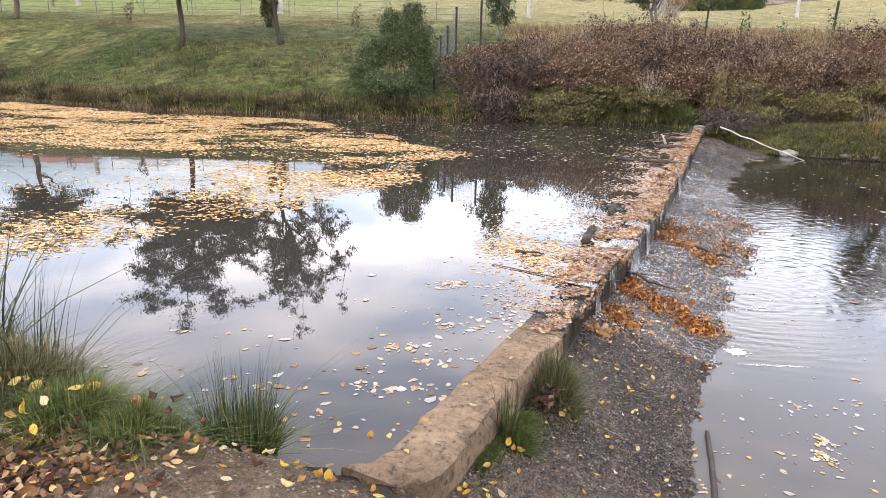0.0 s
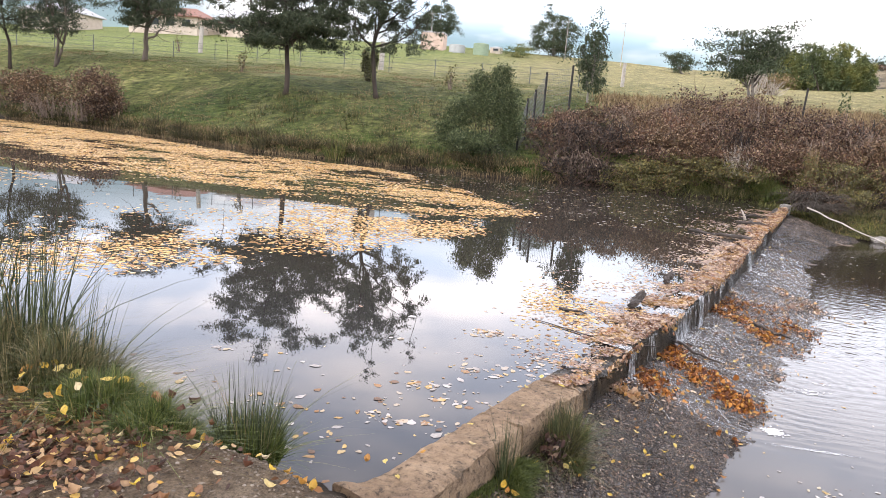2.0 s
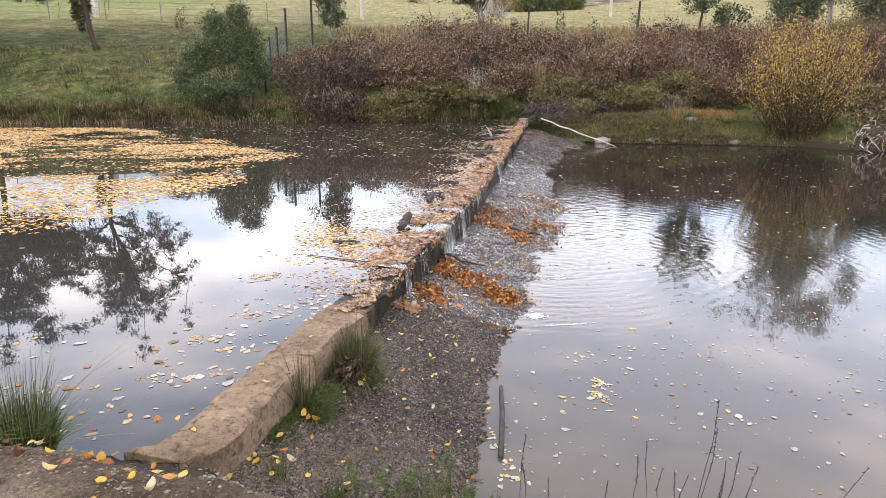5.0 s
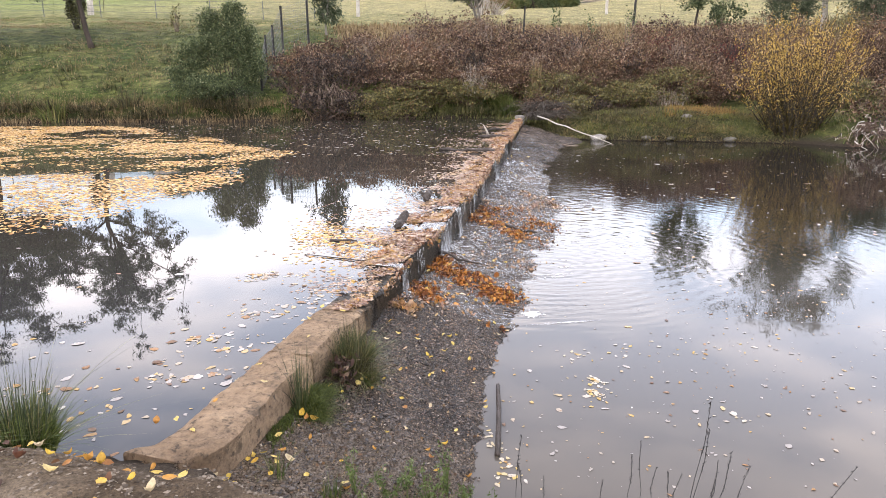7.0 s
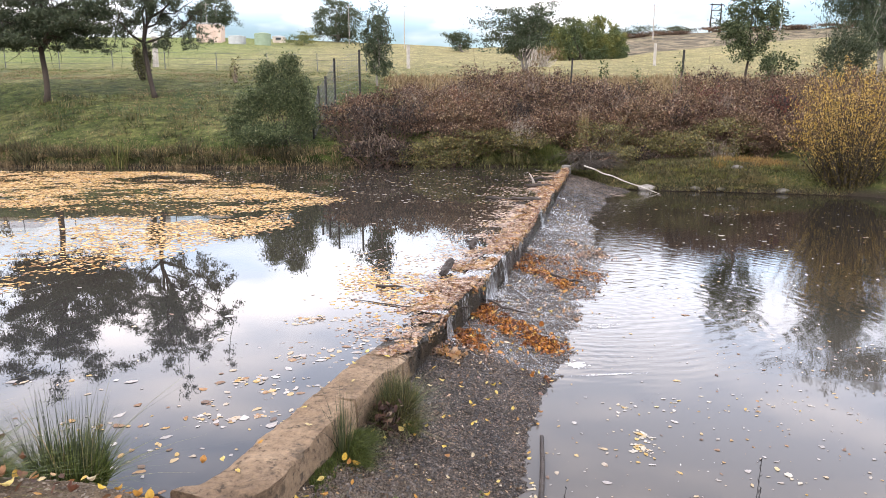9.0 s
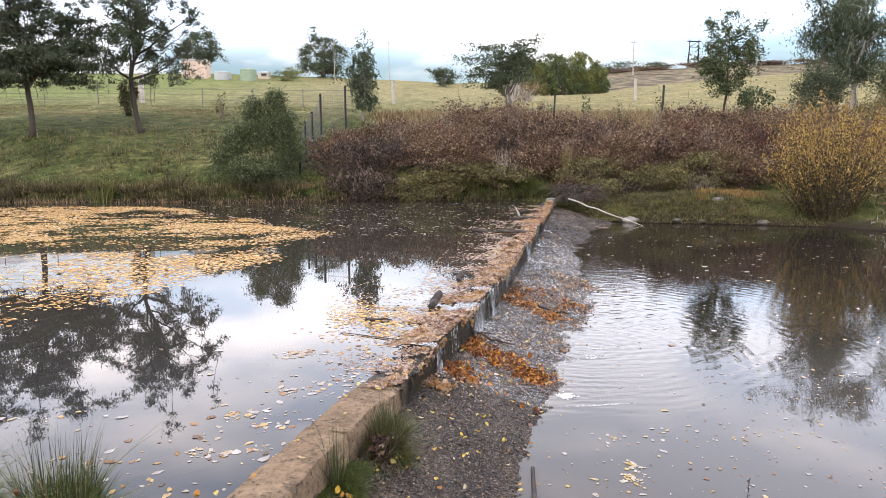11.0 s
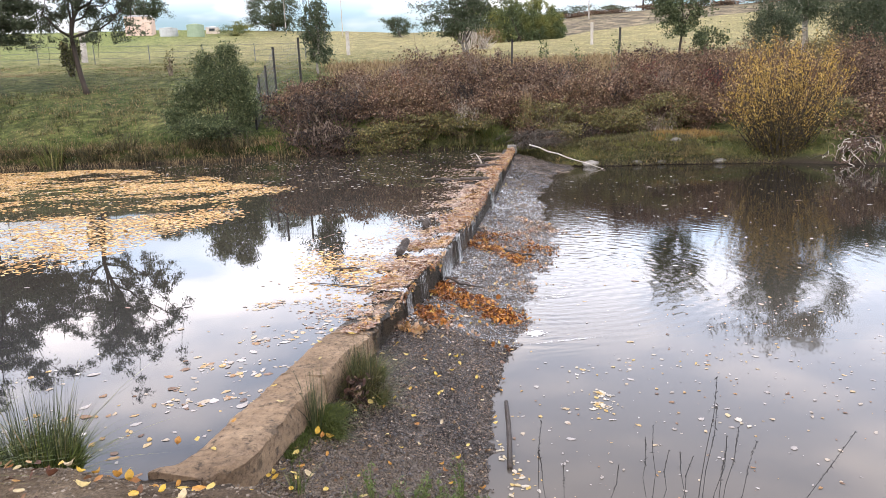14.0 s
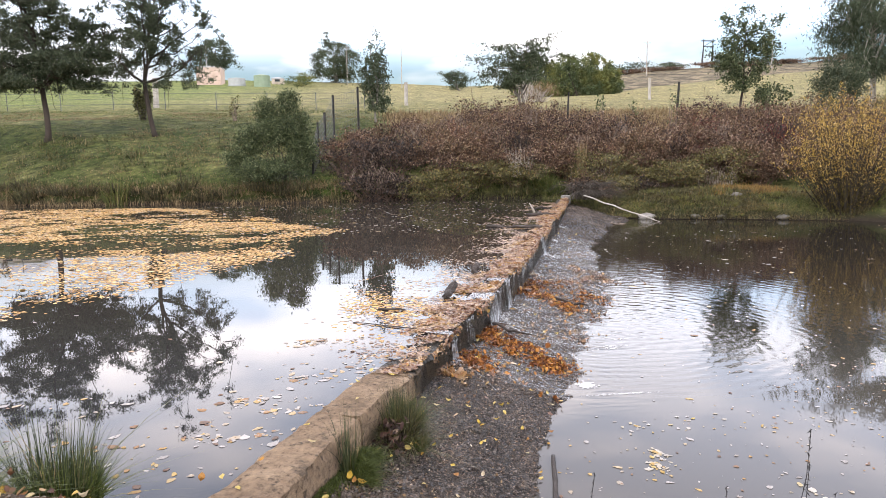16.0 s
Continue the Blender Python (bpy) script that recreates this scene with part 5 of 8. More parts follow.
# the wet leaf bank along the crest
n = 120000
s = rng.uniform(row_at(4.45), 1499, n).astype(int)
reach = np.interp(C_PTS[s, 1], [4.5, 5.0, 6.4, 7.4, 9, 13, 17, 21], [0.3, 0.6, 0.9, 1.05, 0.8, 0.9, 0.9, 0.3]) * (1 + 0.45 * rough2(C_PTS[s, 1], C_PTS[s, 1] * 0, 33, 0.9))
off = -reach * np.minimum(rng.uniform(0, 1, n), rng.uniform(0.1, 1.1, n)) ** 1.2
p = C_PTS[s] + C_OUT[s] * off[:, None]
thin = 0.06 + 1.7 * fractal(p[:, 0], p[:, 1], 35, 0.45) + 0.35 * smooth01((0.4 + off) / 0.35) - 0.55 * smooth01((-off - 0.25) / 0.4)
thin += 0.3 * smooth01((0.3 + off) / 0.2) - 0.8 * smooth01((-off / np.maximum(reach, 0.1) - 0.35) / 0.6) - 1.2 * smooth01((4.72 - p[:, 1]) / 0.22)
for yy, wd in ((5.78, 0.07), (7.42, 0.2), (8.25, 0.1), (12.55, 0.12)):
    thin -= 0.8 * np.exp(-((p[:, 1] - yy) / (wd * (0.6 + 0.8 * rng.uniform(0, 1, n)))) ** 2) * smooth01((off + 0.75) / 0.5)
keep = rng.uniform(0, 1, n) < thin + 0.25
p, off, s = p[keep], off[keep], s[keep]
z = np.where(off > -CREST_W, C_TOP[s] + 0.006, 0.004) + rng.uniform(0, 0.016, len(p)) * np.where(off > -CREST_W, 1.0, 0.4)
v, f = leaf_quads(np.column_stack([p, z]), np.interp(p[:, 1], [5, 20], [0.027, 0.055]) * rng.choice([0.7, 1.0, 1.5], len(p)), rng, 0.66, 0.85, six=True, fold=0.06)
tagged(mesh_ob("crest_leaf_bank", v, f, M_MATBROWN), "sodden brown and orange leaves banked along the weir crest", "leaves", kind="stuff")
n = 15000
s = rng.uniform(row_at(5.0), 1490, n).astype(int)
off = -0.3 - np.minimum(rng.exponential(0.3, n), 1.3) * np.interp(C_PTS[s, 1], [5, 6, 8, 10, 18, 21], [0.5, 1.0, 1.2, 0.7, 1.1, 0.4])
p = C_PTS[s] + C_OUT[s] * off[:, None]
keep = rng.uniform(0, 1, n) < 0.45 + 1.6 * fractal(p[:, 0], p[:, 1], 135, 0.55)
floating("leaf_fringe", p[keep], np.interp(p[keep][:, 1], [5, 20], [0.034, 0.07]), M_MATBROWN, "loose brown and yellow leaves thinning out behind the crest", rng, 0.002, 0.995, 0.8)
n = 3600
s = rng.uniform(row_at(4.8), 1490, n).astype(int)
dz = np.abs(rng.normal(0, 0.045, n))
keep = (fractal(C_PTS[s, 0], C_PTS[s, 1], 39, 0.7) > -0.1)
s, dz = s[keep], dz[keep]
p = C_PTS[s] + C_OUT[s] * (0.012 + 0.03 * rng.uniform(0, 1, len(s)))[:, None]
v, f = leaf_quads(np.column_stack([p, C_TOP[s] + 0.012 - dz]), np.interp(p[:, 1], [5, 20], [0.034, 0.06]), rng, 0.6, 0.0, 0.8, six=True, fold=0.2)
tagged(mesh_ob("overhanging_leaves", v, f, M_MATBROWN), "wet leaves hanging over the weir's downstream edge", "leaves", kind="stuff")
# the paler raft of leaves held behind the crest
n = 2200
x, y = rng.normal(0.7, 0.32, n), rng.normal(6.95, 0.5, n)
keep = inside_up(x, y) & (x > 0.2 - 0.1 * rng.uniform(0, 1, n)) & (fractal(x, y, 37, 0.5) > -0.2)
floating("leaf_raft", np.column_stack([x, y])[keep][::2], 0.048, M_MAT, "yellow leaves rafted behind the weir crest", rng)
# orange drifts on the apron
def drift(line, width, n, seed, material=M_DRIFT):
    rng = np.random.RandomState(seed)
    n = int(n * 1.9)
    k = max(5, n // 45)
    heaps = along(line, k)[0] + rng.normal(0, width * 0.75, (k, 2))
    pick = rng.choice(k, n, p=rng.dirichlet(np.full(k, 1.4)))
    p = heaps[pick] + rng.normal(0, width * 0.5, (n, 2)) * rng.choice([0.7, 1.0, 2.6], (n, 1), p=[0.5, 0.35, 0.15])
    z = apron_z(p[:, 0], p[:, 1]) + rng.uniform(0.004, 0.05, n) * (1 - 0.4 * rng.uniform(0, 1, n))
    v, f = leaf_quads(np.column_stack([p, z]), 0.038 * rng.choice([0.7, 1.0, 1.35], n), rng, 0.55, 0.3, six=True, fold=0.25)
    tagged(mesh_ob("leaf_drift", v, f, material), "wet orange leaves drifted against the rough apron", "leaves", "leaf drifts on the apron", "stuff")


drift([(1.62, 7.15), (1.72, 6.75), (1.95, 6.4), (2.12, 6.2), (2.35, 5.85)], 0.15, 1300, 1)
drift([(1.3, 6.0), (1.6, 5.62)], 0.13, 420, 2)
drift([(1.0, 5.5), (1.25, 5.35)], 0.09, 90, 3, M_MATBROWN)
drift([(2.5, 9.4), (2.95, 8.9), (3.3, 8.2)], 0.2, 700, 4)
drift([(2.9, 9.9), (3.7, 9.1)], 0.24, 420, 5)
drift([(2.9, 10.6), (3.7, 10.1)], 0.2, 120, 6, M_MATBROWN)
drift([(3.9, 11.3), (4.4, 10.4)], 0.14, 160, 7, M_MATBROWN)
drift([(1.93, 5.28), (2.05, 5.2)], 0.03, 14, 8)
drift([(1.25, 5.3), (2.1, 6.5), (3.1, 8.9), (3.9, 10.6)], 0.4, 520, 9, M_MATBROWN)
# leaves scattered on the lower water
n = 4200
x, y = rng.uniform(1.4, 16, n), 2.3 + 15 * rng.uniform(0, 1, n) ** 1.6
keep = crossings(x, y, RIVER) & (x > np.interp(y, [q[1] for q in FOOT], [q[0] for q in FOOT]) + 0.06) & (rng.uniform(0, 1, n) < np.where(y < 6, 0.42, 0.4))
floating("scattered_floating_leaves", np.column_stack([x, y])[keep], np.interp(y[keep], [3, 18], [0.031, 0.06]) * np.where(rng.uniform(0, 1, int(keep.sum())) < 0.15, 1.7, 1.0), M_PALELEAF, "pale leaves and flecks on the lower water", rng, LOW + 0.003, 0.999, 0.9, oval=True)
k = 900
x, y = rng.uniform(1.6, 7.0, k), rng.uniform(2.4, 6.0, k)
keep = crossings(x, y, RIVER) & (x > np.interp(y, [q[1] for q in FOOT], [q[0] for q in FOOT]) + 0.04) & (rng.uniform(0, 1, k) < 0.45 + 0.9 * fractal(x, y, 185, 0.8))
floating("fine_floating_flecks", np.column_stack([x, y])[keep], 0.024 * rng.choice([0.7, 1.0, 1.6], int(keep.sum())), M_PALELEAF, "small pale flecks of leaf drifting on the lower water", rng, LOW + 0.003, 0.999, 0.9, oval=True)
pts = np.concatenate([np.column_stack([rng.normal(cx, sx, k), rng.normal(cy, sy, k)]) for cx, cy, sx, sy, k in
                      ((2.42, 4.02, 0.045, 0.09, 38), (2.49, 4.14, 0.05, 0.05, 20), (1.53, 3.45, 0.03, 0.12, 26), (1.5, 3.15, 0.05, 0.08, 22), (2.75, 4.72, 0.25, 0.05, 16), (3.3, 4.55, 0.3, 0.06, 14), (2.55, 4.62, 0.05, 0.05, 8), (3.2, 3.5, 0.05, 0.04, 6), (4.0, 4.6, 0.2, 0.06, 8))])
floating("gathered_floating_leaves", pts, 0.042, M_GATHERED, "yellow leaves gathered on the lower water", rng, LOW + 0.003, 0.999, 0.9, oval=True)

# ---------- plants ----------
def tree(name, label, base, crown, trunk_r, fork, leaves, leaf_size, leaf_m, bark, seed, limbs=7, twigs=5, lean=(0, 0), group="", clump=0.16, aspect=0.45, droop=0.2, category="tree", stems=1, fill=0, floor=-0.2):
    """A tapered trunk, crooked limbs with twigs, and a crown of leaves gathered in uneven clumps at the twig ends."""
    rng = np.random.RandomState(seed)
    base = np.array(base, float)
    c, r = np.array(crown[:3], float) - base, np.array(crown[3:], float)
    ob = thing(name, label, category, tuple(base), group)
    tips = []
    for st in range(stems):
        foot = np.array([0, 0, -0.12]) + (rng.normal(0, 0.12, 3) * np.array([1, 1, 0]) if stems > 1 else 0)
        f = np.array([lean[0], lean[1], fork]) + (rng.normal(0, 0.25, 3) * np.array([1, 1, 0.3]) if stems > 1 else 0)
        top = c + np.array([0, 0, r[2] * 0.55]) + (rng.normal(0, 0.4, 3) * r * 0.6 if stems > 1 else 0)
        lower = bent(foot, f, rng, 0.05, 6)
        upper = bent(f, top, rng, 0.08, 7)
        path = np.concatenate([lower, upper[1:]])
        k = len(path)
        rad = np.interp(np.arange(k), [0, 1, 5, k - 1], [trunk_r * 1.35, trunk_r, trunk_r * 0.8, trunk_r * 0.12])
        part("trunk", tube(path, rad, 9), bark, ob, "", True)
        for i in range(max(2, limbs // stems)):
            q = rng.uniform(0.0, 0.75)
            a = upper[int(q * 6)]
            e = c + ellipsoid((0, 0, 0), r, 1, rng, 0.75)[0]
            if e[2] < a[2] - 0.3 * r[2]:
                e[2] = a[2] - 0.2 * r[2] * rng.uniform(0, 1)
            lp = bent(a, e, rng, 0.14, 7)
            lr = trunk_r * (0.55 - 0.3 * q)
            part("limb", tube(lp, [lr, lr * 0.15], 6), bark, ob, "", True)
            tw = []
            for j in range(twigs):
                b0 = lp[rng.randint(2, 7)]
                e2 = b0 + (rng.normal(0, 0.35, 3) + 0.2 * (b0 - c) / (np.linalg.norm(r) + 1e-6)) * r * 0.75
                tp = bent(b0, e2, rng, 0.15, 5)
                tw.append(tube(tp, [lr * 0.3, lr * 0.06], 4))
                tips += [tp[2], tp[3], tp[4]]
            tips.append(lp[-1])
            part("twig_spray", joined(tw), bark, ob)
    if fill:
        heads = ellipsoid((0, 0, 0), r * 0.95, fill * 3, rng, 0.55)
        tips += [c + q for q in heads[heads[:, 2] > floor * r[2]][:fill]]
    tips = np.array(tips)
    pick = tips[rng.randint(0, len(tips), leaves)]
    scale = rng.uniform(0.4, 1.5, len(tips))
    at = pick + rng.normal(0, 1, (leaves, 3)) * r * clump * np.array([1, 1, 0.6]) * rng.choice([0.5, 1.0, 1.3], leaves)[:, None]
    at = at[at[:, 2] > c[2] - r[2] * 0.95]
    part("crown", leaf_quads(at, leaf_size, rng, aspect, 0.0, droop), leaf_m, ob)
    return ob


def gz(x, y):
    return float(ground_z(np.array([x]), np.array([y]))[0])


def shrub(name, label, x, y, size, leaves, leaf_size, leaf_m, seed, stems=14, group="", aspect=0.45, category="bush", z=None, low=0.1, bark=M_TRUNK, droop=0.0, shell=0.35, inner=0.45, spiky=0.0, tight=1.0, lobes=None):
    """Stems that fan out from the ground, and leaves in bumpy clumps over a rounded, uneven outline."""
    rng = np.random.RandomState(seed)
    rx, ry, h = size
    z = gz(x, y) if z is None else z
    ob = thing(name, label, category, (x, y, z), group)
    n = max(18, int(leaves / (160 * tight ** 2)))
    d = rng.normal(0, 1, (n, 3))
    d[:, 2] = d[:, 2] * 1.1 + 0.15
    d /= np.linalg.norm(d, axis=1)[:, None]
    cl = d * np.array([rx, ry, h * 0.5]) * (rng.uniform(inner, 0.95, n) * rng.uniform(0.8, 1.1, n))[:, None] + np.array([0, 0, h * (0.45 + low * 0.3)])
    if lobes:
        w = np.array([q[3] * q[4] for q in lobes])
        at_lobe = np.array(lobes)[rng.choice(len(lobes), n, p=w / w.sum())]
        cl = d * np.column_stack([at_lobe[:, 3], at_lobe[:, 3] * 0.85, at_lobe[:, 4]]) * rng.uniform(inner, 1.0, n)[:, None] + at_lobe[:, :3]
    under = cl[:, 2] < h * 0.25
    cl[under, :2] *= 0.85
    cl[:, 2] = np.clip(cl[:, 2], h * (low + 0.04 * rng.uniform(0, 1, n)), h * 0.97)
    pieces = []
    for i in range(stems):
        q = cl[rng.randint(n)]
        pieces.append(tube(bent((rng.normal(0, rx * 0.15), rng.normal(0, ry * 0.15), -0.1), q * (1 + spiky * rng.uniform(0, 1) ** 2), rng, 0.08, 6), [0.03 * h / 2 + 0.008, 0.004] if not spiky else [0.012, 0.005], 5))
    part("stem_mass", joined(pieces), bark, ob)
    pick = cl[rng.randint(0, n, leaves)]
    at = pick + rng.normal(0, 1, (leaves, 3)) * np.array([rx, ry, h * 0.5]) * 0.19 * tight * rng.choice([0.6, 1.0, 1.25], leaves)[:, None]
    at[:, 2] = np.maximum(at[:, 2], 0.02)
    part("foliage", leaf_quads(at, leaf_size, rng, aspect, 0.0, droop), leaf_m, ob)
    return ob


# paddock trees on the far bank
tree("paddock_tree", "dark-leaved wattle tree with straight dark trunk in grass", (-13.1, 32, gz(-13.1, 32)), (-13.9, 32, 7.4, 3.7, 3.3, 3.0), 0.125, 2.3, 74000, 0.16, M_ACACIA, M_TRUNK, 1, 20, 9, (0.0, 0), "trees on the paddock", 0.055, 0.27)
tree("paddock_tree", "open-crowned wattle tree with leaning dark trunk", (-8.55, 32, gz(-8.55, 32)), (-7.8, 32, 7.4, 2.2, 2.0, 2.9), 0.11, 2.3, 23000, 0.15, M_ACACIA, M_TRUNK, 2, 15, 8, (-0.3, 0), "trees on the paddock", 0.055, 0.26)
tree("paddock_tree", "spreading dark tree with forked brown trunk", (-26.6, 41.3, gz(-26.6, 41.3)), (-26.2, 41.3, 7.9, 3.3, 2.9, 2.0), 0.17, 1.3, 26000, 0.17, M_ACACIA, M_BROWNBARK, 3, 12, 7, (0.1, 0), "trees on the paddock", 0.085, 0.27, fill=60)
tree("paddock_tree", "slim double-stemmed tree on the far bank", (-32.0, 40, gz(-32.0, 40)), (-32.2, 40, 7.2, 3.0, 2.6, 2.2), 0.1, 1.5, 15000, 0.17, M_ACACIA, M_BROWNBARK, 4, 8, 6, (0.2, 0), "trees on the paddock", 0.1, 0.25, stems=2)
tree("paddock_tree", "slim leafy tree on the far bank", (-35.2, 40, gz(-35.2, 40)), (-35.6, 40, 7.3, 3.0, 2.6, 2.6), 0.11, 1.6, 13000, 0.17, M_ACACIA, M_TRUNK, 5, 8, 6, (0, 0), "trees on the paddock", 0.13, 0.25)
tree("young_gum", "slender upright young gum tree beside a fence", (1.25, 36, gz(1.25, 36)), (1.25, 36, 5.35, 0.75, 0.75, 1.75), 0.06, 0.7, 7000, 0.12, M_GUM, M_GREYBARK, 6, 12, 6, (0, 0), "", 0.12, fill=50, floor=-0.95)
tree("gum_tree", "spreading olive-leaved gum above the brambles", (10.3, 42, gz(10.3, 42)), (10.5, 42, 6.85, 2.3, 2.0, 1.5), 0.1, 1.0, 12000, 0.14, M_GUM, M_GREYBARK, 7, 12, 6, (-0.1, 0), "", 0.13, stems=2)
tree("young_tree", "upright green-leaved young tree in dry grass", (19.3, 33, gz(19.3, 33)), (19.5, 33, 6.45, 1.35, 1.3, 2.2), 0.07, 1.6, 12000, 0.13, M_BUSH, M_TRUNK, 8, 11, 6, (0.15, 0), "", 0.1, fill=70, floor=-0.9)
tree("weeping_tree", "tall drooping gum with pale trunk", (29.0, 36, gz(29.0, 36)), (29.4, 36, 9.2, 3.3, 2.8, 4.1), 0.18, 2.0, 32000, 0.26, M_GUM, M_PALEWOOD, 9, 13, 7, (-0.2, 0), "", 0.1, 0.16, droop=1.2, fill=90, floor=-0.8)
shrub("dark_shrub", "dense dark green wattle shrub", 25.4, 34, (1.7, 1.4, 3.6), 8000, 0.22, M_ACACIA, 10, 16, "dark shrubs on the bank top", 0.16, spiky=0.35, tight=0.6)
shrub("dark_shrub", "dense dark green wattle shrub", 30.5, 33.5, (2.4, 1.8, 4.2), 14000, 0.22, M_ACACIA, 11, 16, "dark shrubs on the bank top", 0.16, spiky=0.3, tight=0.6)
shrub("dark_shrub", "rounded grey-green shrub on dry grass", 22.8, 36, (1.0, 0.9, 2.1), 1800, 0.15, M_BUSH, 12, 10, "dark shrubs on the bank top")
shrub("dark_shrub", "low dark scrubby wattle shrub", 34.5, 36, (2.8, 2.2, 5.0), 14000, 0.24, M_ACACIA, 13, 16, "dark shrubs on the bank top", 0.16, spiky=0.3, tight=0.6)

# the rounded bush by the fence
shrub("waterside_bush", "dense rounded green bush at the water's edge", -2.5, 25.05, (1.5, 1.25, 3.1), 34000, 0.1, M_BUSH, 20, 40, "", 0.28, low=0.02, inner=0.35, tight=0.36, spiky=0.15,
      lobes=[(0.1, 0, 1.75, 0.95, 0.8), (0.45, 0, 2.75, 0.5, 0.5), (-0.95, -0.1, 1.3, 0.6, 0.6), (0.95, -0.1, 1.0, 0.6, 0.7), (-0.4, -0.5, 0.4, 1.5, 0.4), (-0.35, 0.1, 2.45, 0.45, 0.45), (-1.4, -0.3, 0.6, 0.6, 0.5), (0.9, 0, 1.95, 0.4, 0.4)])

# brambles over the far bank
rng = np.random.RandomState(30)
k = 0
for row, (yy, top, x0, x1, step) in enumerate(((24.9, 2.35, 0.2, 7.8, 1.6), (26.3, 3.0, 0.4, 33, 1.9), (28.0, 3.75, 0.9, 33, 1.9), (23.7, 1.6, 9.2, 24, 2.1), (24.9, 2.5, 8.3, 30, 1.9), (24.25, 1.25, 0.4, 7.4, 1.4))):
    x = x0
    while x < x1:
        px, py = x + rng.uniform(-0.4, 0.4), yy + rng.uniform(-0.4, 0.4)
        if row == 3 and px > 15:
            py -= (px - 15) * 0.45
        g = gz(px, py)
        h = top - g + rng.uniform(-0.3, 0.3) + (0.3 if row in (1, 2) and px > 6 else 0.0)
        if row in (1, 2):
            h += float(np.interp(px, [0, 1.8, 4, 6.5, 7.6, 9.2, 12.5, 14.5, 20, 23], [-0.75, -0.5, -0.2, 0.2, 0.2, -0.35, -0.4, -0.1, -0.15, 0.25]))
        hollow = row in (0, 5) and px < 2.3
        greenish = (row == 5 and 2.6 < px and rng.uniform() < 0.8) or (row == 0 and px > 3 and rng.uniform() < 0.2) or (row == 3 and rng.uniform() < 0.3) or (row == 2 and rng.uniform() < 0.12)
        shrub("bramble_thicket", "green-yellow bramble thicket on the bank" if greenish else "dark half-bare bramble thicket at the water" if hollow else "tangled reddish-brown autumn bramble thicket", px, py, (1.6, 1.3, max(0.9, h)), 2200 if hollow else 4900, 0.088, M_BRAMBLE_GREEN if greenish else M_HOLLOW if hollow else M_BRAMBLE, 100 + k,
              54, "brambles on the far bank", 0.5, "brambles", low=0.05, bark=M_CANE, inner=0.45, spiky=0.5, tight=0.5)
        k += 1
        x += step
# brambles further up the river
for px, py, w, h in ((-26.6, 32.3, 2.0, 2.6), (-23.4, 32.0, 1.7, 2.6), (-22.4, 31.6, 1.0, 1.9), (-29.5, 33.3, 2.2, 2.2)):
    shrub("bramble_thicket", "brown-red brambles at the water's edge", px, py, (w, 1.2, h), 5600, 0.1, M_BRAMBLE, 200 + k, 16, "brambles upstream", 0.6, "brambles", low=0.05, bark=M_TWIG, spiky=0.3, tight=0.7)
    k += 1


def arching(name, label, x, y, z, n, length, height, seed, material, category, r=0.014, spread=math.pi, toward=-math.pi / 2, group=""):
    rng = np.random.RandomState(seed)
    ob = thing(name, label, category, (x, y, z), group)
    for i in range(n):
        a = toward + rng.uniform(-spread, spread)
        L, H = length * rng.uniform(0.5, 1.1), height * rng.uniform(0.6, 1.1)
        b = np.array([rng.normal(0, 0.25), rng.normal(0, 0.15), -0.05])
        s = np.linspace(0, 1, 9)
        path = np.column_stack([b[0] + np.cos(a) * L * s, b[1] + np.sin(a) * L * s, b[2] + H * np.sin(s * np.pi * 0.92) + rng.normal(0, 0.02, 9)])
        part("cane", tube(path, [r, r * 0.4], 5), material, ob)
    return ob


arching("dead_bramble_canes", "bleached arching bramble canes over the water", -25.8, 31.5, 0.3, 26, 1.1, 1.1, 1, M_TWIG, "dead canes", 0.014, 1.2)
arching("dead_bramble_canes", "bleached arching bramble canes over the water", -23.4, 31.2, 0.3, 26, 1.1, 1.0, 2, M_TWIG, "dead canes", 0.014, 1.2)
arching("dead_bramble_canes", "grey tangle of dead canes by the fence", 0.9, 24.5, 0.35, 26, 1.0, 0.9, 3, M_TWIG, "dead canes", 0.016, 1.4)
arching("dead_bramble_canes", "pale arching dead bramble canes", 12.6, 22.9, 0.2, 7, 1.0, 0.8, 4, M_TWIG, "dead canes", 0.011, 0.9)
rng = np.random.RandomState(59)
for i, (x, y, z) in enumerate(((0.9, 25.0, 1.2), (2.2, 25.4, 1.6), (3.6, 25.1, 1.3), (5.0, 25.6, 1.9), (6.6, 25.3, 1.6), (8.6, 25.0, 1.5), (10.2, 25.4, 1.9), (12.0, 24.9, 1.6), (4.3, 26.6, 2.4), (7.2, 27.0, 2.7), (10.8, 26.8, 2.3), (2.6, 26.8, 2.1), (14.2, 25.2, 1.9), (17.0, 25.5, 2.0))):
    arching("bare_canes", "tangle of thin bare bramble canes", x, y, z, 16, 1.0, 0.75, 250 + i, (M_TWIG, M_POST, M_TWIG)[i % 3], "canes", 0.011, math.pi, group="bare canes in the brambles")
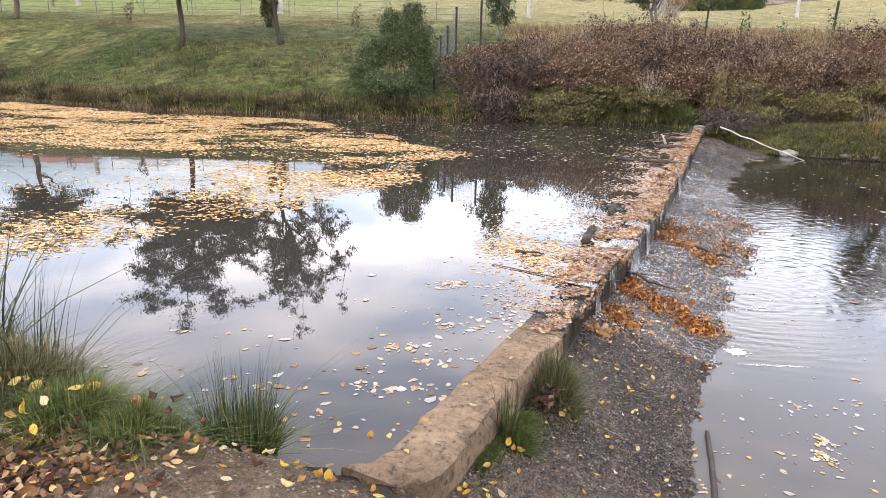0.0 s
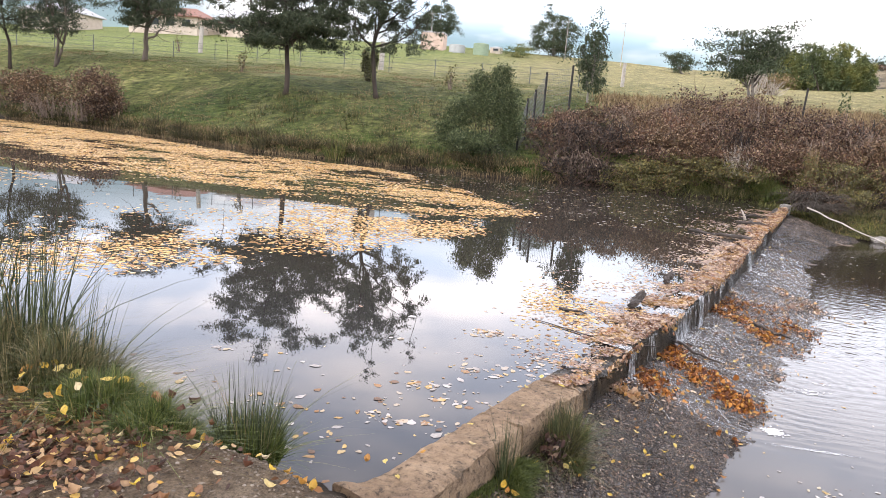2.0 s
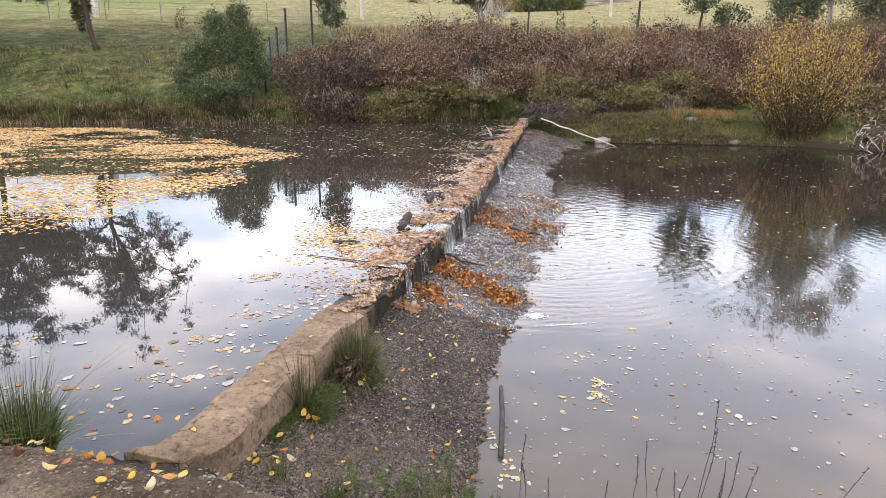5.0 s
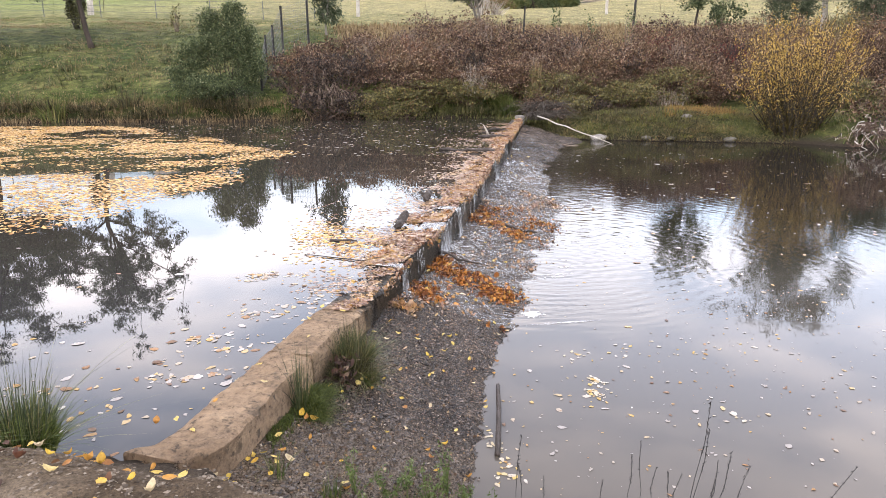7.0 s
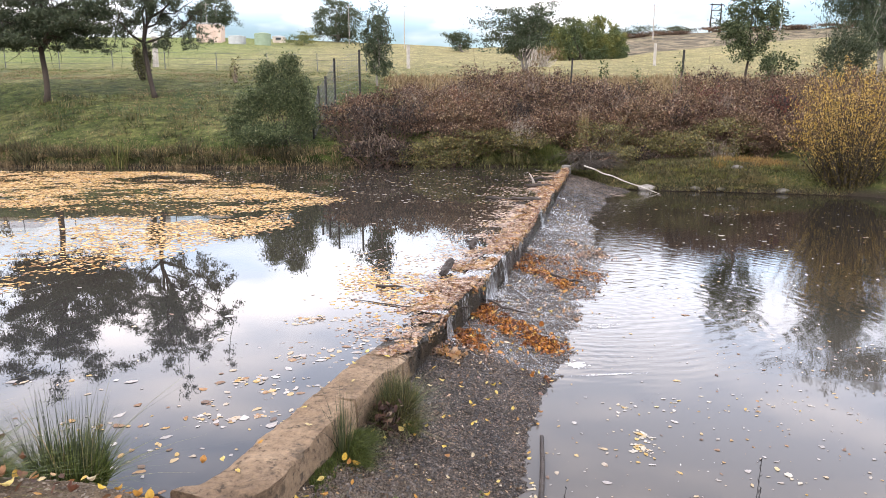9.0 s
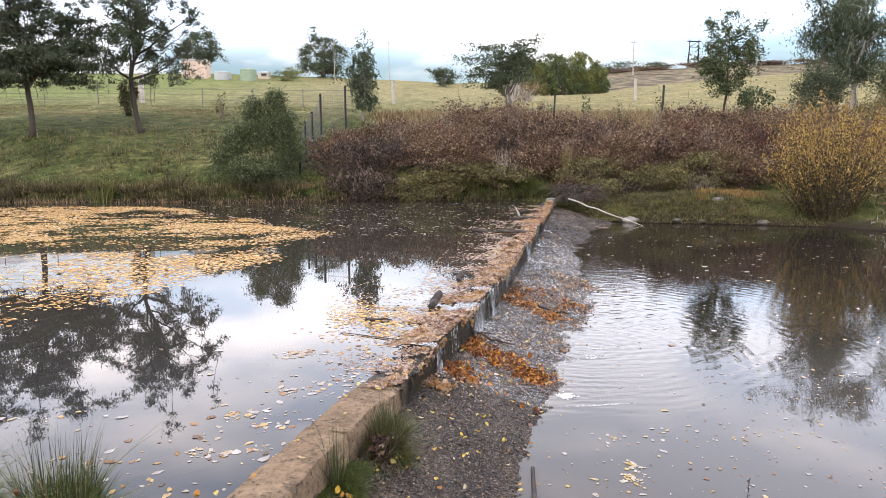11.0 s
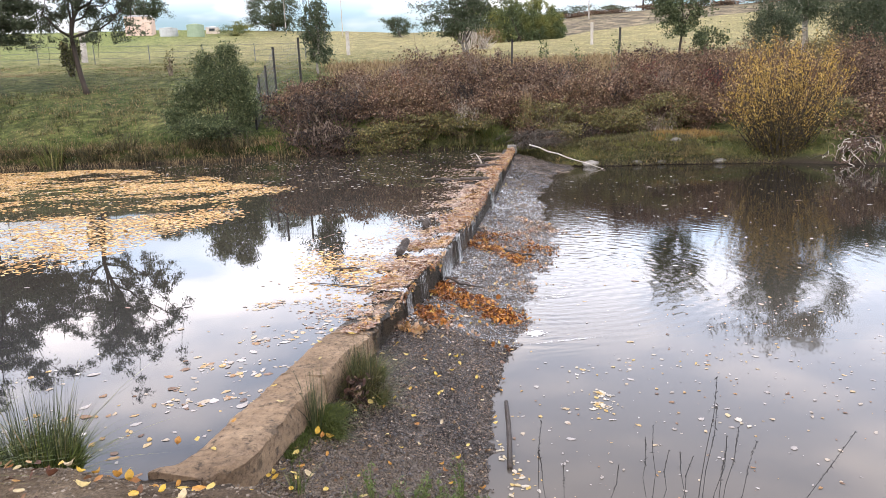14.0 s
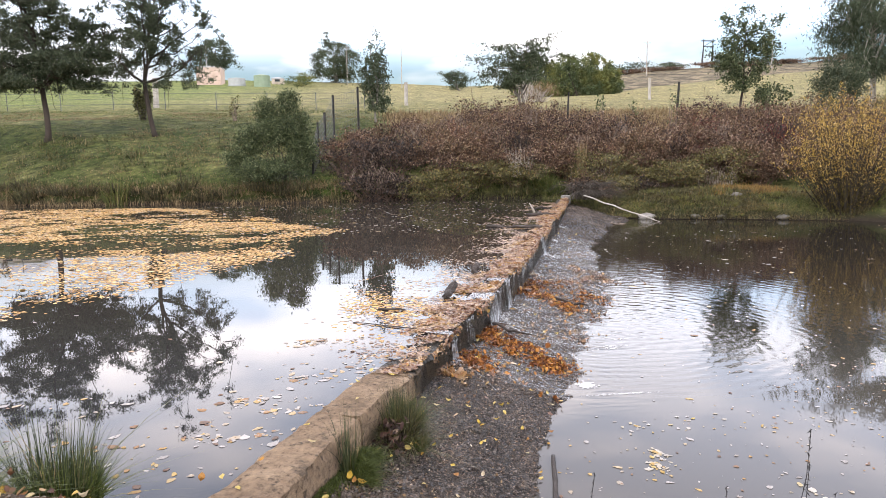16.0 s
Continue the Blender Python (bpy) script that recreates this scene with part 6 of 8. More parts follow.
# heap of driftwood at the water's edge
rng = np.random.RandomState(5)
heap = thing("driftwood_heap", "heap of bleached tangled roots at the waterline", "driftwood", (16.1, 16.95, -0.5))
for i in range(150):
    a, dome = rng.uniform(0, 2 * np.pi), i % 3 != 0
    q = np.linspace(0, 1, 8)
    if dome:
        r0, r1, h = rng.uniform(0.1, 0.45), rng.uniform(0.5, 0.8), rng.uniform(0.35, 0.75)
        turn = a + rng.normal(0, 0.9) * q
        path = np.column_stack([np.cos(turn) * (r0 + (r1 - r0) * q ** 0.7), np.sin(turn) * (r0 + (r1 - r0) * q ** 0.7) * 0.8, h * (1 - q ** 2.2)])
    else:
        b = np.array([rng.normal(0, 0.35), rng.normal(0, 0.25), rng.uniform(0.05, 0.6)])
        e = b + np.array([math.cos(a), math.sin(a) * 0.7, rng.normal(0, 0.25)]) * rng.uniform(0.3, 0.7)
        path = bent(b, e, rng, 0.3, 8)
    path = path + rng.normal(0, 0.02, (8, 3))
    path[:, 2] = np.maximum(path[:, 2], -0.04)
    part("branch", tube(path, [rng.uniform(0.009, 0.026), 0.006], 5), (M_PALEWOOD, M_CANE, M_TWIG, M_LOG, M_CANE)[i % 5], heap)
shrub("dry_brush", "dark brown dry brush behind driftwood", 17.4, 17.6, (1.5, 1.0, 1.35), 3600, 0.09, M_BRAMBLE, 77, 14, "", 0.5, "brush", bark=M_TWIG)


def rod_willow(x, y, seed):
    """Upright yellow rods fanned from one stool, with narrow leaves along them."""
    rng = np.random.RandomState(seed)
    z = -0.42
    ob = thing("willow_bush", "yellow autumn willow bush with upright rods at the water", "bush", (x, y, z))
    low, high, rods = [], [], []
    for i in range(270):
        a, s = rng.uniform(0, 2 * np.pi), rng.uniform(0.05, 1) ** 0.6
        b = np.array([math.cos(a) * 0.55 * s, math.sin(a) * 0.45 * s, 0.0])
        e = np.array([math.cos(a) * 2.25 * s, math.sin(a) * 1.6 * s, 3.5 * rng.choice([rng.uniform(0.5, 0.95), rng.uniform(0.9, 1.15)]) * (1 - 0.2 * s * s)])
        p = bent(b, e, rng, 0.06, 7)
        p[:, :2] += (np.linspace(0, 1, 7) ** 2)[:, None] * rng.normal(0, 0.12, 2)
        rods.append(tube(p, [0.013, 0.003], 4))
        for q in rng.uniform(0.02, 1.0, 84):
            j = min(5, int(q * 6))
            c = p[j] + (p[j + 1] - p[j]) * (q * 6 - j) + rng.normal(0, 0.035, 3)
            # leaves change from yellow to dark olive-brown towards the bottom of each rod
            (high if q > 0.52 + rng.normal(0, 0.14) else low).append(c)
    part("rod_fan", joined(rods), M_TRUNK, ob)
    part("upper_foliage", leaf_quads(np.array(high), 0.085, rng, 0.2, 0, -1.0), M_WILLOW, ob, "bright yellow narrow leaves")
    part("lower_foliage", leaf_quads(np.array(low), 0.085, rng, 0.28, 0, -0.2), M_WILLOW_LOW, ob, "dark olive narrow leaves lower on the rods")


rod_willow(14.75, 18.75, 4)

# ---------- grasses of the far bank ----------
def tufts(name, label, xy, height, width, material, seed, per=5, spread=0.09, lean=0.5, z=None, category="grass"):
    rng = np.random.RandomState(seed)
    zz = ground_z(xy[:, 0], xy[:, 1]) if z is None else z
    at = np.repeat(np.column_stack([xy, zz - 0.02]), per, 0)
    at[:, :2] += rng.normal(0, spread, (len(at), 2))
    h = np.repeat(height * rng.uniform(0.6, 1.3, len(xy)), per) if np.isscalar(height) else np.repeat(height, per)
    v, f = blades(at, h, width, rng, lean)
    return tagged(mesh_ob(name, v, f, material), label, category, kind="stuff")


def spread_over(n, x0, x1, y0, y1, rng):
    x, y = rng.uniform(x0, x1, n), rng.uniform(y0, y1, n)
    ok = ~crossings(x, y, RIVER)
    return np.column_stack([x, y])[ok]


rng = np.random.RandomState(40)
xy = spread_over(24000, -42, 2.5, 24, 47, rng)
keep = fractal(xy[:, 0], xy[:, 1], 45, 2.2) > -0.25
tufts("paddock_grass", "short uneven green and straw grass on the paddock", xy[keep], 0.07, 0.036, M_FIELD, 41, 5, 0.18, 1.0)
keep = fractal(xy[:, 0], xy[:, 1], 47, 2.8) > 0.1
tufts("paddock_dry_tufts", "dry straw tufts on the paddock", xy[keep], 0.09, 0.025, M_DRYGRASS, 42, 6, 0.15, 1.0)
# overhanging grass along the water's edge
p, s = along([q for q in FAR_SHORE if q[0] < 7.0 and q[0] > -34], 2600)
p = p[p[:, 0] < 0.8] + rng.normal(0, 0.22, (int((p[:, 0] < 0.8).sum()), 2)) + np.array([0, 0.25])
tufts("bank_edge_grass", "long dry grass hanging over the bank edge", p, 0.24, 0.022, M_DRYGRASS, 43, 8, 0.12, 1.3, z=np.maximum(ground_z(p[:, 0], p[:, 1]), 0.02))
tufts("bank_edge_green", "rank green grass along the bank edge", p[::2] + np.array([0, 0.5]), 0.18, 0.025, M_FIELD, 44, 8, 0.16, 1.0)
p, s = along([q for q in FAR_SHORE if 0.5 < q[0] < 8.4 and q[1] > 20], 420)
p = p + rng.normal(0, 0.2, p.shape) + np.array([0.1, 0.15])
p = p[p[:, 0] > 2.6]
tufts("weir_end_grass", "rank green and yellow grass at the foot of the brambles", p, 0.2, 0.022, M_WEEDY, 49, 8, 0.16, 1.3, z=np.maximum(ground_z(p[:, 0], p[:, 1]), 0.0))
# grassy bench below the brambles
xy = spread_over(7600, 7.2, 17, 18.3, 23.8, rng)
patch = fractal(xy[:, 0], xy[:, 1], 245, 1.5)
green = patch > -0.05
tufts("bench_grass", "green grass on the low bank below the brambles", xy[green], 0.11, 0.018, M_BENCH, 45, 8, 0.18, 1.8)
tufts("bench_olive_grass", "olive and straw grass on the low bank", xy[~green], 0.11, 0.018, M_BENCHDRY, 245, 8, 0.18, 1.8)
tufts("bench_dead_grass", "dark dead grass on the low bank", xy[(patch < -0.25)], 0.16, 0.022, M_TUSSOCK, 145, 8, 0.14, 1.2)
rusty = (np.abs(xy[:, 0] - 11.9) < 2.2) & (xy[:, 1] > 20.6) & (xy[:, 1] < 22.4) & (patch > -0.15)
tufts("bench_rusty_grass", "orange-brown dying grass on the low bank", xy[rusty], 0.26, 0.02, M_RUSTY, 46, 9, 0.14, 0.8)
xy = spread_over(3000, 15.5, 34, 12.5, 23, rng)
tufts("bench_grass_beyond", "rough grass on the far low bank", xy, 0.25, 0.03, M_FIELD, 47, 8, 0.2, 0.8)
rng = np.random.RandomState(143)
xy = spread_over(1500, -40, 0.5, 24, 33, rng)
keep = (fractal(xy[:, 0], xy[:, 1], 145, 1.6) > 0.0) & (ground_z(xy[:, 0], xy[:, 1]) < 2.6)
tufts("slope_tussocks", "rank dark green tussocks on the far slope", xy[keep], 0.3, 0.03, M_OLIVE, 144, 16, 0.16, 1.0)
# dry field grass on the hill to the right
xy = spread_over(9000, 2, 40, 29.5, 41, rng)
tufts("dry_field_grass", "pale dry grass on the rising field", xy, 0.4, 0.06, M_DRYGRASS, 48, 4, 0.22, 0.5)


def clump(name, label, x, y, z, n, height, width, radius, material, seed, lean=0.3, category="grass", group="", extra=None, dome=0.0):
    rng = np.random.RandomState(seed)
    ob = thing(name, label, category, (x, y, z), group)
    a = rng.uniform(0, 6.283, n)
    r = radius * np.sqrt(rng.uniform(0, 1, n))
    at = np.column_stack([np.cos(a) * r, np.sin(a) * r, -0.02 + dome * (1 - (r / radius) ** 2)])
    if dome:
        at[:, :2] += 0.25 * radius * np.column_stack([rough2(at[:, 0], at[:, 1], seed, 0.05), rough2(at[:, 0], at[:, 1], seed + 1, 0.05)])
    d = np.column_stack([np.cos(a), np.sin(a), np.zeros(n)]) * (r / radius)[:, None] * 1.0
    part("tuft", blades(at, height, width, rng, lean, d, 5 if y < 8 else 3), material, ob)
    if extra:
        n2, h2, w2, m2 = extra
        a = rng.uniform(0, 6.283, n2)
        r = radius * 1.1 * np.sqrt(rng.uniform(0, 1, n2))
        at = np.column_stack([np.cos(a) * r, np.sin(a) * r, np.full(n2, -0.02)])
        d = np.column_stack([np.cos(a), np.sin(a), np.zeros(n2)]) * (r / radius)[:, None]
        part("undergrowth", blades(at, h2, w2, rng, 0.7, d, 4), m2, ob, "soft green grass at the base")
    return ob


clump("reed_clump", "green flag-leaved reeds at the water's edge", -8.05, 25.1, 0.02, 90, 1.1, 0.04, 0.4, M_WEEDY, 50, 0.7, "reeds")
clump("reed_clump", "green flag-leaved reeds by the bush", -0.4, 24.1, 0.02, 60, 0.6, 0.03, 0.4, M_OLIVE, 52, 0.9, "reeds")
clump("dead_stalks", "pale dead plume stalks above the weir end", 8.3, 23.9, 0.7, 230, 1.3, 0.026, 0.15, M_DRYGRASS, 51, 0.08, "dead stalks")
clump("dead_stalks", "pale feathery dead stalks among brambles", 6.1, 24.15, 0.75, 230, 1.25, 0.009, 0.4, M_PALEWOOD, 53, 0.3, "dead stalks")
for i, (x, y, h) in enumerate(((10.2, 24.0, 0.9), (11.4, 23.9, 1.0), (12.3, 24.1, 1.1), (13.4, 23.6, 0.95), (11.9, 24.3, 1.2), (9.2, 24.0, 1.1))):
    clump("dead_stalks", "thin pale dead stalks at the foot of the brambles", x, y, gz(x, y), 90, h, 0.009, 0.4, M_PALEWOOD if i % 2 else M_DRYGRASS, 54 + i, 0.4, "dead stalks", "dead stalks below the brambles")
for i, (x, y, h) in enumerate(((-6.0, 37.3, 1.3), (-18.8, 39, 1.2), (-33.9, 57.7, 2.0), (10.9, 29.3, 1.6), (12.5, 29.6, 1.3), (14.2, 29.2, 1.5), (18.8, 29.5, 1.4))):
    shrub("sapling", "thin twiggy sapling in the grass", x, y, (0.35, 0.35, h * (1 if i < 3 else 1.6)), 220, 0.11, M_BRAMBLE_GREEN if i < 3 else M_BUSH, 300 + i, 8, "saplings", low=0.3, category="sapling", bark=M_TWIG)

# soft green growth at the foot of the brambles behind the weir's end
rng = np.random.RandomState(149)
for i in range(26):
    x = rng.uniform(3.2, 7.3)
    y = np.interp(x, [3, 5.5, 6.6, 7.3], [24.25, 23.95, 23.8, 23.0]) + rng.uniform(0.0, 0.7)
    clump("grass_mound", "soft rank yellow-green grass below the brambles", x, y, max(0.05, gz(x, y)), 260, rng.uniform(0.25, 0.5), 0.022, rng.uniform(0.3, 0.5), (M_MOUND, M_WEEDY, M_OLIVE)[i % 3], 1200 + i, 1.2, "grass", "grass below the brambles", None, 0.15)

# dead tussocks along the water's edge and on the low bank
rng = np.random.RandomState(49)
p, s = along([q for q in FAR_SHORE if -31 < q[0] < 0.3], 46)
for i, (x, y) in enumerate(p):
    x, y = x + rng.normal(0, 0.3), y + rng.uniform(0.0, 0.35)
    clump("grass_tussock", "dark brown dead tussock hanging over the water", x, y, max(0.1, gz(x, y)), 130, rng.uniform(0.4, 0.75), 0.03, rng.uniform(0.25, 0.5), M_TUSSOCK, 900 + i, 1.3, "tussock", "tussocks along the far bank")
for i in range(170):
    x, y = rng.uniform(7.6, 21), rng.uniform(19.4, 23)
    if x > 14.5:
        y -= (x - 14.5) * 0.45
    if crossings(np.array([x]), np.array([y]), RIVER)[0]:
        continue
    clump("grass_tussock", "olive and straw grass tussock on the low bank", x, y, gz(x, y), 120, rng.uniform(0.1, 0.26), 0.022, rng.uniform(0.2, 0.5), (M_BENCH, M_TUSSOCK, M_BENCHDRY, M_OLIVE, M_BENCH, M_BENCHDRY)[i % 6], 960 + i, 1.6, "tussock", "tussocks on the low bank")
for i, (x, y, w, h) in enumerate(((14.3, 27.2, 1.1, 1.75), (17.0, 26.6, 1.0, 1.6), (14.6, 25.6, 0.7, 1.0), (21.5, 26.5, 1.2, 1.6))):
    shrub("red_bramble", "crimson-leaved bramble patch among brown ones", x, y - 0.7, (w, 0.8, h + 0.4), 2600, 0.085, M_RED, 990 + i, 16, "red brambles", 0.6, "brambles", bark=M_TWIG, spiky=0.2)

# ---------- fences ----------
def fence_post(parent, x, y, top, r, material, lean=0.0):
    z = gz(x, y)
    return part("post", tube([(x, y, z - 0.2), (x + lean * 0.5, y, (z + top) / 2), (x + lean, y, top)], [r, r * 0.96], 8), material, parent)


fence = thing("fence", "dark post fence with wire netting running up the bank", "fence", (0, 0, 0))
FP = [(-1.3, 25.6, 2.0), (-1.16, 27.0, 2.88), (-0.96, 28.5, 3.31), (-0.68, 30.6, 4.17), (0.39, 33.0, 4.74)]
for x, y, t in FP:
    fence_post(fence, x, y, t, 0.05 if t > 3 else 0.04, M_POST)
wires = []
for (xa, ya, ta), (xb, yb, tb) in zip(FP, FP[1:]):
    za, zb = gz(xa, ya), gz(xb, yb)
    for q in np.linspace(0.08, 0.95, 8):
        wires.append(tube([(xa, ya, za + (ta - za) * q), ((xa + xb) / 2, (ya + yb) / 2, (za + zb) / 2 + ((ta - za) + (tb - zb)) / 2 * q - 0.02), (xb, yb, zb + (tb - zb) * q)], [0.005], 4))
    for q in np.linspace(0.05, 0.95, 14):
        x, y = xa + (xb - xa) * q, ya + (yb - ya) * q
        b, t = za + (zb - za) * q, ta + (tb - ta) * q
        wires.append(tube([(x, y, b), (x, y, t - 0.08)], [0.004], 4))
part("wire_netting", joined(wires), M_WIRE, fence, "grey wire netting")
net = []
for q in np.linspace(0, 1, 9):
    net.append(tube([(-2.6 + 0.75 * q, 24.35, 1.35 - 0.25 * q), (-2.2 + 0.75 * q, 24.0, -0.05)], [0.0025], 4))
    net.append(tube([(-2.62 + 0.4 * q, 24.36 - 0.3 * q, 1.35 - 1.35 * q), (-1.8 + 0.4 * q, 24.36 - 0.3 * q, 1.1 - 1.1 * q)], [0.003], 4))
tagged(mesh_ob("loose_wire_netting", *joined(net), M_POST), "loose grey wire netting hanging to the water", "wire netting")
for i, (x, y, top, r, m, lean) in enumerate(((3.77, 50, 6.6, 0.13, M_WPOST, 0), (-32.1, 58, 8.0, 0.2, M_WPOST, 0.12), (-13.4, 50, 6.95, 0.2, M_WPOST, 0.05), (16.05, 33, 4.9, 0.06, M_POST, 0.08), (26.1, 60, 7.9, 0.14, M_WPOST, 0),
                                             (11.4, 36, 4.7, 0.05, M_POST, 0.05), (-44, 46, 6.0, 0.12, M_WPOST, 0))):
    ob = thing("fence_post", "weathered grey timber strainer post in the paddock" if m is M_WPOST else "dark leaning fence post", "post", (0, 0, 0), "paddock fence posts")
    fence_post(ob, x, y, top, r, m, lean)
line = thing("paddock_fence", "thin wire paddock fence with slim steel posts", "fence", (0, 0, 0))
px = np.arange(-60, 4, 3.2)
for x in px:
    fence_post(line, x, 47, gz(x, 47) + 1.15, 0.025, M_WIRE)
for h in (0.35, 0.7, 1.05):
    part("wire", tube([(x, 47, gz(x, 47) + h) for x in px], [0.008], 4), M_WIRE, line)
# old ivy-clad stump behind the leaning tree
shrub("ivy_stump", "old trunk smothered in grey-green ivy", -10.75, 38, (0.5, 0.45, 2.0), 2600, 0.12, M_WALLGRASS, 60, 10, low=0.05, category="stump", bark=M_GREYBARK)

for i, (x, y, w, h) in enumerate(((22.4, 90, 2.8, 6.0), (25.0, 91, 2.9, 6.0), (28.0, 90, 3.2, 7.6), (30.9, 91, 2.7, 6.6), (33.0, 90, 2.0, 5.4))):
    q = np.random.RandomState(520 + i)
    heads = [(q.uniform(-0.85, 0.85) * w, q.uniform(-1.2, 0.6), h * q.uniform(0.08, 0.5), w * q.uniform(0.3, 0.46), h * q.uniform(0.14, 0.2)) for k in range(24)]
    heads += [(q.uniform(-0.4, 0.4) * w, q.uniform(-0.8, 0.4), h * q.uniform(0.55, 0.76), w * q.uniform(0.28, 0.42), h * q.uniform(0.11, 0.14)) for k in range(6)]
    shrub("hill_tree", "dense rounded yellow-green tree", x, y, (w, 2.6, h), 13000, 0.27, M_HEDGE, 500 + i, 10, "rounded trees on the hill", z=gz(x, y) - 0.3, low=-0.02, category="tree", inner=0.55, tight=0.34, lobes=heads)
shrub("dry_scrub", "pale leafless scrub thicket", 14.8, 55, (1.7, 1.2, 1.75), 900, 0.16, M_DRYGRASS, 80, 60, category="scrub", bark=M_PALEWOOD, low=0.05)
arching("dry_thicket", "pale dry leafless thicket", 13.6, 54.5, gz(13.6, 54.5), 40, 0.9, 1.8, 81, M_PALEWOOD, "scrub", 0.02, 3.1)

# ---------- the skyline ----------
def rise(x, y):
    return float(np.interp(y, [16, 24, 27, 30, 32, 36, 50, 70, 95, 112, 135], [0.1, 0.55, 1.35, 2.1, 2.55, 3.25, 5.0, 7.5, 11.3, 14.0, 15.0]))


before = set(scene.objects)
M_TANK = surface("green_tank_steel", [(0.35, (0.23, 0.30, 0.2)), (0.65, (0.27, 0.34, 0.24))], G1, 1, 12, (0.5, 0.7), 0.1, 0.01)
M_TANKGREY = surface("grey_tank_steel", [(0.35, (0.36, 0.37, 0.36)), (0.65, (0.44, 0.45, 0.44))], G1, 1, 12, (0.4, 0.6), 0.1, 0.01)
M_WALL = surface("cream_render", [(0.35, (0.52, 0.43, 0.35)), (0.65, (0.62, 0.53, 0.44))], G1, 1, 8, (0.8, 0.95), 0.1, 0.01)
M_PINK = surface("pink_brick_far", [(0.35, (0.56, 0.41, 0.33)), (0.65, (0.66, 0.5, 0.41))], G1, 1, 8, (0.8, 0.95), 0.1, 0.01)
M_ROOF = surface("red_tiled_roof", [(0.35, (0.24, 0.12, 0.09)), (0.65, (0.32, 0.17, 0.13))], G1, 1, 10, (0.7, 0.9), 0.2, 0.02)
M_ROOFGREY = surface("grey_sheet_roof", [(0.35, (0.4, 0.4, 0.4)), (0.65, (0.5, 0.5, 0.5))], G1, 1, 10, (0.4, 0.7), 0.1, 0.02)
M_GLASS = surface("dark_window", [(0.35, (0.03, 0.035, 0.04)), (0.65, (0.05, 0.055, 0.06))], G1, 1, 5, (0.05, 0.1), 0.0, 0.01)


def water_tank(x, y, r, h, material, label):
    z = rise(x, y)
    ob = thing("water_tank", label, "water tank", (x, y, z), "water tanks on the hill")
    rings = []
    prof = [(r, -0.3)] + [(r * (1 + 0.012 * (i % 2)), h * i / 12) for i in range(13)] + [(r * 0.97, h * 1.01), (r * 0.4, h * 1.10), (0.05, h * 1.13)]
    n = 28
    for rr, zz in prof:
        rings += [(rr * math.cos(2 * math.pi * k / n), rr * math.sin(2 * math.pi * k / n), zz) for k in range(n)]
    f = [(i * n + k, i * n + (k + 1) % n, (i + 1) * n + (k + 1) % n, (i + 1) * n + k) for i in range(len(prof) - 1) for k in range(n)]
    part("body", (np.array(rings[:14 * n]), [q for q in f if max(q) < 14 * n]), material, ob, "corrugated tank wall")
    part("lid", (np.array(rings[13 * n:]), [tuple(i - 13 * n for i in q) for q in f if min(q) >= 13 * n]), material, ob)


water_tank(-12.2, 95, 1.05, 1.45, M_TANK, "round pale green steel water tank on the skyline")
water_tank(-15.6, 96, 1.1, 1.0, M_TANKGREY, "low grey water tank on the skyline")


def house(x, y, w, d, h, wall, roof, label, windows, seed, gable=1.6):
    z = rise(x, y)
    ob = thing("house", label, "house", (x, y, z), "houses on the hill")
    part("wall", box(0, 0, h / 2 - 0.4, w, d, h + 0.8, 0, 0.02), wall, ob)
    e = 0.45 if w > 5 else 0.06
    v = [(-w / 2 - e, -d / 2 - e, h), (w / 2 + e, -d / 2 - e, h), (w / 2 + e, d / 2 + e, h), (-w / 2 - e, d / 2 + e, h), (-w / 2 + d * 0.3, 0, h + gable), (w / 2 - d * 0.3, 0, h + gable),
         (-w / 2 - e, -d / 2 - e, h - 0.15), (w / 2 + e, -d / 2 - e, h - 0.15), (w / 2 + e, d / 2 + e, h - 0.15), (-w / 2 - e, d / 2 + e, h - 0.15)]
    part("roof", (v, [(0, 1, 5, 4), (1, 2, 5), (2, 3, 4, 5), (3, 0, 4), (6, 7, 1, 0), (7, 8, 2, 1), (8, 9, 3, 2), (9, 6, 0, 3), (9, 8, 7, 6)]), roof, ob)
    for i in range(windows):
        wx = -w / 2 + w * (i + 0.7) / (windows + 0.4)
        win = part("window", box(wx, -d / 2 - 0.02, h * 0.55, w / (windows * 2.2), 0.08, h * 0.42), M_GLASS, ob)
        part("sill", box(wx, -d / 2 - 0.06, h * 0.33, w / (windows * 2.1), 0.14, 0.06), M_WPOST, win)


house(-60, 101, 11, 8, 2.2, M_WALL, M_ROOF, "low cream house with red tiled roof on the hill", 4, 1)
house(-48, 103, 8, 7, 2.3, M_WALL, M_ROOFGREY, "low cream house with grey roof on the hill", 3, 2)
house(-79, 100, 9, 7, 2.4, M_WALL, M_ROOFGREY, "white shed with grey roof on the hill", 2, 3)
house(-19.7, 100, 3.2, 3, 2.3, M_PINK, M_ROOFGREY, "small pink brick building on the skyline", 0, 4, 0.25)
house(-11.0, 103, 1.6, 2, 0.8, M_WALL, M_ROOFGREY, "pale low shed on the skyline", 1, 5, 0.2)
tree("skyline_gum", "dark broad-crowned gum tree on the skyline", (-3.0, 110, rise(-3, 110)), (-3.0, 110, 16.9, 3.6, 3.3, 3.3), 0.3, 0.9, 16000, 0.24, M_GUM, M_GREYBARK, 70, 9, 3, (0, 0), "gums on the skyline", 0.12, fill=150, floor=-0.8)
